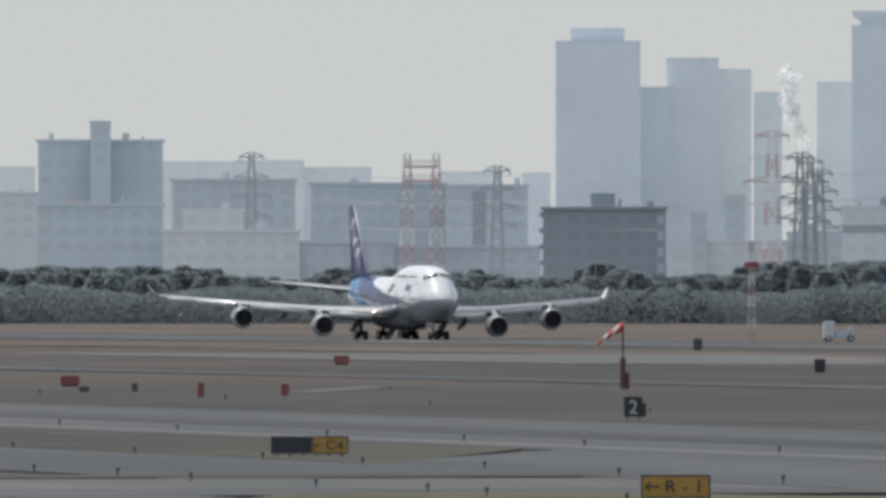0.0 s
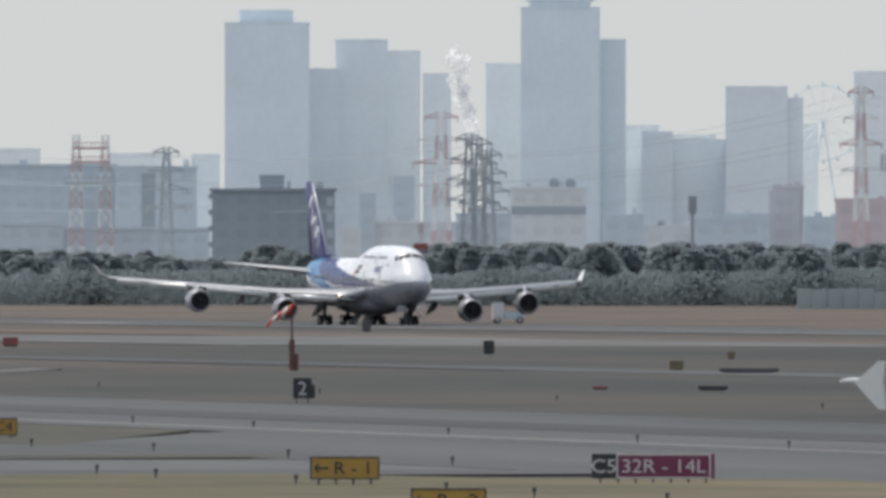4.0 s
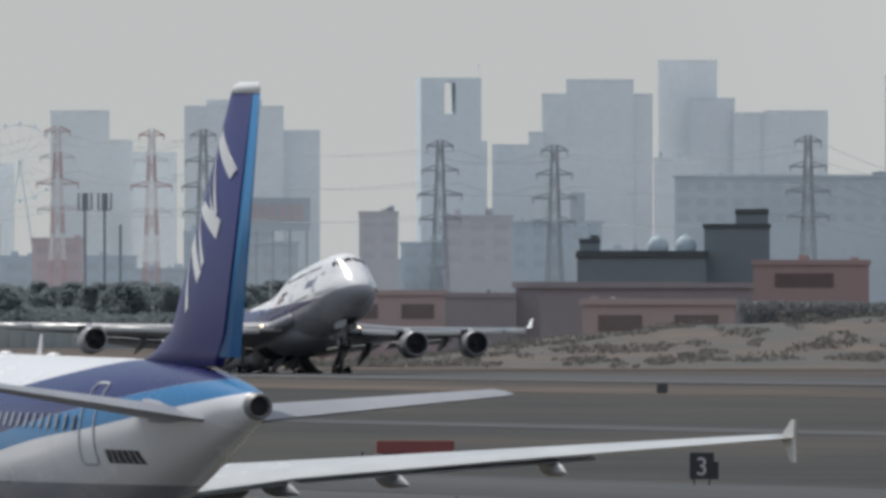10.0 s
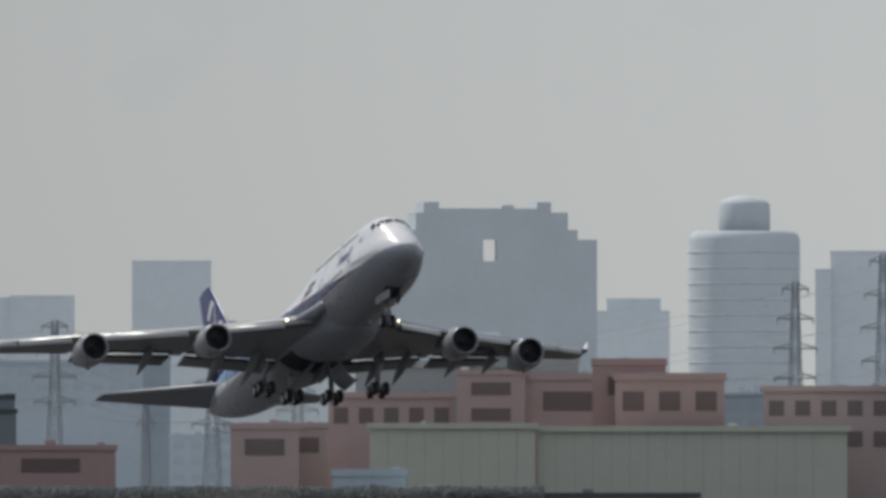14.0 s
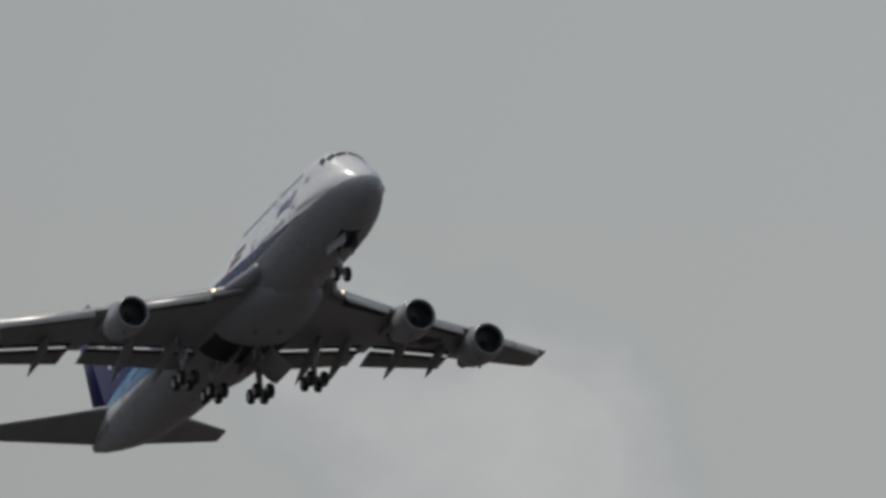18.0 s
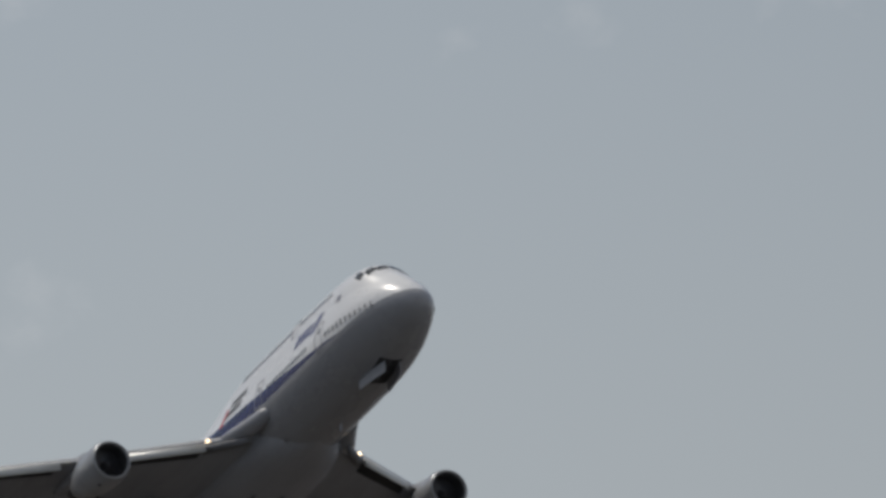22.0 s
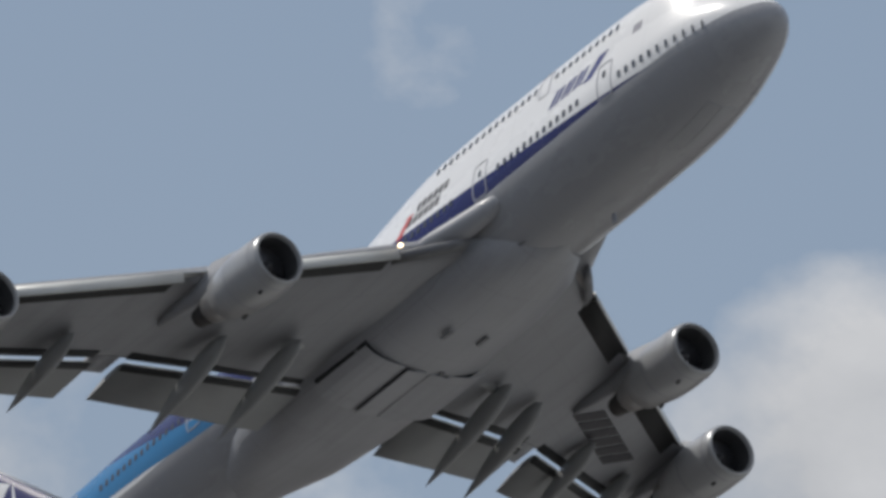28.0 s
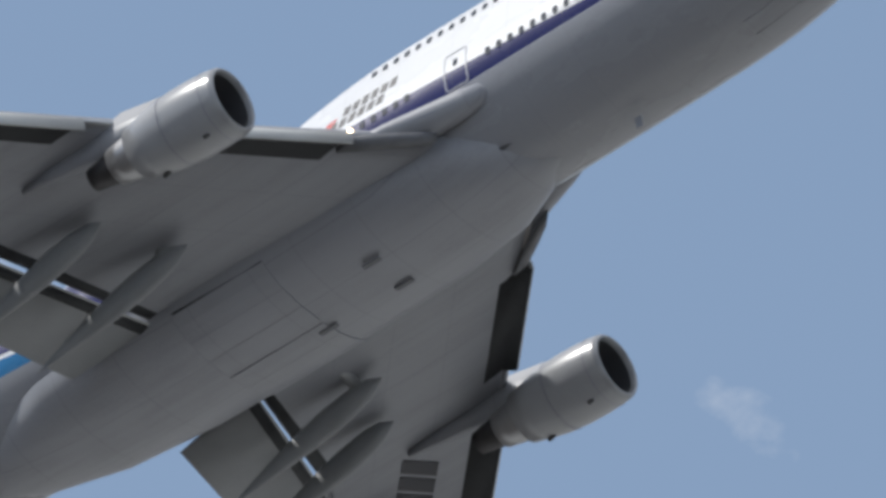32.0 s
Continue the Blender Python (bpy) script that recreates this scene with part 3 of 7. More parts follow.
class Hull:
    """A fuselage from its top line, keel line and half width along its length."""

    def __init__(self, cx, top, keel, half, hump=None, mid=0.5):
        self.cx, self.top, self.keel, self.half, self.hump, self.mid = cx, top, keel, half, hump, mid
        self.known = {}

    def section(self, x, n=48):
        key = (round(x, 3), n)
        if key not in self.known:
            self.known[key] = self.work_out(x, n)
        return self.known[key]

    def work_out(self, x, n):
        t, k, w = smooth_lerp(x, self.top), smooth_lerp(x, self.keel), smooth_lerp(x, self.half)
        main_t = min(t, smooth_lerp(x, self.hump)) if self.hump else t
        zc = k + (main_t - k) * self.mid
        pts = []
        for i in range(96):
            a = 2 * math.pi * i / 96
            pts.append((w * math.cos(a), zc + ((main_t - zc) if math.sin(a) > 0 else (zc - k)) * math.sin(a)))
        if self.hump and t > main_t + 0.02:
            ru = w * 0.76
            zu = t - ru
            for i in range(96):
                a = 2 * math.pi * i / 96
                if zu + ru * math.sin(a) > zc:
                    pts.append((ru * math.cos(a), zu + ru * math.sin(a)))
        pts = sorted(set((round(a, 5), round(b, 5)) for a, b in pts))

        def half_hull(seq):
            out = []
            for p in seq:
                while len(out) > 1 and (out[-1][0] - out[-2][0]) * (p[1] - out[-2][1]) - (out[-1][1] - out[-2][1]) * (p[0] - out[-2][0]) <= 0:
                    out.pop()
                out.append(p)
            return out[:-1]
        hull = half_hull(pts) + half_hull(pts[::-1])
        zm = (t + k) / 2
        out = []
        for i in range(n):
            a = 2 * math.pi * i / n
            dx, dz = math.cos(a), math.sin(a)
            best = 0.0
            for q in range(len(hull)):
                (ax, az), (bx, bz) = hull[q], hull[(q + 1) % len(hull)]
                ex, ez = bx - ax, bz - az
                den = dx * ez - dz * ex
                if abs(den) > 1e-9:
                    s = (ax * ez - (az - zm) * ex) / den
                    u = (ax * dz - (az - zm) * dx) / den
                    if s > 0 and -1e-6 <= u <= 1 + 1e-6:
                        best = max(best, s)
            out.append((dx * best, zm + dz * best))
        return out

    def side(self, x, z):
        """Half width of the skin at height z."""
        s = self.section(x, 72)
        best = 0.0
        for i in range(72):
            (a, b), (c, d) = s[i], s[(i + 1) % 72]
            if a >= 0 and c >= 0 and (b - z) * (d - z) <= 0 and abs(d - b) > 1e-9:
                best = max(best, a + (c - a) * (z - b) / (d - b))
        return best

    def build(self, xs, mat, parent, label):
        rings = [[(self.cx - x, y, z) for y, z in self.section(x)] for x in xs]
        return link_mesh("fuselage", *loft(rings), mat, parent, label)

    def patch(self, name, x0, x1, z0, z1, side, mat, parent, proud=0.016, nx=2, nz=6, slant=0.0, label=""):
        """A thin plate that lies on the skin. side: 1 left, -1 right. slant: aft shift of its foot."""
        verts, faces = [], []
        for lift in (proud, -0.03):
            for j in range(nz + 1):
                z = z0 + (z1 - z0) * j / nz
                for i in range(nx + 1):
                    x = x0 + (x1 - x0) * i / nx + slant * (1 - j / nz)
                    verts.append((self.cx - x, side * (self.side(x, z) + lift), z))
        w = nx + 1
        m = w * (nz + 1)
        for j in range(nz):
            for i in range(nx):
                q = (j * w + i, j * w + i + 1, (j + 1) * w + i + 1, (j + 1) * w + i)
                faces.append(q if side < 0 else q[::-1])
        rim = [i for i in range(w)] + [j * w + nx for j in range(1, nz + 1)] + [nz * w + i for i in range(nx - 1, -1, -1)] + [j * w for j in range(nz - 1, 0, -1)]
        for a, b in zip(rim, rim[1:] + rim[:1]):
            q = (a, b, b + m, a + m)
            faces.append(q[::-1] if side < 0 else q)
        return link_mesh(name, verts, faces, mat, parent, label, smooth=False)


def foil(xle, chord, y, z, thick, cx, drop=0.0, cut=1.0, n=11, upright=False):
    """A wing section: from the nose over the top to the tail and back below. drop: degrees of nose-up twist."""
    up, low = [], []
    for i in range(n):
        u = cut * (1 - math.cos(math.pi * i / (n - 1))) / 2
        h = 5 * thick * (0.2969 * math.sqrt(u) - 0.126 * u - 0.3516 * u * u + 0.2843 * u**3 - 0.1036 * u**4)
        c = 0.02 * (1 - (2 * u - 0.7) ** 2) if not upright else 0.0
        up.append((u, c + h))
        low.append((u, c - h * (0.85 if not upright else 1)))
    if cut > 0.99:
        up[-1] = (1.0, 0.0015)
        low[-1] = (1.0, -0.0015)
    out = []
    a = radians(drop)
    for u, h in up + low[:0:-1]:
        dx, dz = u * chord, h * chord
        dx, dz = dx * math.cos(a) + dz * math.sin(a), -dx * math.sin(a) + dz * math.cos(a)
        out.append((cx - (xle + dx), y, z + dz) if not upright else (cx - (xle + u * chord), h * chord, z))
    return out


def surface(name, sections, mat, parent, label=""):
    return link_mesh(name, *loft(sections), mat, parent, label)


def nacelle(parent, cx, x, y, z, k, mats, side, tilt=1.5, length=4.4, core=True):
    """An engine of mouth radius about 1.28 k at (x aft, y, z), as one part with its pieces below it."""
    m_cowl, m_lip, m_dark, m_metal, m_fan = mats
    L = length

    def piece(name, profile, mat, label="", n=40, up=None):
        rings = [[(p[0], p[1], p[2]) for p in r] for r in lathe([(-a * k, r * k) for a, r in profile], n)]
        o = link_mesh(name, *loft(rings, caps=False), mat, up, label)
        return o
    # the larger engine's cowl tapers more, to a narrow fan nozzle
    rear = [(2.9, 1.35), (L - 0.8, 1.22), (L, 1.04), (L - 0.02, 1.0), (L - 0.9, 1.06)] if core else [(2.9, 1.37), (L - 0.55, 1.27), (L, 1.16), (L - 0.02, 1.12), (L - 0.9, 1.15)]
    cowl = piece("nacelle", [(0.22, 1.335), (0.6, 1.385), (1.2, 1.42), (2.0, 1.42)] + rear, m_cowl, "pale grey engine cowling", up=parent)
    cowl.matrix_basis = pose(cx - x, y, z, 0, tilt, 0)
    piece("inlet_lip", [(0.24, 1.336), (0.1, 1.30), (0.03, 1.245), (0.0, 1.21), (0.02, 1.17), (0.1, 1.13), (0.24, 1.10)], m_lip, "bare metal inlet lip", up=cowl)
    piece("inlet_duct", [(0.22, 1.105), (0.7, 1.12), (1.35, 1.14)], m_dark, up=cowl)
    bm = bmesh.new()
    v = []
    for r, tw in ((0.34, 0.5), (0.75, 0.75), (1.125, 1.0)):
        w = 0.11 * r + 0.05
        for e in (-1, 1):
            b = e * w / max(r, 0.3) * 0.9
            v.append(bm.verts.new((-(1.25 + e * 0.09 * tw) * k, r * k * math.cos(b), r * k * math.sin(b))))
    bm.faces.new((v[0], v[1], v[3], v[2]))
    bm.faces.new((v[2], v[3], v[5], v[4]))
    blade = part("fan_blade", bm, m_fan, cowl)
    for i in range(1, 24):
        twin(blade, pose(0, 0, 0, 360 * i / 24, 0, 0))
    piece("spinner", [(0.72, 0.01), (0.85, 0.16), (1.05, 0.28), (1.3, 0.36)], m_fan, up=cowl, n=20)
    piece("fan_wall", [(1.42, 1.14), (1.42, 0.02)], m_dark, up=cowl, n=24)
    if core:
        piece("core_cowl", [(L - 1.0, 0.9), (L - 0.1, 0.89), (L + 0.5, 0.8), (L + 1.05, 0.7), (L + 1.05, 0.6)], M["core_metal"], "bare metal core cowl", up=cowl)
        piece("exhaust_nozzle", [(L + 0.9, 0.64), (L + 1.5, 0.54), (L + 2.1, 0.45), (L + 2.08, 0.41), (L + 1.3, 0.43)], M["nozzle_dark"], "dark burnt exhaust nozzle", up=cowl)
        piece("exhaust_wall", [(L + 1.35, 0.44), (L + 1.35, 0.05)], m_dark, up=cowl, n=20)
        piece("duct_wall", [(L - 0.9, 1.07), (L - 0.9, 0.86)], m_dark, up=cowl, n=24)
        for a, r in ((0.62, 1.388), (2.55, 1.392)):
            piece("cowl_seam", [(a - 0.012, r), (a - 0.012, r + 0.012), (a + 0.012, r + 0.012), (a + 0.012, r)], M["mark_grey"], up=cowl)
        for a, ang, ln in ((1.0, 250, 0.24), (3.4, 285, 0.3)):
            bm = bmesh.new()
            r = 1.36 if a < 2 else 1.24
            y0, z0 = r * math.cos(radians(ang)), r * math.sin(radians(ang))
            add_bar(bm, (-a * k, y0 * k, z0 * k), (-(a + ln) * k, y0 * k * 1.06, z0 * k * 1.06), 0.13, 6)
            part("drain_mast", bm, M["dark_grey"], cowl)
        return cowl
    piece("core_cowl", [(L - 1.0, 0.82), (L - 0.2, 0.8), (L + 0.5, 0.7), (L + 0.75, 0.66), (L + 0.78, 0.6), (L + 1.3, 0.52), (L + 1.7, 0.46), (L + 1.65, 0.42), (L + 0.9, 0.44)], m_metal, "bare metal exhaust cowl", up=cowl)
    piece("exhaust_plug", [(L + 0.7, 0.32), (L + 1.4, 0.28), (L + 2.0, 0.15), (L + 2.3, 0.03)], m_metal, up=cowl, n=20)
    piece("duct_wall", [(L - 0.9, 1.16), (L - 0.9, 0.78)], m_dark, up=cowl, n=24)
    piece("exhaust_wall", [(L + 0.9, 0.45), (L + 0.9, 0.1)], m_dark, up=cowl, n=20)
    return cowl


def wheel(parent, name, x, y, z, r, w, m_tyre, m_rim):
    """A tyre with its rim."""
    t = link_mesh(name, *loft(lathe([(-w / 2, r * 0.62), (-w / 2, r * 0.86), (-w * 0.36, r * 0.97), (0, r), (w * 0.36, r * 0.97), (w / 2, r * 0.86), (w / 2, r * 0.62)], 20, "y"), caps=False), m_tyre, parent)
    t.matrix_basis = pose(x, y, z)
    link_mesh("rim", *loft(lathe([(-w * 0.42, 0.02), (-w * 0.42, r * 0.45), (-w / 2, r * 0.62), (w / 2, r * 0.62), (w * 0.42, r * 0.45), (w * 0.42, 0.02)], 16, "y"), caps=False), m_rim, t)
    return t


def canoe(parent, cx, x0, x1, y, z0, z1, w, h, mat, droop=0.0):
    """A flap track fairing from (x0, z0) to (x1, z1)."""
    rings = []
    for i in range(13):
        u = i / 12
        s = max(0.02, math.sin(math.pi * u ** 0.62) ** 0.85 if 0 < u < 1 else 0.02)
        cz = z0 + (z1 - z0) * u - droop * max(0, u - 0.5) ** 1.5
        rings.append([(cx - (x0 + (x1 - x0) * u), y + w * s * math.cos(a), cz + h * s * math.sin(a)) for a in [2 * math.pi * k / 12 for k in range(12)]])
    return link_mesh("flap_track_fairing", *loft(rings), mat, parent)


FIN_BLOCKS = [  # corners of plain slanted blocks: share of the chord from the leading edge, share of the height
    ((0.10, 0.79), (0.14, 0.845), (0.67, 0.68), (0.57, 0.64)),
    ((0.075, 0.78), (0.13, 0.75), (0.44, 0.50), (0.42, 0.47)),
    ((0.07, 0.66), (0.16, 0.60), (0.43, 0.475), (0.41, 0.455)),
    ((0.08, 0.51), (0.12, 0.545), (0.53, 0.465), (0.51, 0.39)),
    ((0.075, 0.495), (0.10, 0.485), (0.385, 0.295), (0.36, 0.27)),
    ((0.055, 0.365), (0.085, 0.41), (0.37, 0.25), (0.345, 0.205)),
    ((0.045, 0.355), (0.075, 0.33), (0.29, 0.10), (0.265, 0.08)),
]


def fin_block(parent, cx, root, tip, thick, side, quad, mat):
    """A painted block on a fin's face. root, tip: (leading edge, chord, height)."""
    a, b, c, d = [Vector((*q, 0)) for q in quad]
    verts, faces = [], []
    n = 8
    for lift in (0.016, -0.06):
        for i in range(n + 1):
            for e in (0.0, 0.5, 1.0):
                p = a.lerp(d, i / n).lerp(b.lerp(c, i / n), e)
                xle, ch = root[0] + (tip[0] - root[0]) * p.y, root[1] + (tip[1] - root[1]) * p.y
                q = max(0.001, p.x)
                h = 5 * thick * ch * (0.2969 * math.sqrt(q) - 0.126 * q - 0.3516 * q * q + 0.2843 * q**3 - 0.1036 * q**4)
                verts.append((cx - xle - p.x * ch, side * (h + lift), root[2] + (tip[2] - root[2]) * p.y))
    m = 3 * (n + 1)
    for i in range(n):
        for j in range(2):
            p = 3 * i + j
            faces.append((p, p + 1, p + 4, p + 3))
    rim = [3 * i for i in range(n + 1)] + [3 * n + 1] + [3 * i + 2 for i in range(n, -1, -1)] + [1]
    for p, q in zip(rim, rim[1:] + rim[:1]):
        faces.append((p, q, q + m, p + m))
    return link_mesh("fin_block", verts, faces, mat, parent, smooth=False)

# ---------------------------------------------------------------- the four-engined jumbo
JX = 32.0


def build_jumbo():
    plane = thing("jumbo_jet", pose(0, 0, 0), "white four-engined jumbo jet with a dark blue stripe and grey belly", "airplane")
    hull = Hull(JX, *(
                [(0, 5.35), (0.25, 5.85), (0.7, 6.3), (1.5, 6.95), (2.6, 7.75), (3.7, 8.45), (4.7, 9.2), (5.6, 9.6), (7, 9.87), (9, 10.02), (14, 10.08), (20, 10.06), (23, 10.0), (25.5, 9.75), (28, 9.3), (31, 8.75), (34, 8.42), (50, 8.37), (59.4, 8.25), (65.4, 7.85), (70, 7.1)],
                [(0, 5.15), (0.25, 4.64), (0.7, 4.27), (1.5, 3.86), (2.6, 3.49), (4, 3.1), (6, 2.68), (8, 2.42), (12, 2.25), (20, 2.15), (40, 2.0), (46, 1.95), (50, 2.08), (54.7, 2.45), (59.4, 3.1), (63.4, 3.95), (67.4, 5.0), (70, 5.85)],
                [(0, 0.08), (0.25, 0.66), (0.7, 1.1), (1.5, 1.62), (2.6, 2.1), (4, 2.52), (6, 2.93), (8, 3.12), (10, 3.22), (46, 3.25), (50, 3.1), (54.7, 2.75), (59.4, 2.25), (63.4, 1.6), (67.4, 0.85), (70, 0.3)],
                [(0, 5.35), (0.25, 5.85), (0.7, 6.3), (1.5, 6.95), (2.6, 7.55), (4, 8.0), (6, 8.3), (8, 8.37), (50, 8.37), (59.4, 8.25), (65.4, 7.85), (70, 7.1)]))
    xs = [x for x in (0, 0.08, 0.25, 0.5, 0.8, 1.2, 1.7, 2.3, 3, 3.7, 4.4, 5.1, 5.8, 6.6, 7.5, 8.5, 10, 12, 14, 16, 18, 20, 22, 23.5, 25, 26.5, 28, 29.5, 31, 33, 36, 40, 44, 47, 50, 52, 54, 56, 58, 60, 62, 64, 66, 67.5, 69, 70)]
    hull.build(xs, M["jumbo_skin"], plane, "white fuselage with a dark blue stripe and grey belly")
    # belly fairing between the wings
    rings = []
    for x, w, d in ((17.5, 0.5, -0.3), (19, 2.0, -0.1), (21, 3.0, 0.2), (24, 3.45, 0.45), (30, 3.6, 0.5), (36, 3.5, 0.48), (40, 3.0, 0.35), (43, 2.0, 0.05), (44.5, 0.6, -0.15)):
        k = 1.85
        rings.append([(JX - x, w * math.cos(a), k + 1.55 - (1.55 + d) * max(0, -math.sin(a)) ** 0.75) for a in [math.pi + math.pi * i / 16 for i in range(17)]])
    link_mesh("belly_fairing", *loft(rings, caps=False, closed=False), M["belly_grey"], plane, "pale grey belly fairing")
    wings = {}
    for s in (1, -1):
        before = set(plane.children)
        jumbo_wing(plane, s, hull)
        wings[s] = [o for o in plane.children if o not in before]
    # tail
    for s in (1, -1):
        surface("tailplane", [foil(58.6, 10.2, 0, 6.15, 0.10, JX), foil(59.4, 9.6, s * 1.3, 6.25, 0.10, JX), foil(68.7, 2.9, s * 10.8, 7.4, 0.09, JX), foil(69.4, 2.1, s * 11.0, 7.43, 0.05, JX)], M["wing_grey"], plane, "pale grey tailplane")
    surface("fin", [foil(55.2, 13.4, 0, 7.6, 0.085, JX, upright=True, cut=0.7), foil(57.2, 12.2, 0, 8.7, 0.095, JX, upright=True, cut=0.7), foil(68, 4.2, 0, 17.75, 0.09, JX, upright=True, cut=0.7), foil(68.3, 3.8, 0, 17.9, 0.05, JX, upright=True, cut=0.7)], M["jumbo_fin"], plane, "dark blue tail fin with white slanted blocks")
    surface("rudder", [foil(56.4, 12.9, 0, 8.5, 0.07, JX, upright=True)[6:15], foil(68, 4.2, 0, 17.7, 0.07, JX, upright=True)[6:15]], M["jumbo_fin"], plane, "dark blue rudder")
    # the lettering as plain slanted blocks, on both faces of the fin
    for s in (1, -1):
        for quad in FIN_BLOCKS:
            fin_block(plane, JX, (57.2, 12.2, 8.7), (68, 4.2, 17.75), 0.0925, s, quad, M["white_mark"])
    # pale edge made wider, its white standing for the sunlit glint
    surface("fin_leading_edge", [foil(x - 0.03, 1.3, 0, z, t * math.sqrt(c / 1.3) * 1.06, JX, upright=True) for x, c, z, t in ((57.25, 12.2, 8.75, 0.095), (68, 4.2, 17.72, 0.09))], M["white_mark"], plane, "pale leading edge")
    # cockpit glass
    for s in (1, -1):
        for x0, x1, y0, y1 in ((4.12, 4.62, 0.08, 0.85), (4.3, 4.95, 0.93, 1.5), (4.85, 5.65, 1.57, 1.88)):
            verts, faces = [], []
            for lift in (0.03, -0.05):
                for i in range(5):
                    for j in range(4):
                        x, y = x0 + (x1 - x0) * i / 4, y0 + (y1 - y0) * j / 3
                        verts.append((JX - x + lift * 0.6, s * y, roof_at(hull, x, y) + lift))
            for k in (0, 20):
                faces += [(k + 4 * i + j, k + 4 * i + j + 1, k + 4 * i + j + 5, k + 4 * i + j + 4) for i in range(4) for j in range(3)]
            rim = [0, 1, 2, 3, 7, 11, 15, 19, 18, 17, 16, 12, 8, 4]
            faces += [(a, b, b + 20, a + 20) for a, b in zip(rim, rim[1:] + rim[:1])]
            link_mesh("windscreen_pane", verts, faces, M["dark_glass"], plane, smooth=False)
    # cabin windows and doors
    first = None
    for side in (-1, 1):
        rows = [(x, 5.62) for x in np.arange(2.9, 8.3, 0.53)] + [(x, 5.78) for x in np.arange(11.4, 18.1, 0.53)] + [(x, 5.85) for x in np.arange(21.6, 30.5, 0.53)] + [(x, 5.9) for x in np.arange(41.0, 51.5, 0.53)]
        rows += [(x, 8.62) for x in np.arange(8.9, 13.8, 0.53)] + [(x, 8.62) for x in np.arange(15.4, 23.6, 0.53)]
        for x, z in rows:
            y = hull.side(x, z)
            t = math.atan2(hull.side(x, z + 0.2) - hull.side(x, z - 0.2), 0.4)
            yaw = math.atan2(hull.side(x + 0.2, z) - hull.side(x - 0.2, z), 0.4)
            m = Matrix.Translation((JX - x, side * (y + 0.006), z)) @ Euler((side * -t, 0, side * yaw)).to_matrix().to_4x4()
            if first is None:
                bm = bmesh.new()
                ring = [(0.125 * (abs(math.cos(a)) ** 0.6) * (1 if math.cos(a) >= 0 else -1), 0.19 * (abs(math.sin(a)) ** 0.6) * (1 if math.sin(a) >= 0 else -1)) for a in [2 * math.pi * i / 12 for i in range(12)]]
                top = [bm.verts.new((a, 0.012, b)) for a, b in ring]
                bot = [bm.verts.new((a, -0.012, b)) for a, b in ring]
                bm.faces.new(top)
                bm.faces.new(bot[::-1])
                for i in range(12):
                    bm.faces.new((top[i], bot[i], bot[(i + 1) % 12], top[(i + 1) % 12]))
                first = part("cabin_window", bm, M["cabin_glass"], plane, "small rounded dark window")
                first.matrix_basis = m
            else:
                twin(first, m)
        for x, z0, w, h in ((9.31, 4.95, 1.07, 1.93), (19.3, 4.93, 1.07, 1.93), (14.6, 7.9, 0.9, 1.35), (32.3, 4.95, 1.0, 1.9), (43.0, 4.95, 1.07, 1.93), (54.2, 5.1, 1.07, 1.9)):
            door_frame(hull, x, z0, w, h, side, M["door_line"], plane, 0.055)
        hull.patch("door_window", 9.22, 9.42, 6.05, 6.4, side, M["cabin_glass"], plane, 0.02)
        hull.patch("door_window", 19.2, 19.4, 6.05, 6.4, side, M["cabin_glass"], plane, 0.02)
        # the name on the side as plain slanted blocks
        for i in range(3):
            for k in range(2):
                hull.patch("name_block", 10.75 + i * 0.95 + k * 0.42, 11.02 + i * 0.95 + k * 0.42, 6.75, 7.55, side, M["mark_blue"], plane, slant=0.55)
        hull.patch("name_block", 9.3, 10.0, 6.6, 7.65, side, M["mark_blue"], plane, slant=1.1)
        # a round mark by the cockpit, and the campaign sticker aft as bars
        hull.patch("small_mark", 6.9, 7.5, 7.5, 7.95, side, M["mark_grey"], plane)
        for z0, z1, xa, xb in ((7.1, 7.55, 22.1, 24.7), (6.5, 6.95, 22.7, 25.0)):
            x = xa
            while x < xb:
                hull.patch("sticker_bar", x, x + 0.3, z0, z1, side, M["mark_black"], plane, slant=0.12)
                x += 0.45
        hull.patch("sticker_sweep", 25.0, 25.45, 6.15, 7.2, side, M["mark_red"], plane, slant=0.7)
    # belly details: packs' scoops, outlets and the red light
    for x, y in ((25.55, -1.34), (25.5, 0.62), (29.1, 0.6)):
        bm = bmesh.new()
        add_box(bm, JX - x - 0.4, JX - x + 0.4, y - 0.11, y + 0.11, 1.29, 1.36)
        part("air_scoop", bm, M["scoop_grey"], plane, "grey air scoop")
    for x, y in ((19.2, -1.7), (19.2, 1.7)):
        bm = bmesh.new()
        v = [bm.verts.new((JX - x + a, y * b, smooth_lerp(x, hull.keel) + 3.1 - 3.1 * math.sqrt(1 - (y * b / 3.24) ** 2) - 0.06)) for a, b in ((-1.0, 1.14), (0.85, 0.98), (-1.0, 0.84))]
        bm.faces.new(v)
        bmesh.ops.solidify(bm, geom=bm.faces[:], thickness=0.1)
        part("ram_inlet", bm, M["scoop_grey"], plane)
    bm = bmesh.new()
    add_box(bm, JX - 14.0, JX - 13.7, -0.04, 0.04, 1.4, 1.9)
    part("antenna", bm, M["belly_grey"], plane)
    gear = jumbo_gear(plane, hull)
    return plane, gear, wings


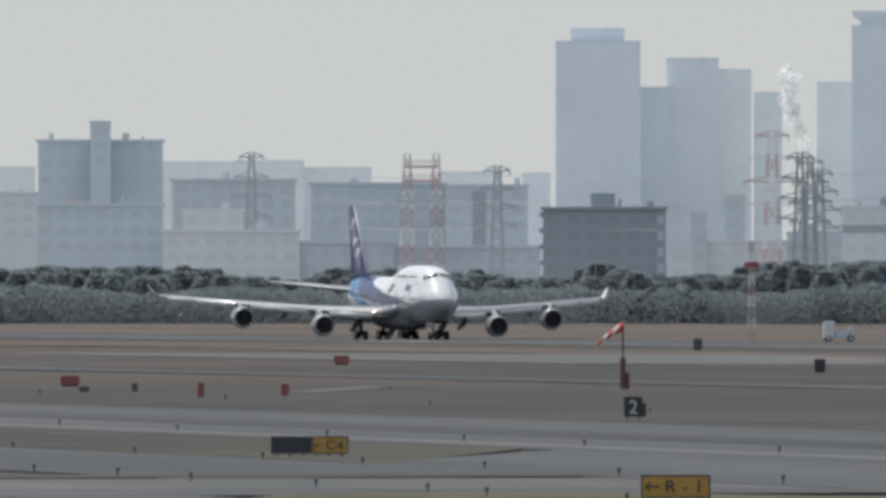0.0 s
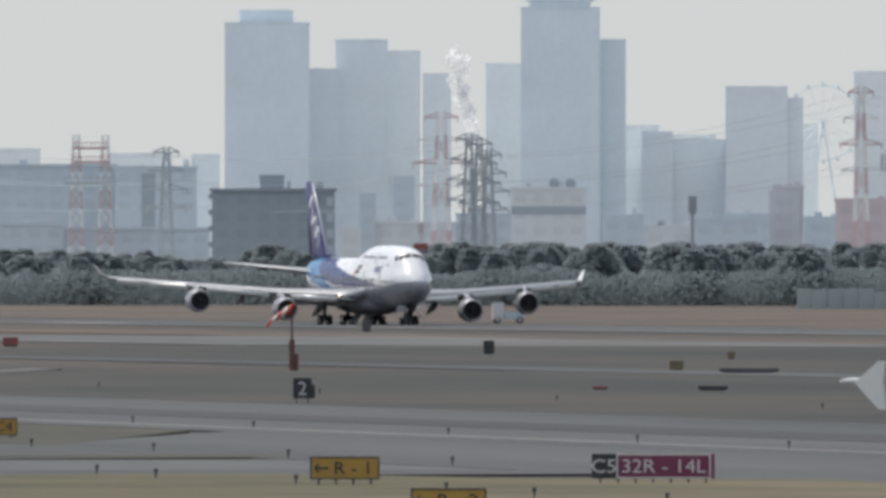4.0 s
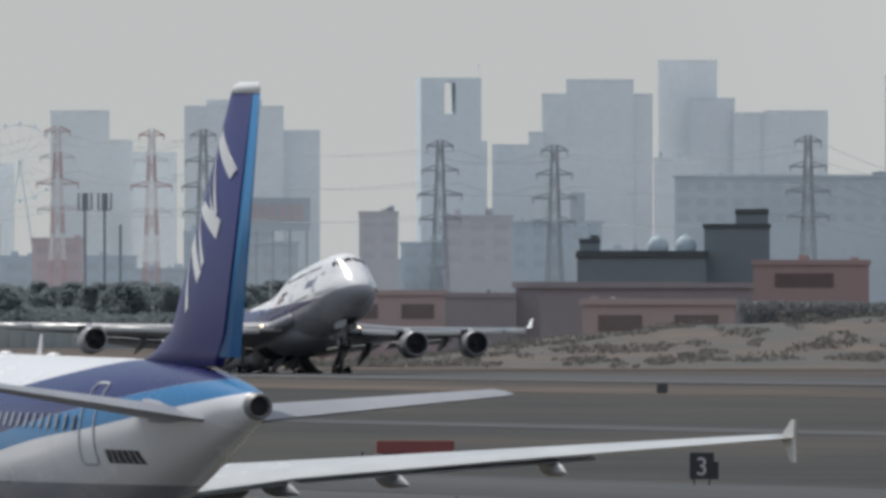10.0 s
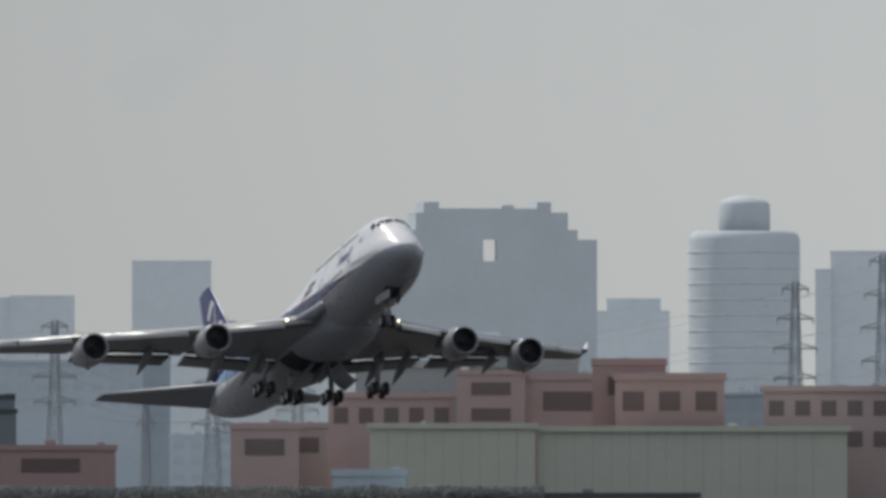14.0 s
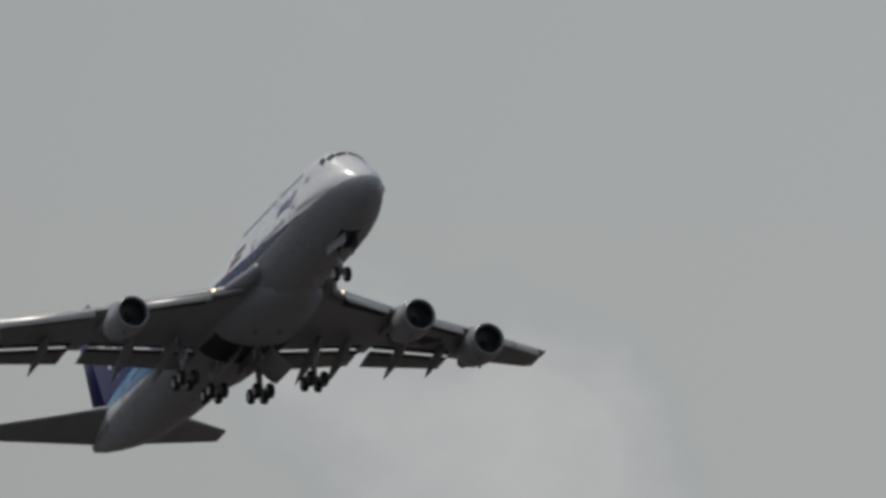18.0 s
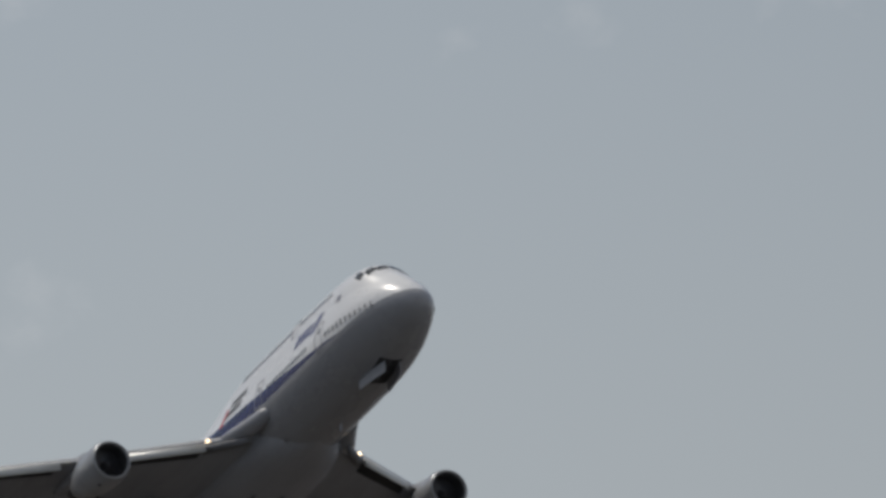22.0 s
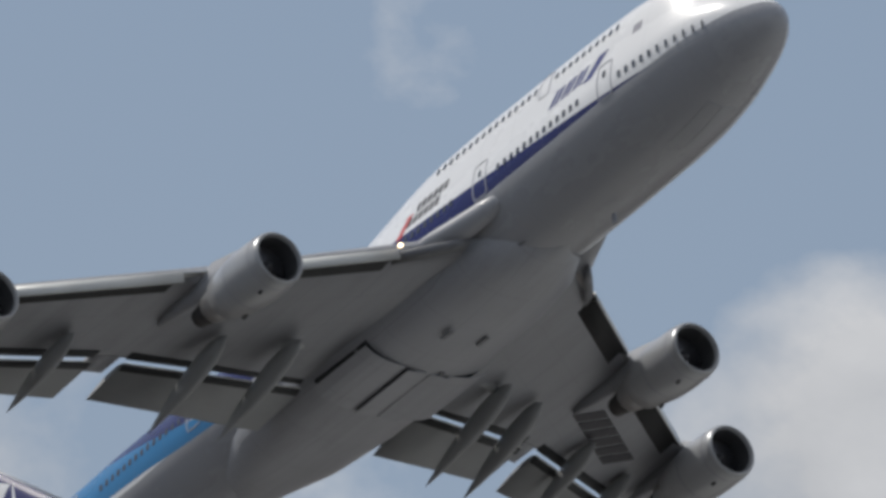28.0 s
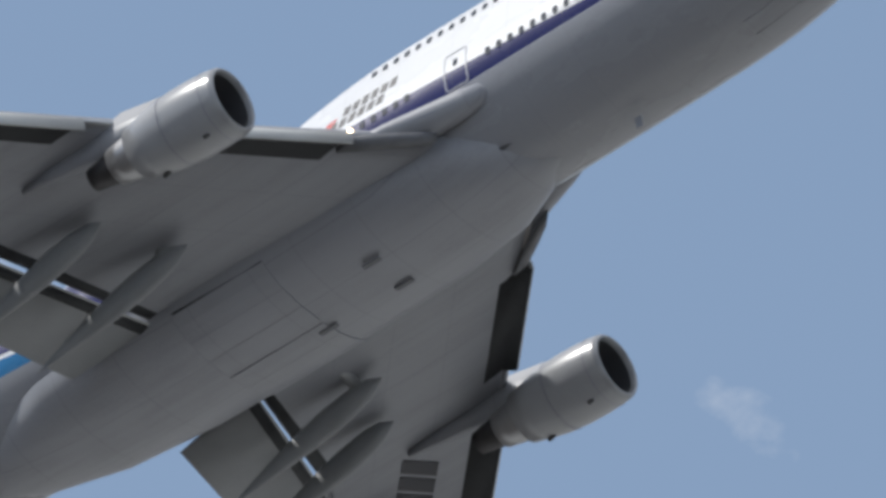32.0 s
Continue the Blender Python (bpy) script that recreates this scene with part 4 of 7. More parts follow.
def roof_at(hull, x, y):
    """Height of the upper skin at half breadth y."""
    s = hull.section(x, 72)
    best = smooth_lerp(x, hull.keel)
    for i in range(72):
        (a, b), (c, d) = s[i], s[(i + 1) % 72]
        if (a - y) * (c - y) <= 0 and abs(c - a) > 1e-9:
            best = max(best, b + (d - b) * (y - a) / (c - a))
    return best


def door_frame(hull, x, z0, w, h, side, mat, parent, t):
    """A door's thin raised outline as one part."""
    verts, faces = [], []
    pts = []
    r = 0.16
    corners = ((x + w / 2 - r, z0 + h - r, 0), (x - w / 2 + r, z0 + h - r, 90), (x - w / 2 + r, z0 + r, 180), (x + w / 2 - r, z0 + r, 270))
    for c, (cx_, cz, a0) in enumerate(corners):
        for k in range(4):
            a = radians(a0 + 30 * k)
            pts.append((cx_ + r * math.cos(a), cz + r * math.sin(a), math.cos(a), math.sin(a)))
        # points along the straight edge to the next corner
        nx_, nz_, b0 = corners[(c + 1) % 4]
        p, q = pts[-1], (nx_ + r * math.cos(radians(b0)), nz_ + r * math.sin(radians(b0)))
        for k in range(1, 7):
            pts.append((p[0] + (q[0] - p[0]) * k / 7, p[1] + (q[1] - p[1]) * k / 7, p[2], p[3]))
    n = len(pts)
    for off in (0, t):
        for px_, pz, nx, nz in pts:
            xx, zz = px_ - nx * off, pz - nz * off
            verts.append((hull.cx - xx, side * (hull.side(xx, zz) + 0.012), zz))
    for i in range(n):
        j = (i + 1) % n
        faces.append((i, j, n + j, n + i))
    o = link_mesh("door", verts, faces, mat, parent, smooth=False)
    m = o.modifiers.new("solid", "SOLIDIFY")
    m.thickness, m.offset = 0.03, 0
    return o


def jumbo_wing(plane, s, hull):
    # (half breadth, leading edge aft of the nose, chord, height)
    st = [(1.5, 19.4, 17.1, 3.3), (3.2, 20.95, 15.9, 3.4), (11.8, 28.63, 10.1, 4.25), (21.0, 36.84, 6.8, 5.45), (29.6, 45.06, 4.2, 6.6), (30.4, 45.8, 3.6, 6.72)]

    def at(y):
        return tuple(lerp(y, [(q[0], q[i]) for q in st]) for i in (1, 2, 3))

    def twist(y):
        return lerp(y, [(1.5, 1.7), (3.2, 1.5), (11.8, 0.4), (21.0, 0.1), (30.4, -0.5)])

    def hang(y, u, below=0.0):
        """A place at a share of the chord, on the twisted chord line or below it."""
        xl, c, z = at(y)
        return xl + u * c, z - u * c * math.sin(radians(twist(y))) - below

    def under(y, dx, proud=0.03):
        """Height of the wing's lower skin, a way aft of the leading edge."""
        xl, c, z = at(y)
        u, a = max(0.0, dx / c), radians(twist(y))
        th = lerp(y, [(1.5, 0.1235), (3.2, 0.1218), (11.8, 0.1032), (21.0, 0.094), (29.6, 0.0854)])
        h = 5 * th * (0.2969 * math.sqrt(u) - 0.126 * u - 0.3516 * u * u + 0.2843 * u**3 - 0.1036 * u**4)
        return z + c * (0.02 * (1 - (2 * u - 0.7) ** 2) - 0.85 * h) * math.cos(a) - dx * math.sin(a) - proud

    def sec(y, cut=1.0, thick=0.115):
        xl, c, z = at(y)
        return foil(xl, c, s * y, z, thick - 0.001 * y, JX, cut=cut, drop=twist(y))
    surface("wing", [sec(1.5, 0.84, 0.125), sec(3.2, 0.84, 0.125), sec(11.8, 0.84), sec(21.0, 0.84), sec(21.05), sec(26), sec(29.6), sec(30.4, thick=0.09)], M["wing_grey"], plane, "pale grey wing")
    # polished leading edge
    surface("leading_edge", [foil(at(y)[0] - 0.03, 0.9, s * y, at(y)[2] + 0.01, (0.115 - 0.001 * y) * math.sqrt(at(y)[1] / 0.9) * 1.05, JX) for y in (3.4, 11.8, 21.0, 29.6)], M["edge_metal"], plane, "polished metal leading edge")
    # winglet
    surface("winglet", [foil(45.8, 3.6, s * 30.35, 6.72, 0.08, JX), foil(47.2, 2.4, s * 30.7, 7.2, 0.07, JX), foil(48.8, 1.2, s * 31.3, 8.2, 0.06, JX)], M["white_mark"], plane, "white upturned winglet")
    # trailing edge flaps, run out a little; dark strips paint the shade of each slot, a white vane its bright line
    for y0, y1 in ((3.3, 11.35), (12.7, 20.7)):
        mid = (y0 + y1) / 2
        flap, cove, vane, nose = [], [], [], []
        for y in (y0, mid, y1):
            c = at(y)[1]
            long = lerp(y, [(3.3, 3.1), (11.35, 2.75), (12.7, 2.85), (20.7, 2.0)])
            x, z = hang(y, 0.825, 0.012 * c)
            flap.append(foil(x + 0.36, long + 0.2 + 0.03 * c, s * y, z - 0.25, 0.1, JX, drop=twist(y) + 3.0))
            cove.append([(JX - (x + a), s * y, z + b) for a, b in ((-0.45, -0.08), (0.13, -0.12), (0.13, -0.04), (-0.45, 0.05))])
            nose.append([(JX - (x + 0.37 + a), s * y, z + b) for a, b in ((0.0, -0.31), (0.42, -0.395), (0.42, -0.33), (0.0, -0.25))])
            vane.append([(JX - (x + 0.3 + 0.05 * math.cos(a)), s * y, z - 0.25 + 0.035 * math.sin(a)) for a in [math.pi * k / 4 for k in range(8)]])
        surface("flap", flap, M["flap_grey"], plane, "lowered grey flap")
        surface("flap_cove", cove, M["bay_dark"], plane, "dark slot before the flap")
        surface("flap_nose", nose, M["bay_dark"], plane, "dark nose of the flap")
        surface("flap_slot_vane", vane, M["slat_white"], plane, "bright slot vane")
    surface("inboard_aileron", [foil(at(y)[0] + at(y)[1] * 0.83, at(y)[1] * 0.19, s * y, hang(y, 0.83)[1] + 0.02, 0.1, JX, drop=twist(y)) for y in (11.45, 12.6)], M["wing_grey"], plane)
    for y, w, x1, z1 in ((6.0, 0.36, 38.0, 1.15), (9.0, 0.36, 39.1, 1.6), (14.9, 0.32, 41.9, 3.0), (19.2, 0.3, 44.0, 3.9)):
        x, z = hang(y, 0.5, 0.06 * at(y)[1])
        canoe(plane, JX, x, x1, s * y, z, z1, w, 0.52 * w / 0.3, M["flap_grey"], droop=0.25)
    # leading edge flaps swung out below the nose of the wing; a dark sheet on the skin paints the bay's shade behind
    for y0, y1 in ((5.6, 10.6), (13.0, 19.8), (22.0, 26.1), (26.2, 29.4)):
        rings, bay = [], []
        for y in (y0, (y0 + y1) / 2, y1):
            xl, c, z = at(y)
            f, w = (0.3, 1.3) if y < 12 else (0.12, 1.5) if y < 21 else (0.12, 1.0)
            rings.append([(JX - (xl + a), s * y, z + b) for a, b in ((0.12, 0.03), (-0.6 * f, 0.02), (-0.95 * f, -0.2), (-f, -0.54), (0.07 - f, -0.56), (0.08 - 0.9 * f, -0.3), (0.12, -0.1))])
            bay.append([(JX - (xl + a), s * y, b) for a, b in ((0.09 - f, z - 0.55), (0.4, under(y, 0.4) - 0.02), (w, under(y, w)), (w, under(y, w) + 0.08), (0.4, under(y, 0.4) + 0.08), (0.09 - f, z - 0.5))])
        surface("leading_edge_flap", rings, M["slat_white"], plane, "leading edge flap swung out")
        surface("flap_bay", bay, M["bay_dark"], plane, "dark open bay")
    # the root fairing swells forward along the body; a dark band below the edge paints the shade of the lamp's recess
    rings = []
    for x, y, z, a, b in ((18.2, 3.0, 4.3, 0.05, 0.05), (18.45, 3.02, 4.28, 0.36, 0.4), (19.2, 3.1, 4.2, 0.52, 0.56), (20.5, 3.35, 4.05, 0.7, 0.58), (22.0, 3.8, 3.88, 0.8, 0.5), (23.5, 4.2, 3.75, 0.75, 0.4), (25.5, 4.4, 3.65, 0.5, 0.3)):
        rings.append([(JX - x, s * (y + a * math.cos(q)), z + b * math.sin(q)) for q in [2 * math.pi * i / 16 for i in range(16)]])
    surface("root_fairing", rings, M["belly_grey"], plane, "pale grey wing root fairing")
    rings = []
    for y, d, w in ((3.45, 0.75, 0.12), (3.9, 0.75, 0.4), (4.6, 0.5, 0.5), (5.5, 0.1, 0.45)):
        xl, c, z = at(y)
        rings.append([(JX - (xl - d + a), s * y, z + b) for a, b in ((0.0, -0.12), (0.1, -0.32 - 0.1 * d), (w + 0.3, -0.42 - 0.1 * d), (w + 0.3, -0.2), (0.1, -0.05))])
    surface("lamp_recess", rings, M["scoop_grey"], plane, "dark recess at the wing root")
    # lamps at the wing root
    bm = bmesh.new()
    bmesh.ops.create_uvsphere(bm, u_segments=10, v_segments=6, radius=0.12)
    o = part("landing_light", bm, M["lamp_glow"], plane, "lit landing light")
    o.matrix_basis = pose(JX - 23.0, s * 5.34, 3.9)
    # engines on pylons
    for y, x, z in ((11.87, 23.7, 2.35), (21.03, 33.36, 3.63)):
        e = nacelle(plane, JX, x, s * y, z, 1.02, (M["cowl"], M["lip_metal"], M["inlet_dark"], M["exhaust_metal"], M["fan"]), s)
        xl, c, zz = at(y)
        rings = []
        for xx, zb, zt, w in ((x + 1.3, z + 1.3, z + 1.45, 0.1), (x + 2.6, z + 1.0, z + 1.75, 0.22), (xl - 0.2, z + 0.7, zz + 0.25, 0.26), (xl + 1.5, z + 0.9, zz - 0.1, 0.26), (xl + 3.4, zz - 0.75, zz - 0.2, 0.2), (xl + 4.8, zz - 0.5, zz - 0.3, 0.06)):
            rings.append([(JX - xx, s * y + a, b) for a, b in ((-w, zb), (w, zb), (w * 0.9, zt), (-w * 0.9, zt))])
        link_mesh("pylon", *loft(rings), M["wing_grey"], plane)
    # registration below the left wing as plain bars, one block for each character
    if s > 0:
        for i in range(6):
            bm = bmesh.new()
            v = []
            for e, h in ((i, 0), (i + 0.78, 0), (i + 0.78, 1), (i, 1)):
                x, q = 33.26 + 4.82 * e / 6 + 0.71 * h, 13.57 + 5.32 * e / 6 - 1.37 * h
                v.append((JX - x, q, under(q, x - at(q)[0])))
            lo = [bm.verts.new((a, b, cc - 0.02)) for a, b, cc in v]
            hi = [bm.verts.new((a, b, cc + 0.06)) for a, b, cc in v]
            bm.faces.new(lo)
            for a in range(4):
                bm.faces.new((lo[a], lo[(a + 1) % 4], hi[(a + 1) % 4], hi[a]))
            part("wing_mark", bm, M["mark_black"], plane, "dark bar of the painted mark")


def bogie(parent, m_strut, m_tyre, m_rim, length):
    """Four wheels on a beam below a leg that hangs from its parent's origin."""
    bm = bmesh.new()
    add_bar(bm, (0, 0, 0.75), (0, 0, -length), 0.36, 10)
    add_bar(bm, (0.9, 0, -length), (-0.9, 0, -length), 0.24, 8)
    add_bar(bm, (0, 0, -length * 0.7), (1.5, 0, -0.3), 0.18, 6)
    add_bar(bm, (-0.73, -0.7, -length), (-0.73, 0.7, -length), 0.16, 6)
    add_bar(bm, (0.73, -0.7, -length), (0.73, 0.7, -length), 0.16, 6)
    part("leg", bm, m_strut, parent, "grey landing gear leg", smooth=True)
    for x in (-0.73, 0.73):
        for y in (-0.56, 0.56):
            wheel(parent, "tyre", x, y, -length, 0.62, 0.46, m_tyre, m_rim)


def jumbo_gear(plane, hull):
    """Legs that swing, and their doors. Returns them by name."""
    out = {}
    for name, x, y, z in (("wing_gear_right", 31.6, -5.5, 3.1), ("wing_gear_left", 31.6, 5.5, 3.1), ("body_gear_right", 34.8, -1.92, 3.2), ("body_gear_left", 34.8, 1.92, 3.2)):
        g = new("main_gear")
        g.parent = plane
        g.matrix_basis = pose(JX - x, y, z)
        bogie(g, M["strut"], M["tyre"], M["rim"], z - 0.62)
        out[name] = g
    g = new("nose_gear")
    g.parent = plane
    g.matrix_basis = pose(JX - 8.2, 0, 3.1)
    bm = bmesh.new()
    add_bar(bm, (0, 0, 0), (0, 0, -2.5), 0.26, 10)
    add_bar(bm, (0, -0.5, -2.5), (0, 0.5, -2.5), 0.16, 6)
    add_bar(bm, (0, 0, -1.5), (1.2, 0, 0), 0.14, 6)
    part("leg", bm, M["strut"], g, smooth=True)
    for y in (-0.46, 0.46):
        wheel(g, "tyre", 0, y, -2.5, 0.6, 0.42, M["tyre"], M["rim"])
    out["nose_gear"] = g
    # nose gear doors follow the rising keel, hinged at their outer edges; a dark sheet on the skin paints the open
    # bay's shade
    def belly(x, y):
        pts = [(a, b) for a, b in hull.section(x, 72) if b < smooth_lerp(x, hull.keel) + 1.2]
        return float(np.interp(y, *zip(*sorted(pts))))

    for s in (1, -1):
        d = new("nose_gear_door")
        d.parent = plane
        hinge = (JX - 6.6, s * 0.8, belly(6.6, 0.8))
        d.matrix_basis = pose(*hinge)
        out["nose_door_" + ("left" if s > 0 else "right")] = d
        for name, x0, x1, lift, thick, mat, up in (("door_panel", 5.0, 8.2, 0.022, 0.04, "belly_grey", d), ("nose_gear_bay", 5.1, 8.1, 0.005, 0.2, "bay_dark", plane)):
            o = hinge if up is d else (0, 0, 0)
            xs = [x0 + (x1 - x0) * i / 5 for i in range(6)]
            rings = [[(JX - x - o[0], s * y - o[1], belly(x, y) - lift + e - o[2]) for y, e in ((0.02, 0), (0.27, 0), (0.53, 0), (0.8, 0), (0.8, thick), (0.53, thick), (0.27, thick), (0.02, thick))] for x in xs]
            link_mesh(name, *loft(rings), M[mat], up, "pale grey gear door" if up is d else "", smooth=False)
    # doors of the body gear follow the fairing's curve, hinged at their inner edge; dark sheets paint the bays' shade
    def fairing(y):
        return 3.4 - 2.05 * (1 - (y / 3.6) ** 2) ** 0.375

    for s in (1, -1):
        side = "left" if s > 0 else "right"
        for leaf, y0, y1 in (("inner", 0.12, 1.18), ("outer", 1.2, 3.35)):
            d = new("body_gear_door")
            d.parent = plane
            d.matrix_basis = pose(JX - 31.2, s * y0, fairing(y0) - 0.03)
            out["body_door_%s_%s" % (leaf, side)] = d
            ys = [y0 + (y1 - y0) * i / 6 for i in range(7)]
            for name, half, lift, thick, mat, up in (("door_panel", 2.2, 0.028, 0.05, "belly_grey", d), ("body_gear_bay", 2.13, 0.006, 0.3, "bay_dark", plane)):
                ox, oy, oz = (0, 0, 0) if up is d else (JX - 31.2, s * y0, fairing(y0) - 0.03)
                rings = [[(x + ox, s * (y - y0) + oy, fairing(y) - lift + e - fairing(y0) + 0.03 + oz) for x, e in ((-half, 0), (half, 0), (half, thick), (-half, thick))] for y in ys]
                link_mesh(name, *loft(rings), M[mat], up, "pale grey gear door" if up is d else "", smooth=False)
    return out

# ---------------------------------------------------------------- the twin-engined jet on the taxiway
TX = 18.0


def build_twin():
    plane = thing("twin_jet", pose(0, 0, 0), "white twin-engined airliner with dark and light blue bands taxiing away", "airplane")
    hull = Hull(TX,
                top=[(0, 3.5), (0.25, 3.95), (0.8, 4.4), (1.5, 4.8), (2.2, 5.25), (3.0, 5.6), (4, 5.82), (6, 5.92), (28, 5.92), (33, 5.8), (36, 5.5), (37.4, 5.28)],
                keel=[(0, 3.3), (0.25, 2.85), (0.8, 2.45), (1.5, 2.18), (3, 1.9), (5, 1.78), (23, 1.78), (26, 1.95), (29, 2.55), (32, 3.3), (35, 4.1), (37.4, 4.68)],
                half=[(0, 0.05), (0.25, 0.55), (0.8, 0.95), (1.5, 1.3), (3, 1.72), (5, 1.94), (6.5, 1.975), (24, 1.975), (27, 1.85), (30, 1.52), (33, 1.08), (36, 0.56), (37.4, 0.3)])
    xs = [0, 0.08, 0.25, 0.5, 0.8, 1.1, 1.5, 2, 2.5, 3, 3.7, 4.5, 5.5, 7, 9, 11, 13, 15, 17, 19, 21, 23, 24.5, 26, 27.5, 29, 30.5, 32, 33.5, 35, 36.3, 37.2, 37.4]
    hull.build(xs, M["twin_skin"], plane, "white fuselage with dark and light blue bands, grey below")
    # tail cone outlet
    link_mesh("exhaust_outlet", *loft([[(TX - 37.36 - x, y, 4.98 + z) for x, y, z in ring] for ring in lathe([(0.0, 0.31), (0.28, 0.27), (0.3, 0.24), (0.05, 0.2), (-0.2, 0.18)], 24)], caps=False), M["exhaust_metal"], plane, "dark burnt exhaust outlet")
    bm = bmesh.new()
    bmesh.ops.create_circle(bm, cap_ends=True, radius=0.2, segments=20, matrix=Matrix.Translation((TX - 37.42, 0, 4.98)) @ Matrix.Rotation(math.pi / 2, 4, "Y"))
    part("outlet_wall", bm, M["bay_dark"], plane)
    # belly fairing
    rings = []
    for x, w, d in ((10.0, 0.5, 0.0), (11.5, 1.5, 0.12), (13.5, 2.1, 0.3), (17, 2.3, 0.36), (20, 2.2, 0.33), (22.5, 1.7, 0.18), (24.5, 0.5, 0.0)):
        rings.append([(TX - x, w * math.cos(a), 1.78 + 1.1 - (1.1 + d) * max(0, -math.sin(a)) ** 0.75) for a in [math.pi + math.pi * i / 14 for i in range(15)]])
    link_mesh("belly_fairing", *loft(rings, caps=False, closed=False), M["belly_grey"], plane)
    for s in (1, -1):
        twin_wing(plane, s)
        surface("tailplane", [foil(31.2, 4.0, 0, 4.6, 0.11, TX), foil(31.8, 3.7, s * 0.8, 4.68, 0.11, TX), foil(34.8, 1.75, s * 5.95, 5.32, 0.1, TX), foil(35.2, 1.2, s * 6.15, 5.35, 0.06, TX)], M["wing_grey"], plane, "pale grey tailplane")
        surface("tailplane_seal", [foil(31.2, 3.9, s * 0.95, 4.68, 0.16, TX), foil(31.35, 3.7, s * 1.12, 4.72, 0.15, TX)], M["belly_grey"], plane)
    surface("fin", [foil(28.0, 7.9, 0, 5.8, 0.06, TX, upright=True, cut=0.8), foil(29.5, 6.5, 0, 6.1, 0.075, TX, upright=True, cut=0.8), foil(30.75, 5.4, 0, 6.55, 0.09, TX, upright=True, cut=0.8), foil(34.95, 2.15, 0, 11.8, 0.09, TX, upright=True, cut=0.8)], M["twin_fin"], plane, "dark blue fin with white slanted blocks")
    surface("rudder", [foil(29.7, 6.3, 0, 6.02, 0.07, TX, upright=True)[7:14], foil(34.95, 2.15, 0, 11.8, 0.08, TX, upright=True)[7:14]], M["light_blue"], plane, "light blue rudder")
    surface("fin_cap", [foil(34.95, 2.15, 0, 11.78, 0.1, TX, upright=True), foil(35.1, 2.0, 0, 11.93, 0.1, TX, upright=True), foil(35.5, 1.5, 0, 12.02, 0.06, TX, upright=True)], M["white_mark"], plane, "white fin cap")
    for s in (1, -1):
        for quad in FIN_BLOCKS:
            fin_block(plane, TX, (30.75, 5.4, 6.55), (34.95, 2.15, 11.8), 0.09, s, quad, M["white_mark"])
    surface("fin_leading_edge", [foil(x - 0.02, 0.4, 0, z, t * math.sqrt(c / 0.4) * 1.06, TX, upright=True) for x, c, z, t in ((29.5, 6.5, 6.12, 0.07), (30.75, 5.4, 6.56, 0.09), (34.95, 2.15, 11.77, 0.09))], M["white_mark"], plane, "pale leading edge")
    first = None
    for side in (1, -1):
        xsw = [x for x in np.arange(5.75, 29.0, 0.533) if abs(x - 29.7) > 0.9]
        for x in xsw:
            z = 4.5
            y = hull.side(x, z)
            t = math.atan2(hull.side(x, z + 0.2) - hull.side(x, z - 0.2), 0.4)
            yaw = math.atan2(hull.side(x + 0.2, z) - hull.side(x - 0.2, z), 0.4)
            m = Matrix.Translation((TX - x, side * (y + 0.004), z)) @ Euler((side * -t, 0, side * yaw)).to_matrix().to_4x4()
            if first is None:
                bm = bmesh.new()
                ring = [(0.12 * (abs(math.cos(a)) ** 0.6) * (1 if math.cos(a) >= 0 else -1), 0.175 * (abs(math.sin(a)) ** 0.6) * (1 if math.sin(a) >= 0 else -1)) for a in [2 * math.pi * i / 12 for i in range(12)]]
                top = [bm.verts.new((a, 0.012, b)) for a, b in ring]
                bot = [bm.verts.new((a, -0.012, b)) for a, b in ring]
                bm.faces.new(top)
                bm.faces.new(bot[::-1])
                for i in range(12):
                    bm.faces.new((top[i], bot[i], bot[(i + 1) % 12], top[(i + 1) % 12]))
                first = part("cabin_window", bm, M["cabin_shade"], plane, "small rounded grey window")
                first.matrix_basis = m
            else:
                twin(first, m)
        for x, z0, w, h in ((4.9, 3.6, 0.85, 1.85), (29.45, 3.55, 0.85, 1.85), (14.56, 3.86, 0.5, 1.02), (15.36, 3.86, 0.5, 1.02)):
            door_frame(hull, x, z0, w, h, side, M["door_line_dark"] if x < 10 else M["white_mark"] if x < 20 else M["door_line"], plane, 0.05)
        for i in range(3):
            for k in range(2):
                hull.patch("name_block", 7.75 + i * 0.78 + k * 0.34, 7.96 + i * 0.78 + k * 0.34, 4.88, 5.45, side, M["mark_blue"], plane, slant=-0.32)
        hull.patch("name_block", 10.25, 10.75, 4.85, 5.52, side, M["mark_blue"], plane, slant=-0.45)
        hull.patch("sticker", 15.98, 16.42, 4.92, 5.27, side, M["mark_orange"], plane, label="orange sticker beside the name")
        for i in range(9):
            hull.patch("sticker_bar", 16.62 + i * 0.27, 16.79 + i * 0.27, 5.02, 5.18, side, M["mark_grey"], plane)
        for i in range(6):
            hull.patch("registration_bar", 30.35 + i * 0.27, 30.55 + i * 0.27, 3.62, 3.92, side, M["mark_black"], plane)
    # cockpit panes
    for s in (1, -1):
        for x0, x1, z0, z1 in ((1.75, 2.25, 4.45, 4.95), (2.3, 2.85, 4.5, 5.0)):
            hull.patch("windscreen_pane", x0, x1, z0, z1, s, M["dark_glass"], plane)
    # blade antennas
    for x, h in ((7.4, 0.55), (19.5, 0.5)):
        bm = bmesh.new()
        v = [bm.verts.new(c) for c in ((TX - x, -0.02, 5.9), (TX - x - 0.45, -0.02, 5.9), (TX - x - 0.5, -0.02, 5.9 + h), (TX - x - 0.3, -0.02, 5.9 + h))]
        bm.faces.new(v)
        bmesh.ops.solidify(bm, geom=bm.faces[:], thickness=0.04)
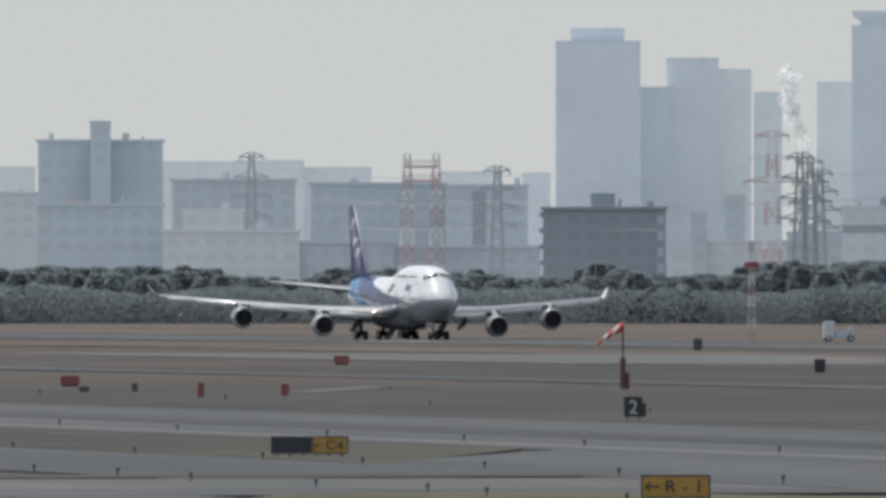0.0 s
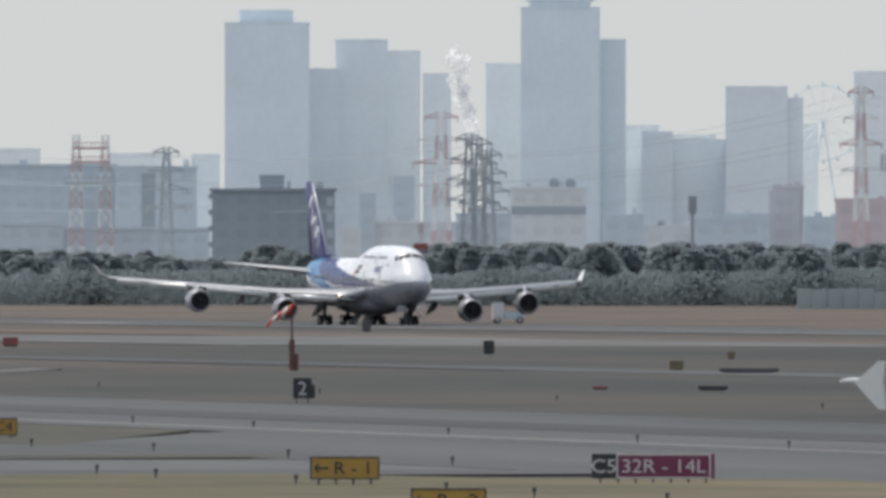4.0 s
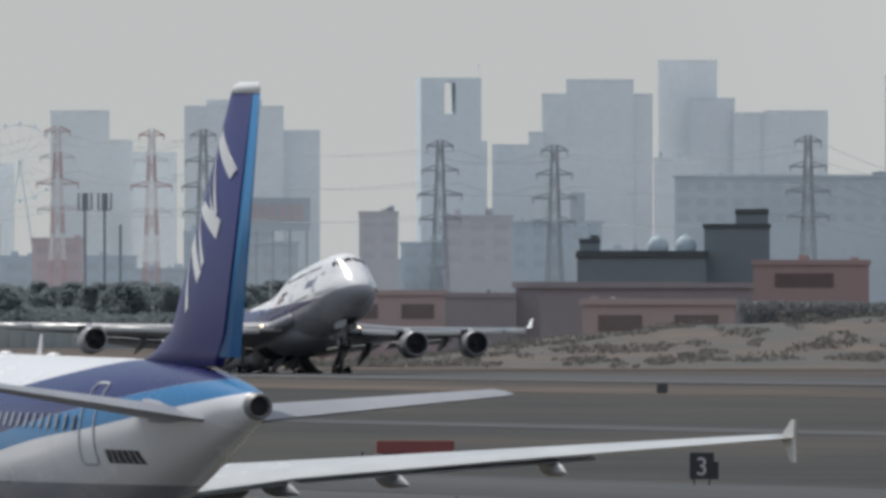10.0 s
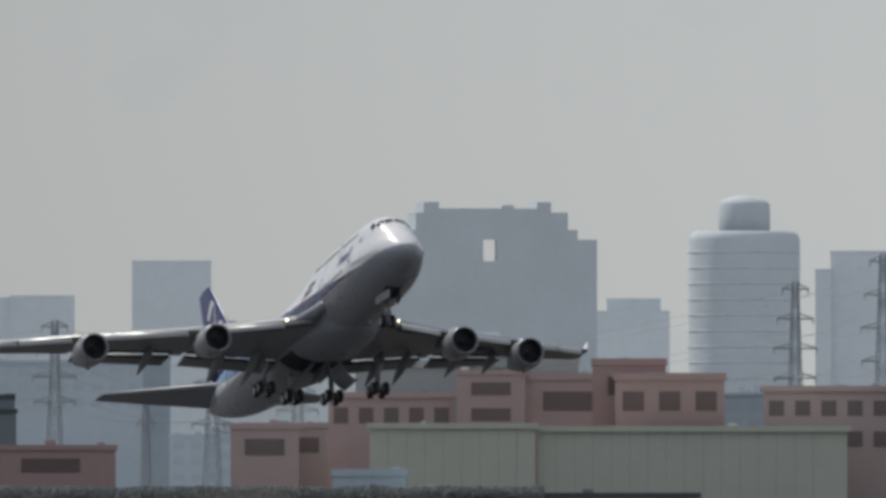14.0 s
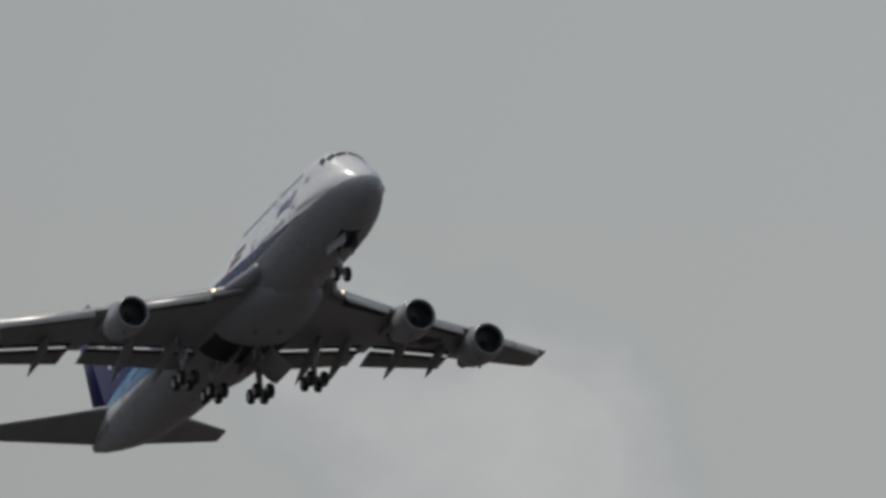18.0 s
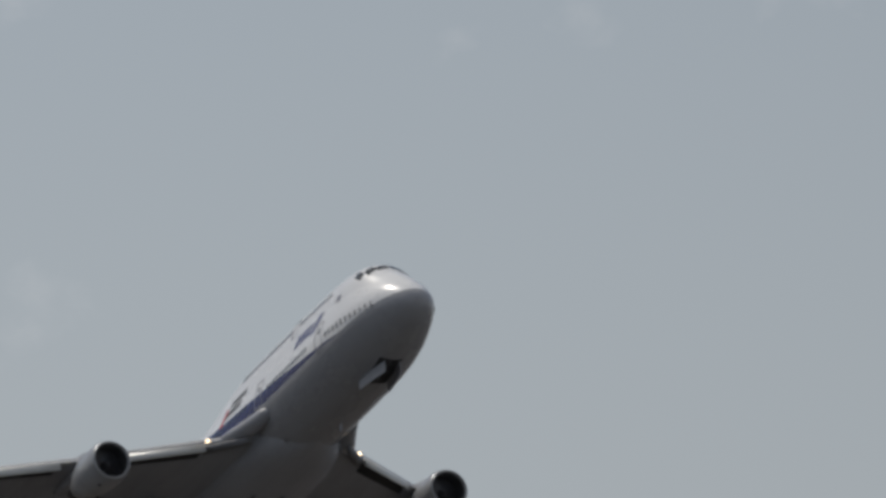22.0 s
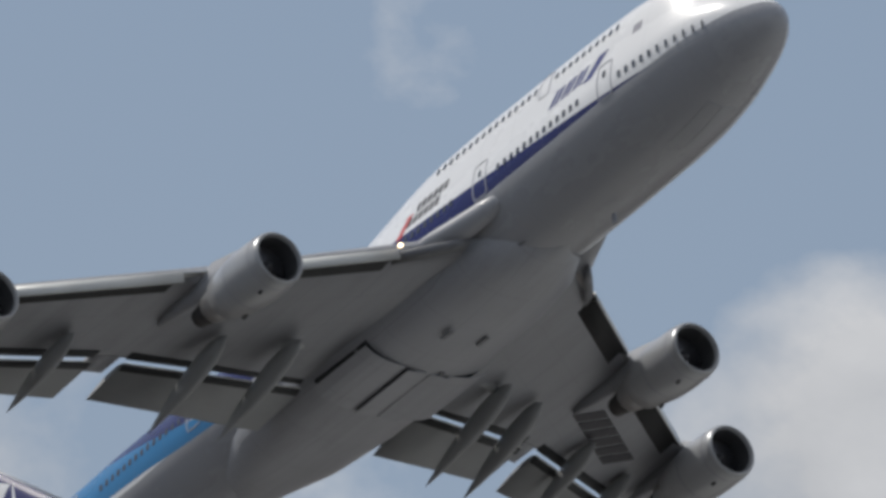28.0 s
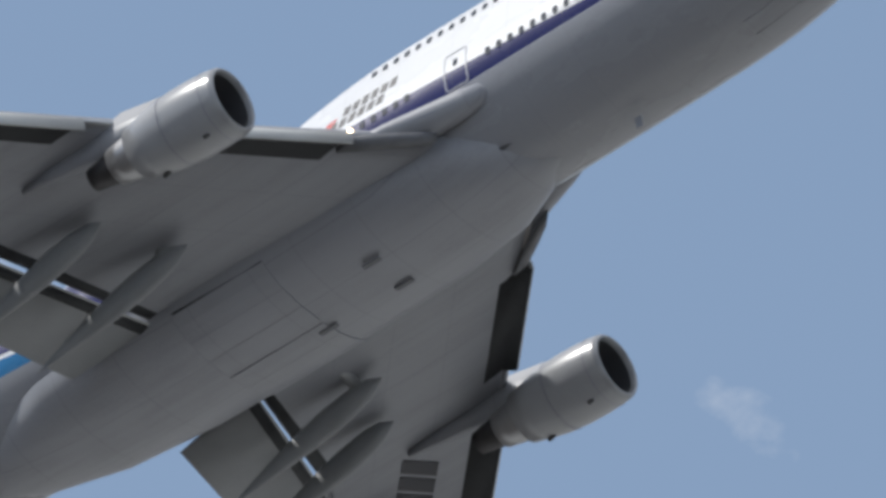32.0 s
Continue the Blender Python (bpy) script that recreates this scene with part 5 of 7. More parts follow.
        part("antenna", bm, M["white_mark"], plane)
    for x in (9.5, 11.2, 17.0, 21.0):
        bm = bmesh.new()
        bmesh.ops.create_uvsphere(bm, u_segments=10, v_segments=6, radius=0.3, matrix=Matrix.Translation((TX - x, 0, 5.9)) @ Matrix.Diagonal((1, 0.5, 0.3, 1)))
        part("antenna_dome", bm, M["white_mark"], plane, smooth=True)
    # gear
    for s in (1, -1):
        g = new("main_gear")
        g.parent = plane
        g.matrix_basis = pose(TX - 17.7, s * 3.8, 2.6)
        bm = bmesh.new()
        add_bar(bm, (0, 0, 0), (0, 0, -2.03), 0.28, 10)
        add_bar(bm, (0, -0.55, -2.03), (0, 0.55, -2.03), 0.16, 6)
        add_bar(bm, (0, 0, -1.2), (0, -s * 1.6, -0.1), 0.14, 6)
        part("leg", bm, M["strut"], g, smooth=True)
        bm = bmesh.new()
        add_box(bm, -0.45, 0.45, s * 0.28, s * 0.34, -1.5, 0.1)
        part("gear_door", bm, M["belly_grey"], g)
        for y in (-0.46, 0.46):
            wheel(g, "tyre", 0, y, -2.02, 0.58, 0.4, M["tyre"], M["rim"])
    g = new("nose_gear")
    g.parent = plane
    g.matrix_basis = pose(TX - 5.1, 0, 2.0)
    bm = bmesh.new()
    add_bar(bm, (0, 0, 0), (0, 0, -1.62), 0.18, 8)
    add_bar(bm, (0, -0.3, -1.62), (0, 0.3, -1.62), 0.12, 6)
    part("leg", bm, M["strut"], g, smooth=True)
    for y in (-0.26, 0.26):
        wheel(g, "tyre", 0, y, -1.62, 0.38, 0.22, M["tyre"], M["rim"])
    return plane


def twin_wing(plane, s):
    st = [(1.0, 11.6, 7.4, 2.6), (1.9, 12.2, 7.0, 2.68), (6.4, 14.9, 4.05, 3.25), (16.6, 20.9, 1.75, 4.3), (17.0, 21.2, 1.5, 4.35)]

    def at(y):
        return tuple(lerp(y, [(q[0], q[i]) for q in st]) for i in (1, 2, 3))
    surface("wing", [foil(at(y)[0], at(y)[1], s * y, at(y)[2], 0.125 - 0.002 * y, TX, drop=1.5 - 0.18 * y) for y in (1.0, 1.9, 4, 6.4, 11, 16.6, 17.0)], M["twin_wing_grey"], plane, "pale grey wing with worn paint")
    # wing tip fence
    rings = [[(TX - a, s * (17.02 + b), c) for b in (-0.03, 0.03)] for a, c in ((21.8, 4.36), (22.6, 4.8), (22.85, 4.8), (22.75, 4.33), (22.85, 3.83), (22.65, 3.83))]
    bm = bmesh.new()
    lo = [bm.verts.new(r[0]) for r in rings]
    hi = [bm.verts.new(r[1]) for r in rings]
    bm.faces.new(lo)
    bm.faces.new(hi[::-1])
    for i in range(6):
        bm.faces.new((lo[i], hi[i], hi[(i + 1) % 6], lo[(i + 1) % 6]))
    part("wing_tip_fence", bm, M["twin_wing_grey"], plane, "grey wing tip fence")
    # flap panels, a little raised over the skin behind
    for y0, y1 in ((2.1, 6.2), (6.5, 12.8)):
        surface("flap", [foil(at(y)[0] + at(y)[1] * 0.79, at(y)[1] * 0.225, s * y, at(y)[2] - 0.02 - 0.06, 0.1, TX, drop=4) for y in (y0, y1)], M["flap_grey"], plane)
    for y in (6.2, 8.6, 12.0):
        xl, c, z = at(y)
        canoe(plane, TX, xl + c * 0.45, xl + c * 1.22, s * y, z - 0.12, z - 0.3, 0.16, 0.26, M["belly_grey"], droop=0.2)
    e = nacelle(plane, TX, 10.95, s * 5.75, 1.86, 0.765, (M["cowl_white"], M["bare_metal"], M["inlet_dark"], M["exhaust_metal"], M["fan"]), s, length=3.7, core=False)
    rings = []
    xl, c, zz = at(5.75)
    for xx, zb, zt, w in ((11.8, 2.85, 2.95, 0.08), (12.8, 2.7, 3.2, 0.17), (xl, 2.5, zz + 0.12, 0.2), (xl + 1.5, 2.65, zz - 0.05, 0.18), (xl + 2.6, zz - 0.3, zz - 0.1, 0.05)):
        rings.append([(TX - xx, s * 5.75 + a, b) for a, b in ((-w, zb), (w, zb), (w, zt), (-w, zt))])
    link_mesh("pylon", *loft(rings), M["belly_grey"], plane)

# ---------------------------------------------------------------- the ground
HEAD = radians(170.15)
ALONG = Vector((math.sin(HEAD), math.cos(HEAD), 0))
ACROSS = Vector((-math.cos(HEAD), math.sin(HEAD), 0))


def on_field(q, s, z=0.0):
    """A place q metres across the runways and s metres along them towards the camera."""
    return ACROSS * q + ALONG * s + Vector((0, 0, z))


def field_material(name, colours, rough, streak):
    n = Nodes(name, rough, 0.0, 0.25)
    p = n.world()
    m = n.node("ShaderNodeMapping")
    n.put(m.inputs["Vector"], p)
    m.inputs["Rotation"].default_value = (0, 0, HEAD)
    v = m.outputs[0]
    a = n.noise(0.02, 6, 0.6, vec=v, stretch=(1.0, streak, 1.0))
    b = n.noise(0.35, 5, 0.6, vec=v)
    c = n.noise(0.09, 4, 0.55, vec=v, stretch=(1.0, streak * 1.6, 1.0))
    f = n.math("MULTIPLY_ADD", a, 0.5, n.math("MULTIPLY_ADD", c, 0.35, n.math("MULTIPLY", b, 0.15)))
    k = len(colours)
    mid = colours[k // 2]
    colours = [tuple(max(0.02, m + (q - m) * 1.7) for q, m in zip(col, mid)) for col in colours]
    n.bump(n.noise(1.5, 4, vec=v), 0.3, 0.05)
    return n.done(n.ramp(f, *[(0.40 + 0.20 * i / (k - 1), c) for i, c in enumerate(colours)]))


M["dry_grass"] = field_material("dry_grass", [(0.042, 0.037, 0.034), (0.056, 0.048, 0.042), (0.076, 0.060, 0.050)], 0.9, 0.3)
M["dark_grass"] = field_material("dark_grass", [(0.029, 0.030, 0.029), (0.038, 0.037, 0.035), (0.050, 0.045, 0.040)], 0.9, 0.35)
M["green_grass"] = field_material("green_grass", [(0.066, 0.060, 0.034), (0.092, 0.080, 0.044), (0.118, 0.098, 0.060)], 0.9, 0.5)
M["tan_grass"] = field_material("tan_grass", [(0.064, 0.052, 0.045), (0.086, 0.068, 0.056), (0.112, 0.086, 0.068)], 0.9, 0.3)
M["asphalt"] = field_material("asphalt", [(0.042, 0.046, 0.050), (0.056, 0.059, 0.063), (0.069, 0.072, 0.075)], 0.75, 0.06)
M["pale_concrete"] = field_material("pale_concrete", [(0.078, 0.081, 0.081), (0.097, 0.097, 0.097), (0.118, 0.118, 0.114)], 0.8, 0.08)
M["paint_white"] = painted("paint_white", (0.184, 0.184, 0.178), 0.7, 0.0, 0.25, 0.4)
M["rubber"] = field_material("rubber", [(0.034, 0.037, 0.040), (0.043, 0.044, 0.049), (0.054, 0.055, 0.058)], 0.8, 0.03)

M["apron_concrete"] = field_material("apron_concrete", [(0.30, 0.30, 0.29), (0.36, 0.36, 0.35), (0.42, 0.42, 0.40)], 0.85, 0.4)
verts = []
faces = []
n = 40
for r in (0, 30000):
    for i in range(n):
        a = 2 * math.pi * i / n
        verts.append((r * math.cos(a), r * math.sin(a), -0.05))
ground_ob = link_mesh("ground", [(0, 0, -0.05)] + verts[n:], [(0, 1 + i, 1 + (i + 1) % n) for i in range(n)], M["dry_grass"], None, smooth=False)
tagged(ground_ob, "dry brown airfield grass reaching to the horizon", "ground", kind="structure")


def strip(name, mat, q0, q1, s0, s1, z, label, category, skew0=0.0, skew1=0.0):
    v = [on_field(q0, s0, z), on_field(q1, s0 + skew0, z), on_field(q1, s1 + skew1, z), on_field(q0, s1, z)]
    v += [p - Vector((0, 0, 0.3)) for p in v]
    f = [(0, 1, 2, 3), (0, 4, 5, 1), (1, 5, 6, 2), (2, 6, 7, 3), (3, 7, 4, 0)]
    o = link_mesh(name, v, f, mat, None, smooth=False)
    return tagged(o, label, category, kind="structure")


M["dull_grass"] = field_material("dull_grass", [(0.036, 0.037, 0.030), (0.050, 0.049, 0.038), (0.066, 0.060, 0.046)], 0.9, 0.4)
M["town_paving"] = field_material("town_paving", [(0.30, 0.30, 0.30), (0.36, 0.36, 0.36), (0.42, 0.42, 0.41)], 0.85, 0.8)
strip("runway_far", M["asphalt"], 487, 540, -3650, 2500, 0.06, "grey asphalt runway with pale wear", "runway")
strip("runway_near", M["asphalt"], 171.5, 208, -1900, 1500, 0.06, "grey asphalt runway with dark tyre marks", "runway")
strip("taxiway_outer", M["pale_concrete"], 368, 430, -1960, -1640, 0.05, "pale concrete turning pad", "taxiway", 120, 60)
strip("taxiway_link", M["asphalt"], 296, 306, -2600, 1500, 0.05, "narrow grey perimeter road", "road")
strip("taxiway_inner", M["asphalt"], 132, 151, -2200, -655, 0.05, "grey asphalt taxiway beside the runway", "taxiway", 0, -8)
strip("taxiway_kerb_lane", M["pale_concrete"], 90, 148, -654, -622, 0.056, "pale concrete lane beside the grass", "taxiway", 0, 4)
strip("taxiway_crossing", M["asphalt"], 148.5, 171.5, -704, -200, 0.055, "grey asphalt taxiway joining the runway", "taxiway", -64, 0)
strip("taxiway_turn", M["asphalt"], 90, 148.5, -622, -596, 0.052, "grey asphalt taxiway turn", "taxiway", 4, -10)
strip("apron_taxiway", M["pale_concrete"], 40, 110.5, -541, 1500, 0.05, "pale concrete taxiway beside the apron", "taxiway", -8, 0)
strip("apron_turn", M["asphalt"], 60, 122, -640, -541, 0.04, "grey asphalt taxiway turn", "taxiway", 20, -30)
strip("grass_lane", M["dull_grass"], 100, 151, -664, -655, 0.06, "narrow strip of grass between lanes", "grass", -8, -6)
strip("grass_median", M["dull_grass"], 151.2, 170.8, -1900, -708, 0.06, "dull grass between taxiway and runway", "grass", 0, -64)
strip("service_path", M["pale_concrete"], 249, 268, -1198, -1191, 0.06, "pale concrete service path", "path", -66, -62)
strip("grass_infield", M["dark_grass"], 208.5, 295, -1262, 1500, 0.03, "dull brown infield grass", "grass", 40, 0)
strip("grass_ridge", M["tan_grass"], 420, 452, -3600, 1500, 0.045, "narrow tan strip of dry grass", "grass")
strip("grass_strip", M["dark_grass"], 306.5, 419, -1600, 1500, 0.03, "dull dark grass between the runways", "grass", -40, 0)
strip("grass_far", M["tan_grass"], 545, 800, -3600, -2000, 0.03, "tan dry grass beyond the runway", "grass")
# unseen pale ground, added to bounce light onto the jumbo's underside
strip("cargo_apron", M["apron_concrete"], 546, 1700, -820, 1600, 0.12, "broad pale concrete cargo apron", "apron")
strip("terminal_apron", M["apron_concrete"], -1600, 36, -480, 1600, 0.12, "broad pale concrete terminal apron", "apron")
strip("runway_edge_line", M["paint_white"], 174.6, 175.3, -1800, 1400, 0.09, "white runway edge line", "line")
strip("tyre_marks", M["rubber"], 186, 194, -1500, 600, 0.08, "dark rubber tyre marks", "marks")
strip("far_runway_line", M["paint_white"], 491, 492, -3500, 2000, 0.09, "white runway edge line", "line")
strip("touchdown_mark", M["paint_white"], 499, 506, -2360, -2310, 0.09, "white touchdown mark", "mark")
# pale ground added out of sight behind the trees, to bounce light onto the town's fronts
rings = [[(d * math.sin(radians(a)), d * math.cos(radians(a)), z) for a in range(-70, 101, 5)] for d, z in ((3740, -0.3), (3740, 0.02), (16000, 0.02))]
tagged(link_mesh("town_ground", *loft(rings, caps=False, closed=False), M["town_paving"], None, smooth=False), "pale paved ground of the town", "ground", kind="structure")
# grass island with a rounded corner, its edge a low step
edge = [(151.0, 300.0), (151.0, -586.0), (143.0, -592.0), (137.0, -606.0), (129.0, -607.0), (124.3, -600.0), (119.6, -585.0), (115.8, -562.0), (113.4, -539.0), (112.0, -514.0), (110.8, -486.0), (110.8, 300.0)]
rings = [[on_field(q, t, z) for q, t in edge] for z in (-0.3, 0.07)]
tagged(link_mesh("grass_island", *loft(rings), M["green_grass"], None, smooth=False), "short yellow-green grass island with a rounded corner", "grass", kind="structure")

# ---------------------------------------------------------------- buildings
# haze is put into these wall colours, paler and bluer farther off
HAZED_TONES = {
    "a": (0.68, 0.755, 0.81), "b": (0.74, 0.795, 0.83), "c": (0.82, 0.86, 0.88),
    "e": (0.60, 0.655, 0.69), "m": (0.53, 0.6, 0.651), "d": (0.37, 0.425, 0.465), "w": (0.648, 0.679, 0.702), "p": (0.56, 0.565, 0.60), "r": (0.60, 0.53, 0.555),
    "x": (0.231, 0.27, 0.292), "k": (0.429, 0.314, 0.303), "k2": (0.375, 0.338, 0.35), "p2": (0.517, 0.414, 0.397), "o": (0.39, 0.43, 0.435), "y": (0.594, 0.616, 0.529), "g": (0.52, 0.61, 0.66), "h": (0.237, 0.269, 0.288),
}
for k, c in HAZED_TONES.items():
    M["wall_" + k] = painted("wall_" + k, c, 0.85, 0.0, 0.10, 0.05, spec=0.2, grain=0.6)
    # far panes nearly match their walls: haze washes them out in the colour
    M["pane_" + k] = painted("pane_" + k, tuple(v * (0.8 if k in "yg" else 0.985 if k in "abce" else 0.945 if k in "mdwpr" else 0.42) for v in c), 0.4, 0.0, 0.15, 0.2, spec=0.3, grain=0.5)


def building(name, label, x, y, w, h, tone, depth, storey, bay, z0=0.0, windows=True, rows_most=99):
    """A block with its roof edge, floor ledges and windows as parts. Its front looks towards -y."""
    b = thing(name, pose(x, y, z0, 0, 0, -math.degrees(math.atan2(x, y))), label, "building")
    bm = bmesh.new()
    add_box(bm, -w / 2, w / 2, 0, depth, 0, h)
    part("wall", bm, M["wall_" + tone], b)
    e = 0.05 if tone in "abc" else min(0.5, w * 0.02)
    bm = bmesh.new()
    add_box(bm, -w / 2 - e, w / 2 + e, -e, depth + e, h, h + max(0.25, storey * 0.18))
    part("roof_edge", bm, M["pane_" + tone] if tone in "dxhabc" else M["wall_" + tone], b)
    if windows:
        cols = max(1, int(w / bay))
        ww = w / cols * 0.58
        bm = bmesh.new()
        add_box(bm, -ww / 2, ww / 2, -0.08, 0.1, 0, storey * 0.5)
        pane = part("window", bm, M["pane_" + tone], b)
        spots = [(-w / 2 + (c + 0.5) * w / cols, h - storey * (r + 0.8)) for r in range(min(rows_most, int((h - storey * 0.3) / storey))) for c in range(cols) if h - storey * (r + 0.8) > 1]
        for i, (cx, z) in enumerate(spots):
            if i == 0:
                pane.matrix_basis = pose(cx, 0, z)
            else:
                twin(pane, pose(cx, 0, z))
    return b


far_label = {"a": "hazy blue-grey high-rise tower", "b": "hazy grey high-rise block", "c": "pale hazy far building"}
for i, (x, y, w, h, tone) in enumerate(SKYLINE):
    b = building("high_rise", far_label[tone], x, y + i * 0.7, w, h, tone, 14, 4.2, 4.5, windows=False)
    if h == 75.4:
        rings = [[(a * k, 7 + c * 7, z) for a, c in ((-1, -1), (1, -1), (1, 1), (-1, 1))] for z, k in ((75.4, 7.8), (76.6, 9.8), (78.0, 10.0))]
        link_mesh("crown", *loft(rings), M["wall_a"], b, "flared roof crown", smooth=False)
mid_label = {"m": "grey town building in the haze", "d": "dark grey concrete apartment block", "w": "pale low building of the town", "p": "brownish building of the town", "r": "dull red building of the town", "b": "hazy grey high-rise block"}
roof_rnd = random.Random(5)
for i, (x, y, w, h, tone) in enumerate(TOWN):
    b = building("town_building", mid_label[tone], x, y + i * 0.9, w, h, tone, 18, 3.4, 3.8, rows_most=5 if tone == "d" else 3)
    if tone == "d" and w > 20:
        # pale blocks paint the sky seen through balconies at the end of the block, and ledges at the other
        for k in range(5):
            bm = bmesh.new()
            add_box(bm, w / 2 - 1.7, w / 2 - 0.35, -0.12, 0.3, h - 3.0 - 3.3 * k, h - 1.2 - 3.3 * k)
            part("balcony", bm, M["wall_m"], b, "pale open balcony")
            bm = bmesh.new()
            add_box(bm, -w / 2 - 0.7, -w / 2, 0.5, 6, h - 1.5 - 3.3 * k, h - 0.5 - 3.3 * k)
            part("ledge", bm, M["wall_d"], b)
    if tone == "w" and h > 23 and 240 < x < 260:
        for cx in (1.2, 4.6):
            link_mesh("round_sign", *loft([[(cx + c, 1.0 + a, h + 1.3 + d) for a, c, d in r] for r in lathe([(0, 0.05), (0, 1.1), (0.5, 1.1), (0.5, 0.05)], 20)], caps=False), M["wall_d"], b, "grey round roof sign")
        bm = bmesh.new()
        add_box(bm, -w / 2, w / 2, -0.14, 0.2, h * 0.78, h * 0.85)
        part("window_band", bm, M["wall_d"], b)
    # stair heads, tanks and plant on the roof
    for k in range(roof_rnd.randrange(1, 5) if w > 5 else 0):
        bm = bmesh.new()
        cx, cw, ch = roof_rnd.uniform(-0.42, 0.42) * w, roof_rnd.uniform(0.5, 1.9), roof_rnd.uniform(0.6, 2.2)
        add_box(bm, cx - cw / 2, cx + cw / 2, 3, 3 + cw, h + 0.2, h + ch)
        part("roof_plant", bm, M["wall_" + roof_rnd.choice((tone, tone, "m", "w", "p"))], b)
yard_label = {"x": "dark flat-roofed works building", "k": "red-brown low airport building", "k2": "dark brown low shed", "p2": "pinkish brown airport building", "o": "grey-green flat roof storey", "y": "yellowish green long wall", "g": "blue-grey metal container store", "h": "dark low wall beside sheds"}
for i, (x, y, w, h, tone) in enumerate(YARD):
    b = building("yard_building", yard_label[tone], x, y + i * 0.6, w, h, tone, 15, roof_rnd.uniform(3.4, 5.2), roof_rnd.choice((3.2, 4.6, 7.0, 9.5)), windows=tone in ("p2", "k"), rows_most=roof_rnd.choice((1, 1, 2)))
    for k in range(roof_rnd.randrange(1, 5)):
        bm = bmesh.new()
        cx, cw, ch = roof_rnd.uniform(-0.45, 0.45) * w, roof_rnd.uniform(0.3, 1.4), roof_rnd.uniform(0.5, 1.3)
        add_box(bm, cx - cw / 2, cx + cw / 2, 2, 2 + cw, h + 0.2, h + ch)
        part("roof_plant", bm, M["wall_" + roof_rnd.choice((tone, "o", "w", "x"))], b)
    if tone in "yg":
        # joints between the wall's panels
        for k in range(1, int(w / 2.4)):
            bm = bmesh.new()
            add_box(bm, -w / 2 + k * 2.4 - 0.05, -w / 2 + k * 2.4 + 0.05, -0.05, 0.02, 0, h)
            part("panel_joint", bm, M["pane_" + tone], b)

# ---------------------------------------------------------------- airfield signs and markers
M["sign_yellow"] = painted("sign_yellow", (0.47, 0.28, 0.06), 0.5, 0.0, 0.10, 1.5)
M["sign_black"] = painted("sign_black", (0.035, 0.038, 0.045), 0.45, 0.0, 0.2, 2)
M["sign_red"] = painted("sign_red", (0.19, 0.035, 0.09), 0.5, 0.0, 0.12, 1.5)
M["sign_white"] = painted("sign_white", (0.62, 0.6, 0.58), 0.5, 0.0, 0.08, 2)
# marker red is dulled in its colour for the haze in between
M["marker_red"] = painted("marker_red", (0.31, 0.09, 0.085), 0.6, 0.0, 0.15, 2)
M["marker_grey"] = painted("marker_grey", (0.10, 0.10, 0.11), 0.7, 0.0, 0.2, 2)
M["marker_tan"] = painted("marker_tan", (0.22, 0.18, 0.10), 0.7, 0.0, 0.2, 2)
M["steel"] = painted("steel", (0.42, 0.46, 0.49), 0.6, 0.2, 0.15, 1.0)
# tower red washed towards grey, as the haze would leave it
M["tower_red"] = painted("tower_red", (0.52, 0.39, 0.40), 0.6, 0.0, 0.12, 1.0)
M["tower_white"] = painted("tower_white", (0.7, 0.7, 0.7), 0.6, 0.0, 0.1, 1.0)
M["mast_rust"] = painted("mast_rust", (0.16, 0.075, 0.07), 0.7, 0.0, 0.2, 2.0)
M["sock_orange"] = painted("sock_orange", (0.62, 0.09, 0.04), 0.7, 0.0, 0.1, 3)
M["sock_white"] = painted("sock_white", (0.7, 0.68, 0.64), 0.7, 0.0, 0.1, 3)


def letters(text, size, mat, parent, x, z, y, name="lettering", wide=1.0):
    cu = bpy.data.curves.new(name, "FONT")
    cu.body, cu.size, cu.extrude, cu.align_x = text, size, 0.012, "CENTER"
    tmp = bpy.data.objects.new(name, cu)
    me = bpy.data.meshes.new_from_object(tmp)
    bpy.data.objects.remove(tmp)
    ob = new(name, me)
    me.materials.clear()
    me.materials.append(mat)
    ob.parent = parent
    ob.matrix_basis = pose(x, y, z, 90, 0, 0) @ Matrix.Diagonal((wide, 1, 1, 1))
    return ob


def board(name, parent, x0, x1, z0, z1, mat, rim, label):
    bm = bmesh.new()
    add_box(bm, x0, x1, -0.08, 0.08, z0, z1)
    bmesh.ops.bevel(bm, geom=bm.edges[:], offset=0.02, segments=1, affect="EDGES")
    o = part(name, bm, mat, parent, label)
    t = 0.05
    bm = bmesh.new()
    for a in ((x0, x1, z1 - t, z1), (x0, x1, z0, z0 + t), (x0, x0 + t, z0 + t, z1 - t), (x1 - t, x1, z0 + t, z1 - t)):
        add_box(bm, a[0], a[1], -0.1, -0.07, a[2], a[3])
    part("rim", bm, rim, o)
    return o


def stand(parent, xs, top):
    bm = bmesh.new()
    add_bar(bm, (0, 0, 0), (0, 0, top), 0.05, 6)
    leg = part("leg", bm, M["marker_grey"], parent)
    leg.matrix_basis = pose(xs[0], 0, 0)
    for x in xs[1:]:
        twin(leg, pose(x, 0, 0))


def arrow(parent, x, z, size, mat):
    bm = bmesh.new()
    w = size * 0.13
    add_box(bm, x - size / 2, x + size / 2, -0.105, -0.085, z - w / 2, z + w / 2)
    for sgn in (1, -1):
        add_bar(bm, (x - size / 2, -0.095, z), (x - size * 0.18, -0.095, z + sgn * size * 0.32), w * 0.8)
    part("arrow", bm, mat, parent)


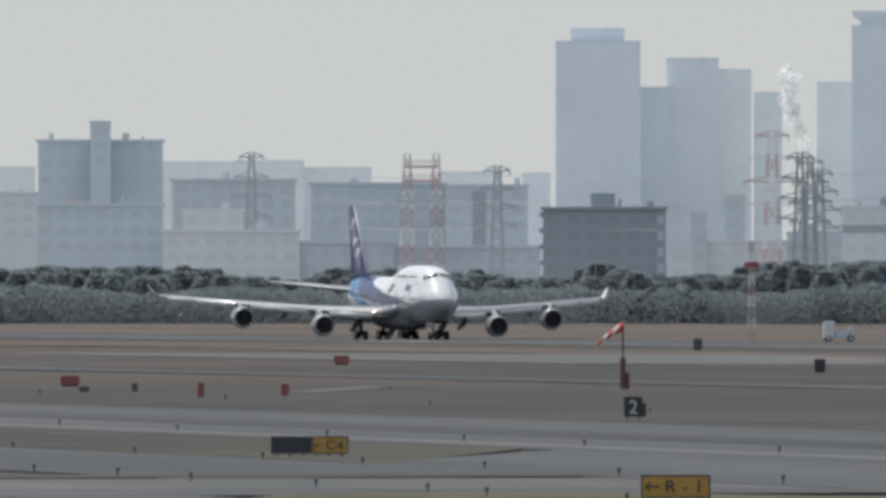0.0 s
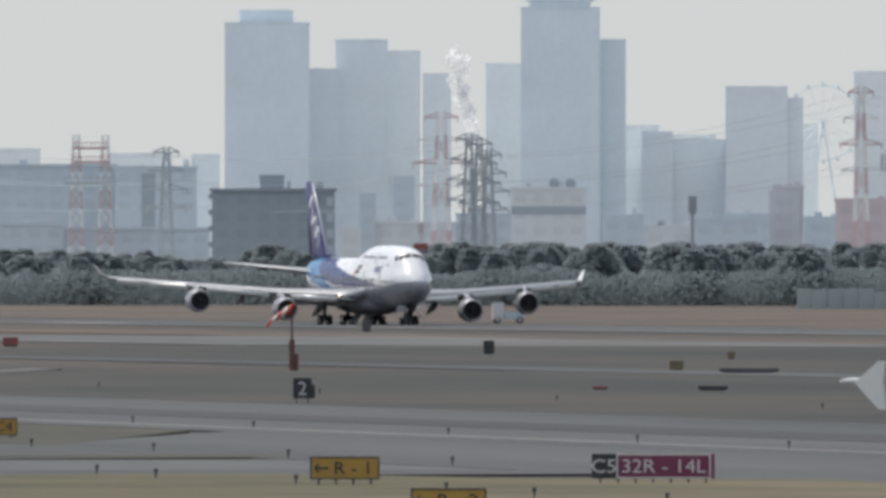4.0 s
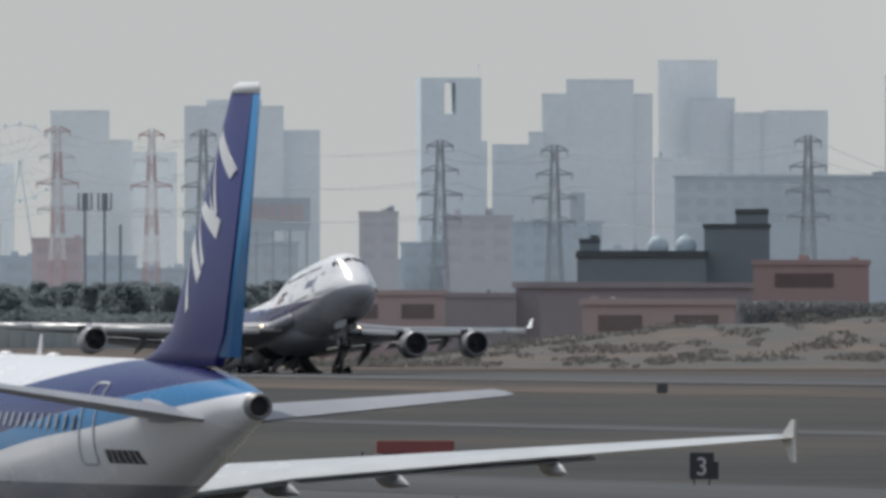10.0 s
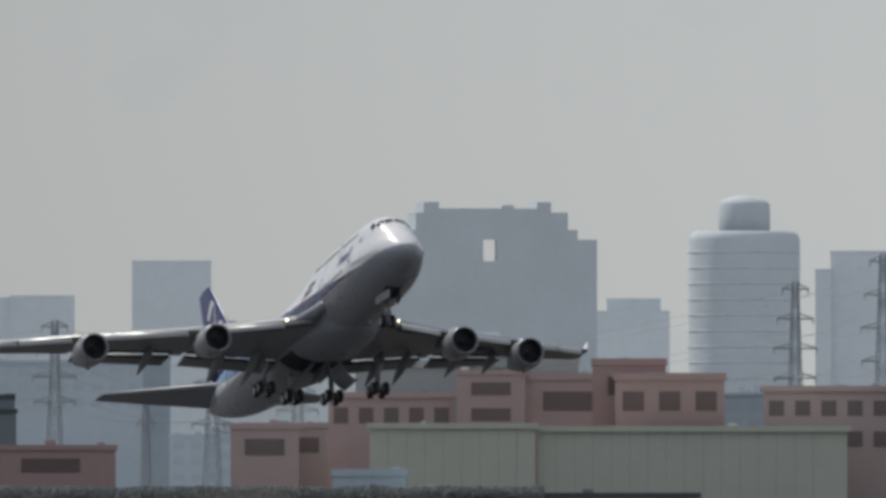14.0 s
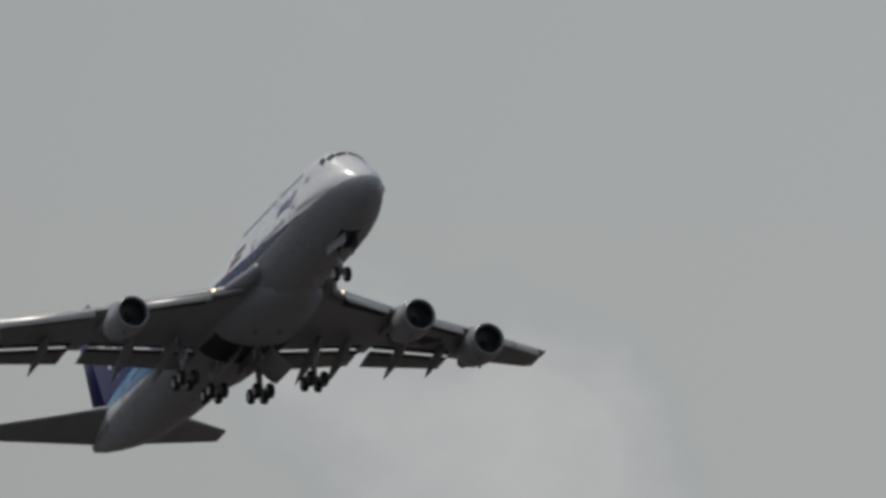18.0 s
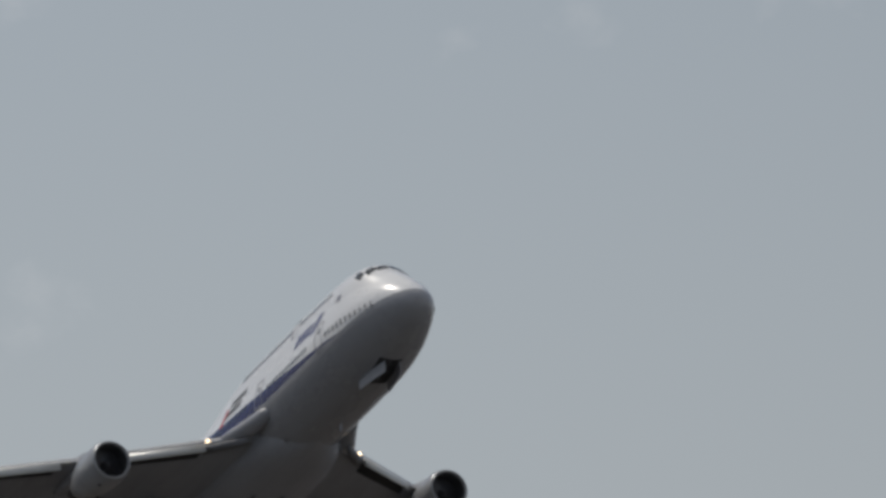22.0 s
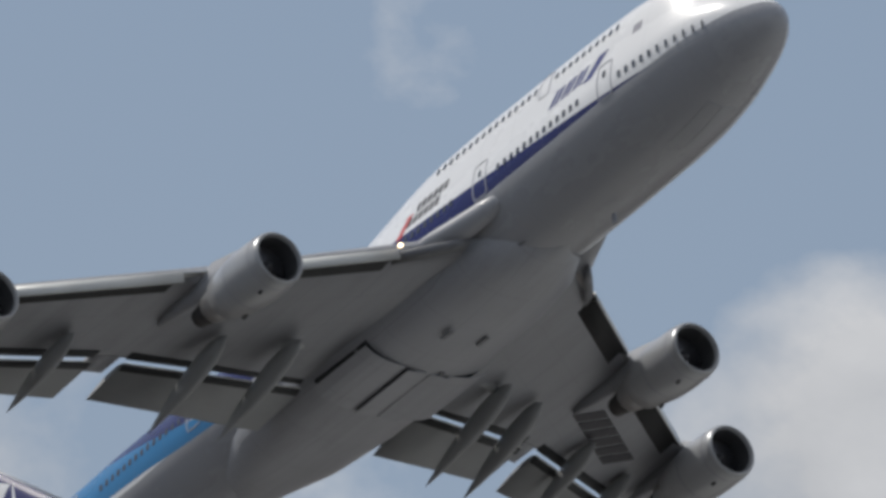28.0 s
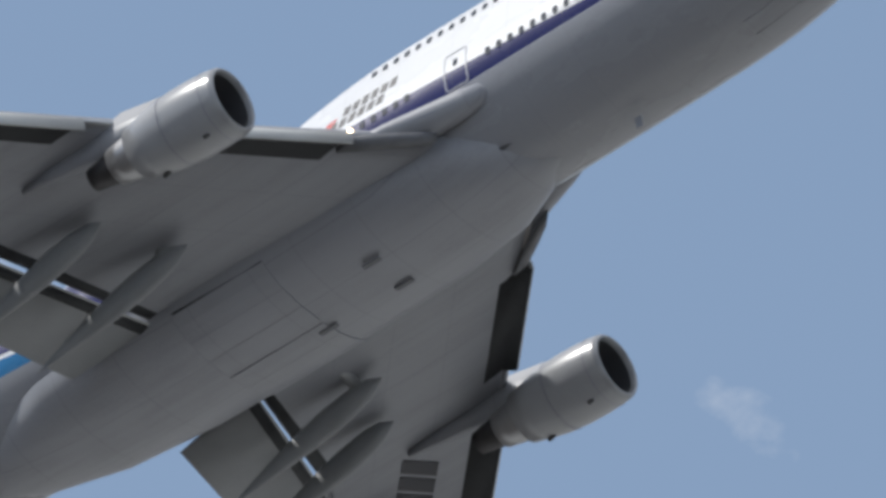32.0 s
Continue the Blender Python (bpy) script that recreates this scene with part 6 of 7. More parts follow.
def guidance_sign(x, y, w, label, panels, base=0.22, high=0.78):
    g = thing("taxiway_sign", pose(x, y, 0.03, 0, 0, -3), label, "sign", "airfield signs")
    x0 = -w / 2
    for share, mat, rim, txt, ink, arr in panels:
        pw = w * share
        board("panel", g, x0 + 0.005, x0 + pw - 0.005, base, base + high, M[mat], M[rim], mat.split("_")[1] + " sign panel")
        cx = x0 + pw / 2
        if arr:
            arrow(g, x0 + pw * 0.17, base + high * 0.5, pw * 0.2, M[ink])
            cx = x0 + pw * 0.62
        if txt:
            letters(txt, high * 0.78, M[ink], g, cx, base + high * 0.24, -0.105, wide=1.12)
        x0 += pw
    stand(g, [(-w / 2 + w * (i + 0.5) / max(3, round(w / 0.55))) for i in range(max(3, round(w / 0.55)))], base)
    return g


guidance_sign(25.8, 752.4, 3.2, "black and yellow taxiway sign on short legs", [(0.53, "sign_black", "marker_grey", "", "", False), (0.47, "sign_yellow", "sign_black", "C4", "sign_black", True)], 0.15, 0.72)
guidance_sign(32.05, 590.1, 2.25, "yellow direction sign reading R-1 in grass", [(1.0, "sign_yellow", "sign_black", "R - 1", "sign_black", True)], 0.2, 0.74)
guidance_sign(30.55, 509.2, 2.12, "yellow direction sign reading R-2 in grass", [(1.0, "sign_yellow", "sign_black", "R - 2", "sign_black", True)], 0.2, 0.68)
guidance_sign(42.3, 594.0, 4.0, "black and dark red runway sign on legs", [(0.2, "sign_black", "sign_black", "C5", "sign_white", False), (0.77, "sign_red", "sign_white", "32R - 14L", "sign_white", False), (0.03, "sign_red", "sign_red", "", "", False)], 0.18, 0.8)
for x, y, d in ((49.6, 954.0, "2"), (84.7, 716.9, "3")):
    g = thing("distance_marker", pose(x, y, 0.03, 0, 0, -4), "black distance marker with white numeral " + d, "sign", "distance markers")
    board("panel", g, -0.48, 0.48, 0.25, 1.3, M["sign_black"], M["sign_black"], "black panel")
    bm = bmesh.new()
    add_box(bm, 0.48, 0.66, -0.05, 0.25, 0.25, 0.95)
    part("back_panel", bm, M["sign_black"], g)
    letters(d, 1.0, M["sign_white"], g, 0, 0.42, -0.115)
    stand(g, [-0.3, 0.3], 0.25)


def crate(name, x, y, w, h, mat, label, category, d=0.6, lid=True):
    g = thing(name, pose(x, y, 0.0), label, category, "airfield markers")
    bm = bmesh.new()
    add_box(bm, -w / 2, w / 2, -d / 2, d / 2, 0.1, h)
    bmesh.ops.bevel(bm, geom=bm.edges[:], offset=min(w, h) * 0.06, segments=2, affect="EDGES")
    part("body", bm, M[mat], g)
    bm = bmesh.new()
    add_box(bm, -w * 0.42, w * 0.42, -d * 0.4, d * 0.4, -0.05, 0.1)
    part("foot", bm, M["marker_grey"], g)
    if lid:
        bm = bmesh.new()
        add_box(bm, -w * 0.46, w * 0.46, -d / 2 - 0.02, d / 2 + 0.02, h * 0.72, h * 0.78)
        part("band", bm, M["marker_grey"], g)
    return g


crate("marker_board", 27.7, 1306.7, 1.35, 0.72, "marker_red", "faded red marker board in brown grass", "marker")
crate("marker_board", 60.2, 1671.0, 1.4, 0.8, "marker_red", "faded red marker board in brown grass", "marker")
crate("marker_post", 33.2, 1171.6, 0.42, 0.95, "marker_red", "red marker post in brown grass", "marker")
crate("marker_post", 39.0, 1183.6, 0.5, 0.8, "marker_red", "red marker post in brown grass", "marker")
crate("marker_post", 30.4, 1228.8, 0.38, 0.6, "marker_grey", "grey marker post in brown grass", "marker")
crate("marker_post", 27.0, 1228.9, 0.7, 0.4, "marker_grey", "low grey marker in brown grass", "marker")
crate("cabinet", 93.5, 1503.2, 0.9, 1.15, "sign_black", "dark metal cabinet beside the taxiway", "cabinet")
crate("cabinet", 114.6, 2064.4, 1.0, 1.3, "marker_grey", "dark metal cabinet beside the runway", "cabinet")
crate("cabinet", 173.5, 1496.3, 0.9, 0.85, "marker_grey", "dark metal cabinet beside the runway", "cabinet")
crate("cabinet", 91.5, 1262.5, 1.0, 0.7, "marker_tan", "tan metal cabinet in the grass", "cabinet")
crate("cabinet", 107.2, 1420.5, 0.6, 0.6, "marker_tan", "small tan box in the grass", "cabinet")
crate("barrier", 93.9, 1228.0, 4.0, 0.35, "marker_grey", "long low dark barrier in the grass", "barrier", lid=False)
crate("barrier", 88.7, 867.0, 3.7, 0.72, "marker_red", "long faded red barrier in the grass", "barrier", lid=False)
crate("barrier", 78.2, 1050.0, 1.7, 0.3, "sign_black", "low dark barrier in the grass", "barrier", lid=False)
crate("barrier", 72.4, 1060.0, 0.9, 0.22, "marker_red", "low red barrier in the grass", "barrier", lid=False)

# edge lights along taxiways and the near runway
light = thing("edge_light", pose(0, 0, 0), "small dark edge light on a stake", "light", "edge lights")
bm = bmesh.new()
add_bar(bm, (0, 0, 0), (0, 0, 0.26), 0.045, 6)
part("stake", bm, M["marker_grey"], light)
bm = bmesh.new()
bmesh.ops.create_uvsphere(bm, u_segments=8, v_segments=6, radius=0.075, matrix=Matrix.Translation((0, 0, 0.28)) @ Matrix.Diagonal((1, 1, 1.25, 1)))
part("lens", bm, M["marker_grey"], light, "dark lens", smooth=True)
spots = [(q, s) for q, s0, ds, k in ((131, -950, 17.0, 34), (149.5, -980, 23.0, 16), (176.0, -1150, 31.0, 22), (227, -1400, 58.0, 14)) for s in [s0 + ds * i for i in range(k)]]
for i, (q, s) in enumerate(spots):
    m = Matrix.Translation(on_field(q + 0.4 * math.sin(i * 2.3), s + 3 * math.sin(i * 1.7), 0.04))
    if i == 0:
        light.matrix_basis = m
    else:
        copy_thing(light, m)

# windsock on its mast
g = thing("windsock", pose(65.6, 1275.7, 0), "orange and white windsock on a steel mast", "windsock")
bm = bmesh.new()
add_bar(bm, (0, 0, -0.05), (0, 0, 4.4), 0.11, 8)
add_bar(bm, (0, 0, -0.05), (0, 0, 2.1), 0.3, 8)
part("mast", bm, M["mast_rust"], g, "rusty red mast with a thick foot")
bm = bmesh.new()
add_bar(bm, (0.33, 0, -0.05), (0.33, 0, 1.1), 0.2, 6)
part("stub_post", bm, M["mast_rust"], g)
for i in range(5):
    rs = []
    for u in (i / 5, (i + 1) / 5):
        c = Vector((-0.05 - 1.75 * u, -0.15 * u, 4.25 - 0.75 * u - 0.45 * u * u))
        r = 0.42 - 0.24 * u
        rs.append([(c.x + r * 0.35 * math.sin(a), c.y + r * math.cos(a) * 0.9, c.z + r * math.sin(a)) for a in [2 * math.pi * k / 14 for k in range(14)]])
    link_mesh("sock_band", *loft(rs, caps=i in (0, 4)), M["sock_orange"] if i % 2 == 0 else M["sock_white"], g, "orange sock band" if i % 2 == 0 else "white sock band")


def lattice(parent, base, h, w0, w1, n, mats, bar=0.16, name="mast"):
    """A four-legged lattice in bays; each bay is a part."""
    for i in range(n):
        u0, u1 = i / n, (i + 1) / n
        a, b = w0 + (w1 - w0) * u0 ** 0.8, w0 + (w1 - w0) * u1 ** 0.8
        z0, z1 = h * u0, h * u1
        bm = bmesh.new()
        c0 = [(sx * a / 2, sy * a / 2, z0) for sx, sy in ((-1, -1), (1, -1), (1, 1), (-1, 1))]
        c1 = [(sx * b / 2, sy * b / 2, z1) for sx, sy in ((-1, -1), (1, -1), (1, 1), (-1, 1))]
        for k in range(4):
            j = (k + 1) % 4
            add_bar(bm, c0[k], c1[k], bar)
            add_bar(bm, c0[k], c1[j], bar * 0.6)
            add_bar(bm, c0[j], c1[k], bar * 0.6)
            add_bar(bm, c1[k], c1[j], bar * 0.6)
        o = part(name, bm, mats[i % len(mats)], parent)


def pylon(x, y, h, kind):
    lab = {"n": "grey steel lattice power pylon", "r": "red and white lattice power pylon", "t": "tall red and white lattice power pylon", "s": "slim grey lattice mast"}[kind]
    g = thing("power_pylon", pose(x, y, 0, 0, 0, 8), lab, "pylon", "power pylons")
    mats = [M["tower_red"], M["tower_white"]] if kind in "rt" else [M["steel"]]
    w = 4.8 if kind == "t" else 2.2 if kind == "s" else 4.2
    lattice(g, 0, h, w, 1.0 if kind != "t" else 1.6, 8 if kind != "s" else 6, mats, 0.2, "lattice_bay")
    for k, (u, a) in enumerate(((0.97, 2.2), (0.85, 3.1), (0.73, 3.7), (0.61, 3.3)) if kind != "s" else ((0.95, 1.2), (0.8, 1.2))):
        z = h * u
        ww = w + (1.0 - w) * u ** 0.8
        if kind == "t":
            a *= 1.45
        for s in (1, -1):
            bm = bmesh.new()
            add_bar(bm, (s * ww / 2, -ww / 2, z), (s * (ww / 2 + a), 0, z + 0.1), 0.34)
            add_bar(bm, (s * ww / 2, ww / 2, z), (s * (ww / 2 + a), 0, z + 0.1), 0.34)
            add_bar(bm, (s * ww / 2, 0, z + 1.1), (s * (ww / 2 + a), 0, z + 0.1), 0.26)
            add_bar(bm, (s * (ww / 2 + a * 0.95), 0, z + 0.1), (s * (ww / 2 + a * 0.95), 0, z - 1.0), 0.2)
            part("cross_arm", bm, mats[k % len(mats)], g)
    return g


for x, y, h, kind in PYLONS:
    pylon(x, y, h, kind)

# wires between neighbouring pylons
line = [p for p in sorted(PYLONS) if p[3] in "nr" and p[2] > 15]
wires = thing("power_lines", pose(0, 0, 0), "thin sagging power lines between pylons", "wire")
for a, b in zip(line, line[1:]):
    for u in (0.95, 0.79, 0.63):
        for sx in (-4.0, 4.0):
            p = [Vector((a[0] + sx + (b[0] - a[0]) * k / 8, a[1] + (b[1] - a[1]) * k / 8, (a[2] + (b[2] - a[2]) * k / 8) * u - 4 * 2.2 * (k / 8) * (1 - k / 8))) for k in range(9)]
            rings = [[tuple(q + Vector((0, 0.04 * math.cos(w), 0.04 * math.sin(w)))) for w in (0, 2.1, 4.2)] for q in p]
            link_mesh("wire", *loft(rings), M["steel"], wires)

# twin red and white radio towers joined by platforms
g = thing("radio_tower", pose(157.4, 3896.8, 0), "red and white twin lattice radio tower", "tower")
for dx in (-3.0, 3.2):
    sub = new("lattice_mast")
    sub.parent = g
    sub.matrix_basis = pose(dx, 0, 0)
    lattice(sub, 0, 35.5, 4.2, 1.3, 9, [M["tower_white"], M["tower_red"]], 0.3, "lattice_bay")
for z, w, m in ((25.0, 11.0, "steel"), (29.5, 7.5, "tower_red"), (32.5, 7.0, "tower_red")):
    bm = bmesh.new()
    add_box(bm, -w / 2, w / 2, -1.5, 1.5, z, z + 0.5)
    for i in range(9):
        add_bar(bm, (-w / 2 + w * i / 8, -1.5, z + 0.5), (-w / 2 + w * i / 8, -1.5, z + 1.5), 0.15)
    add_bar(bm, (-w / 2, -1.5, z + 1.5), (w / 2, -1.5, z + 1.5), 0.15)
    part("platform", bm, M[m], g)

# red beacon mast by the runway's end
g = thing("beacon_mast", pose(144.3, 2468.0, 0), "thin red lattice beacon mast", "mast")
lattice(g, 0, 13.2, 1.0, 0.5, 9, [M["tower_red"], M["tower_white"]], 0.12, "lattice_bay")
bm = bmesh.new()
add_box(bm, -0.9, 0.9, -0.4, 0.4, 9.8, 10.5)
part("beacon_box", bm, M["marker_red"], g, "red beacon box")

# advertising board on legs in the town
g = thing("billboard", pose(357.5, 3783.0, 0), "large pale billboard on tall legs", "billboard")
bm = bmesh.new()
add_box(bm, -7.7, 7.7, 0, 0.8, 23.1, 30.0)
part("board", bm, M["wall_m"], g)
for i in range(7):
    bm = bmesh.new()
    add_box(bm, -6.6 + i * 1.9, -5.3 + i * 1.9, -0.15, 0.0, 25.2, 28.6)
    part("board_mark", bm, M["wall_r"], g, "dull red block")
for i in range(5):
    bm = bmesh.new()
    add_bar(bm, (-7 + i * 3.5, 0.5, 0), (-7 + i * 3.5, 0.5, 23.1), 0.35)
    part("leg", bm, M["steel"], g)

# town antennas and thin masts
for x, y, h, w in ((310.2, 3687, 30.3, 2.6), (315.8, 3706, 30.4, 2.6), (263.4, 3590, 21.4, 1.2), (318.5, 3700, 24.0, 0.6), (340.0, 3690, 21.0, 0.5)):
    g = thing("antenna_mast", pose(x, y, 0), "slim grey antenna mast with panels", "mast", "antenna masts")
    bm = bmesh.new()
    add_bar(bm, (0, 0, 0), (0, 0, h), 0.45, 8)
    part("pole", bm, M["steel"], g)
    if w > 1:
        for k in range(4):
            bm = bmesh.new()
            add_box(bm, -w / 2 + k * w / 3 - 0.22, -w / 2 + k * w / 3 + 0.22, -0.5, -0.1, h - 3.2, h)
            part("antenna_panel", bm, M["steel"], g)
        bm = bmesh.new()
        add_box(bm, -w / 2, w / 2, -0.2, 0.2, h - 3.5, h - 3.2)
        part("antenna_frame", bm, M["steel"], g)

# red signs of the store
for x in (86.0, 90.0):
    g = thing("store_sign", pose(x, 3990.0, 0), "red and white store sign on posts", "sign", "store signs")
    bm = bmesh.new()
    add_box(bm, -1.7, 1.7, 0, 0.5, 19.5, 26.2)
    part("sign_board", bm, M["wall_r"], g)
    bm = bmesh.new()
    add_box(bm, -0.9, 0.9, -0.1, 0, 21.5, 24.5)
    part("sign_mark", bm, M["wall_w"], g)
    bm = bmesh.new()
    add_bar(bm, (0, 0.25, 0), (0, 0.25, 19.5), 0.5)
    part("post", bm, M["steel"], g)

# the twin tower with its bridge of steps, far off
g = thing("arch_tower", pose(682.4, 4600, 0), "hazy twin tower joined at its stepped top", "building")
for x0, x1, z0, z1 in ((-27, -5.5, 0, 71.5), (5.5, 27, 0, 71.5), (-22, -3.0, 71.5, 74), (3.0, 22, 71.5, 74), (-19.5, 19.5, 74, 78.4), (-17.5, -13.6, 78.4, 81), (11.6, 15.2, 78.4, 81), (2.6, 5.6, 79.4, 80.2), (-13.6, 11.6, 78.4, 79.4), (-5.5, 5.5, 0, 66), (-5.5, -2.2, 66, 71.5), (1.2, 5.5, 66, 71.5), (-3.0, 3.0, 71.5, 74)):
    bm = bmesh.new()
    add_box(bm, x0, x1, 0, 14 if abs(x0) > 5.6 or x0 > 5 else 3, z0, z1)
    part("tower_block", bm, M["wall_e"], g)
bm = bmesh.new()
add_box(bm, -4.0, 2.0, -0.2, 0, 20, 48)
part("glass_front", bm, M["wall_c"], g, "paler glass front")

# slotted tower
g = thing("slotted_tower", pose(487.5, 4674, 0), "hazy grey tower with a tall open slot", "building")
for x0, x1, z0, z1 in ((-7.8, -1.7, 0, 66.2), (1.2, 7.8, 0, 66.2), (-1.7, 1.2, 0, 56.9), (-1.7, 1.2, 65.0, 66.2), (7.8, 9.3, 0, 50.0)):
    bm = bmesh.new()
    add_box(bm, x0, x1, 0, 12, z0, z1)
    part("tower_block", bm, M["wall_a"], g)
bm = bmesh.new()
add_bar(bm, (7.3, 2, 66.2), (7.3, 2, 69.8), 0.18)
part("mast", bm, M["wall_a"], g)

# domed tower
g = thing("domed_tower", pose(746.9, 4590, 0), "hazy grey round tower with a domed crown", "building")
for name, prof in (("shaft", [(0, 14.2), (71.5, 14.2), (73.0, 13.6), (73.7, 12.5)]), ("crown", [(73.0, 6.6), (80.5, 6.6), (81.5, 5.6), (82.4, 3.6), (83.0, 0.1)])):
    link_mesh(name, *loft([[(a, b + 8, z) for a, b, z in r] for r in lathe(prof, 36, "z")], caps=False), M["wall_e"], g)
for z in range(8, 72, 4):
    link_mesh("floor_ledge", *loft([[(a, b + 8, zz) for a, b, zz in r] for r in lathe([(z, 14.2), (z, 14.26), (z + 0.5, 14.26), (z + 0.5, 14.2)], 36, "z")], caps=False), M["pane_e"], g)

# great wheel
g = thing("ferris_wheel", pose(381.0, 4729.7, 44.9), "pale far-off ferris wheel in the haze", "ferris wheel")
link_mesh("wheel_rim", *loft([[(9.5 * math.cos(a) * k, d, 9.5 * math.sin(a) * k) for k, d in ((1, -0.15), (1.03, -0.15), (1.03, 0.15), (1, 0.15))] for a in [2 * math.pi * i / 48 for i in range(49)]], caps=False), M["wall_b"], g)
for i in range(16):
    a = 2 * math.pi * i / 16
    bm = bmesh.new()
    add_bar(bm, (0, 0, 0), (9.6 * math.cos(a), 0, 9.6 * math.sin(a)), 0.1, 3)
    part("spoke", bm, M["wall_b"], g)
    bm = bmesh.new()
    add_box(bm, 10.1 * math.cos(a) - 0.4, 10.1 * math.cos(a) + 0.4, -0.4, 0.4, 10.1 * math.sin(a) - 0.5, 10.1 * math.sin(a) + 0.5)
    part("cabin", bm, M["wall_b"], g)
bm = bmesh.new()
for s in (1, -1):
    add_bar(bm, (0, 0, 0), (s * 7, 2, -44.9), 0.5)
part("wheel_stand", bm, M["wall_b"], g)

# steam over the works, in thin rigid billows that let the distance through
steam_n = Nodes("steam", 0.95, 0.0, 0.1)
steam_f = steam_n.ramp(steam_n.noise(0.55, 5, 0.6), (0.42, 0.0), (0.62, 0.75))
M["steam"] = steam_n.done((0.97, 0.97, 0.97))
steam_n.put(steam_n.bsdf.inputs["Alpha"], steam_f)
steam_thin = steam_n.node("ShaderNodeBsdfTranslucent")
steam_thin.inputs["Color"].default_value = (0.97, 0.97, 0.97, 1)
steam_clear = steam_n.node("ShaderNodeBsdfTransparent")
steam_lit, steam_all = steam_n.node("ShaderNodeMixShader"), steam_n.node("ShaderNodeMixShader")
steam_n.put(steam_lit.inputs[0], steam_f)
steam_n.t.links.new(steam_clear.outputs[0], steam_lit.inputs[1])
steam_n.t.links.new(steam_thin.outputs[0], steam_lit.inputs[2])
steam_all.inputs[0].default_value = 0.5
steam_n.t.links.new(steam_n.bsdf.outputs[0], steam_all.inputs[1])
steam_n.t.links.new(steam_lit.outputs[0], steam_all.inputs[2])
steam_n.t.links.new(steam_all.outputs[0], steam_n.t.nodes["Material Output"].inputs[0])
g = thing("steam_plume", pose(267.0, 4392, 0), "white steam plume rising over a works chimney", "steam")
rnd = random.Random(4)
for i in range(30):
    u = i / 29
    bm = bmesh.new()
    r = 0.8 + 1.1 * u + rnd.uniform(-0.2, 0.3)
    bmesh.ops.create_icosphere(bm, subdivisions=3, radius=r)
    for v in bm.verts:
        v.co *= 1 + 0.8 * noise.noise(v.co * 0.7 + Vector((i, 0, 0)))
    o = part("billow", bm, M["steam"], g, smooth=True)
    o.matrix_basis = pose(2.4 - 3.4 * u + 1.2 * math.sin(5.5 * u) + rnd.uniform(-1.0, 1.0) * (0.3 + 1.0 * u), rnd.uniform(-2, 2), 31 + 27 * u)
bm = bmesh.new()
add_bar(bm, (2.4, 0, 0), (2.4, 0, 31), 1.6, 12)
part("stack", bm, M["wall_m"], g, "grey works chimney")

# roof tanks of the works, white lamp domes, roof vents
for x in (311.6, 315.7):
    g = thing("roof_tank", pose(x, 2692.0, 15.1), "round pale water tank on a roof", "tank", "roof tanks")
    link_mesh("shell", *loft(lathe([(0, 1.2), (0.6, 1.55), (1.6, 1.55), (2.4, 1.0), (2.8, 0.2), (3.3, 0.05)], 20, "z"), caps=False), M["wall_g"], g)
    for k in range(4):
        bm = bmesh.new()
        a = math.pi / 4 + k * math.pi / 2
        add_bar(bm, (1.1 * math.cos(a), 1.1 * math.sin(a), -0.6), (1.1 * math.cos(a), 1.1 * math.sin(a), 0.3), 0.18)
        part("leg", bm, M["wall_x"], g)

# service truck and light mast beside the runway
g = thing("service_truck", pose(149.6, 2365, 0.0), "white service truck with a grey platform", "truck")
bm = bmesh.new()
add_box(bm, -2.0, -0.6, -1, 1, 0.5, 2.7)
bmesh.ops.bevel(bm, geom=bm.edges[:], offset=0.1, segments=2, affect="EDGES")
part("box", bm, M["wall_w"], g)
bm = bmesh.new()
add_box(bm, -0.5, 1.2, -0.9, 0.9, 0.5, 1.5)
part("platform", bm, M["wall_g"], g)
bm = bmesh.new()
add_box(bm, 1.25, 2.0, -0.95, 0.95, 0.5, 1.9)
bmesh.ops.bevel(bm, geom=bm.edges[:], offset=0.12, segments=2, affect="EDGES")
part("cab", bm, M["wall_g"], g)
for x in (-1.4, 1.5):
    for y in (-0.85, 0.85):
        wheel(g, "tyre", x, y, 0.45, 0.45, 0.3, M["tyre"], M["rim"])
for x, y, h in ((300.0, 3180, 14.0), (308.0, 3190, 6.0), (297.5, 3195, 6.5), (352.0, 2280, 4.0), (420.0, 2300, 9.0)):
    g = thing("lamp_post", pose(x, y, 0), "slim pale lamp post", "lamp", "lamp posts")
    bm = bmesh.new()
    add_bar(bm, (0, 0, 0), (0, 0, h), 0.16, 6)
    part("pole", bm, M["tower_white"], g)
    bm = bmesh.new()
    add_box(bm, -0.5, 0.5, -0.2, 0.2, h, h + 0.3)
    part("lamp_head", bm, M["tower_white"], g)
# pale perimeter wall before the trees
for i in range(14):
    g = thing("wall_panel", pose(253.0 + i * 2.6, 3198 - i * 1.5, 0), "pale concrete perimeter wall panel", "wall", "perimeter wall")
    bm = bmesh.new()
    add_box(bm, 0, 2.56, 0, 0.3, 0, 3.6 if i < 5 else 3.0)
    part("slab", bm, M["wall_o"], g)
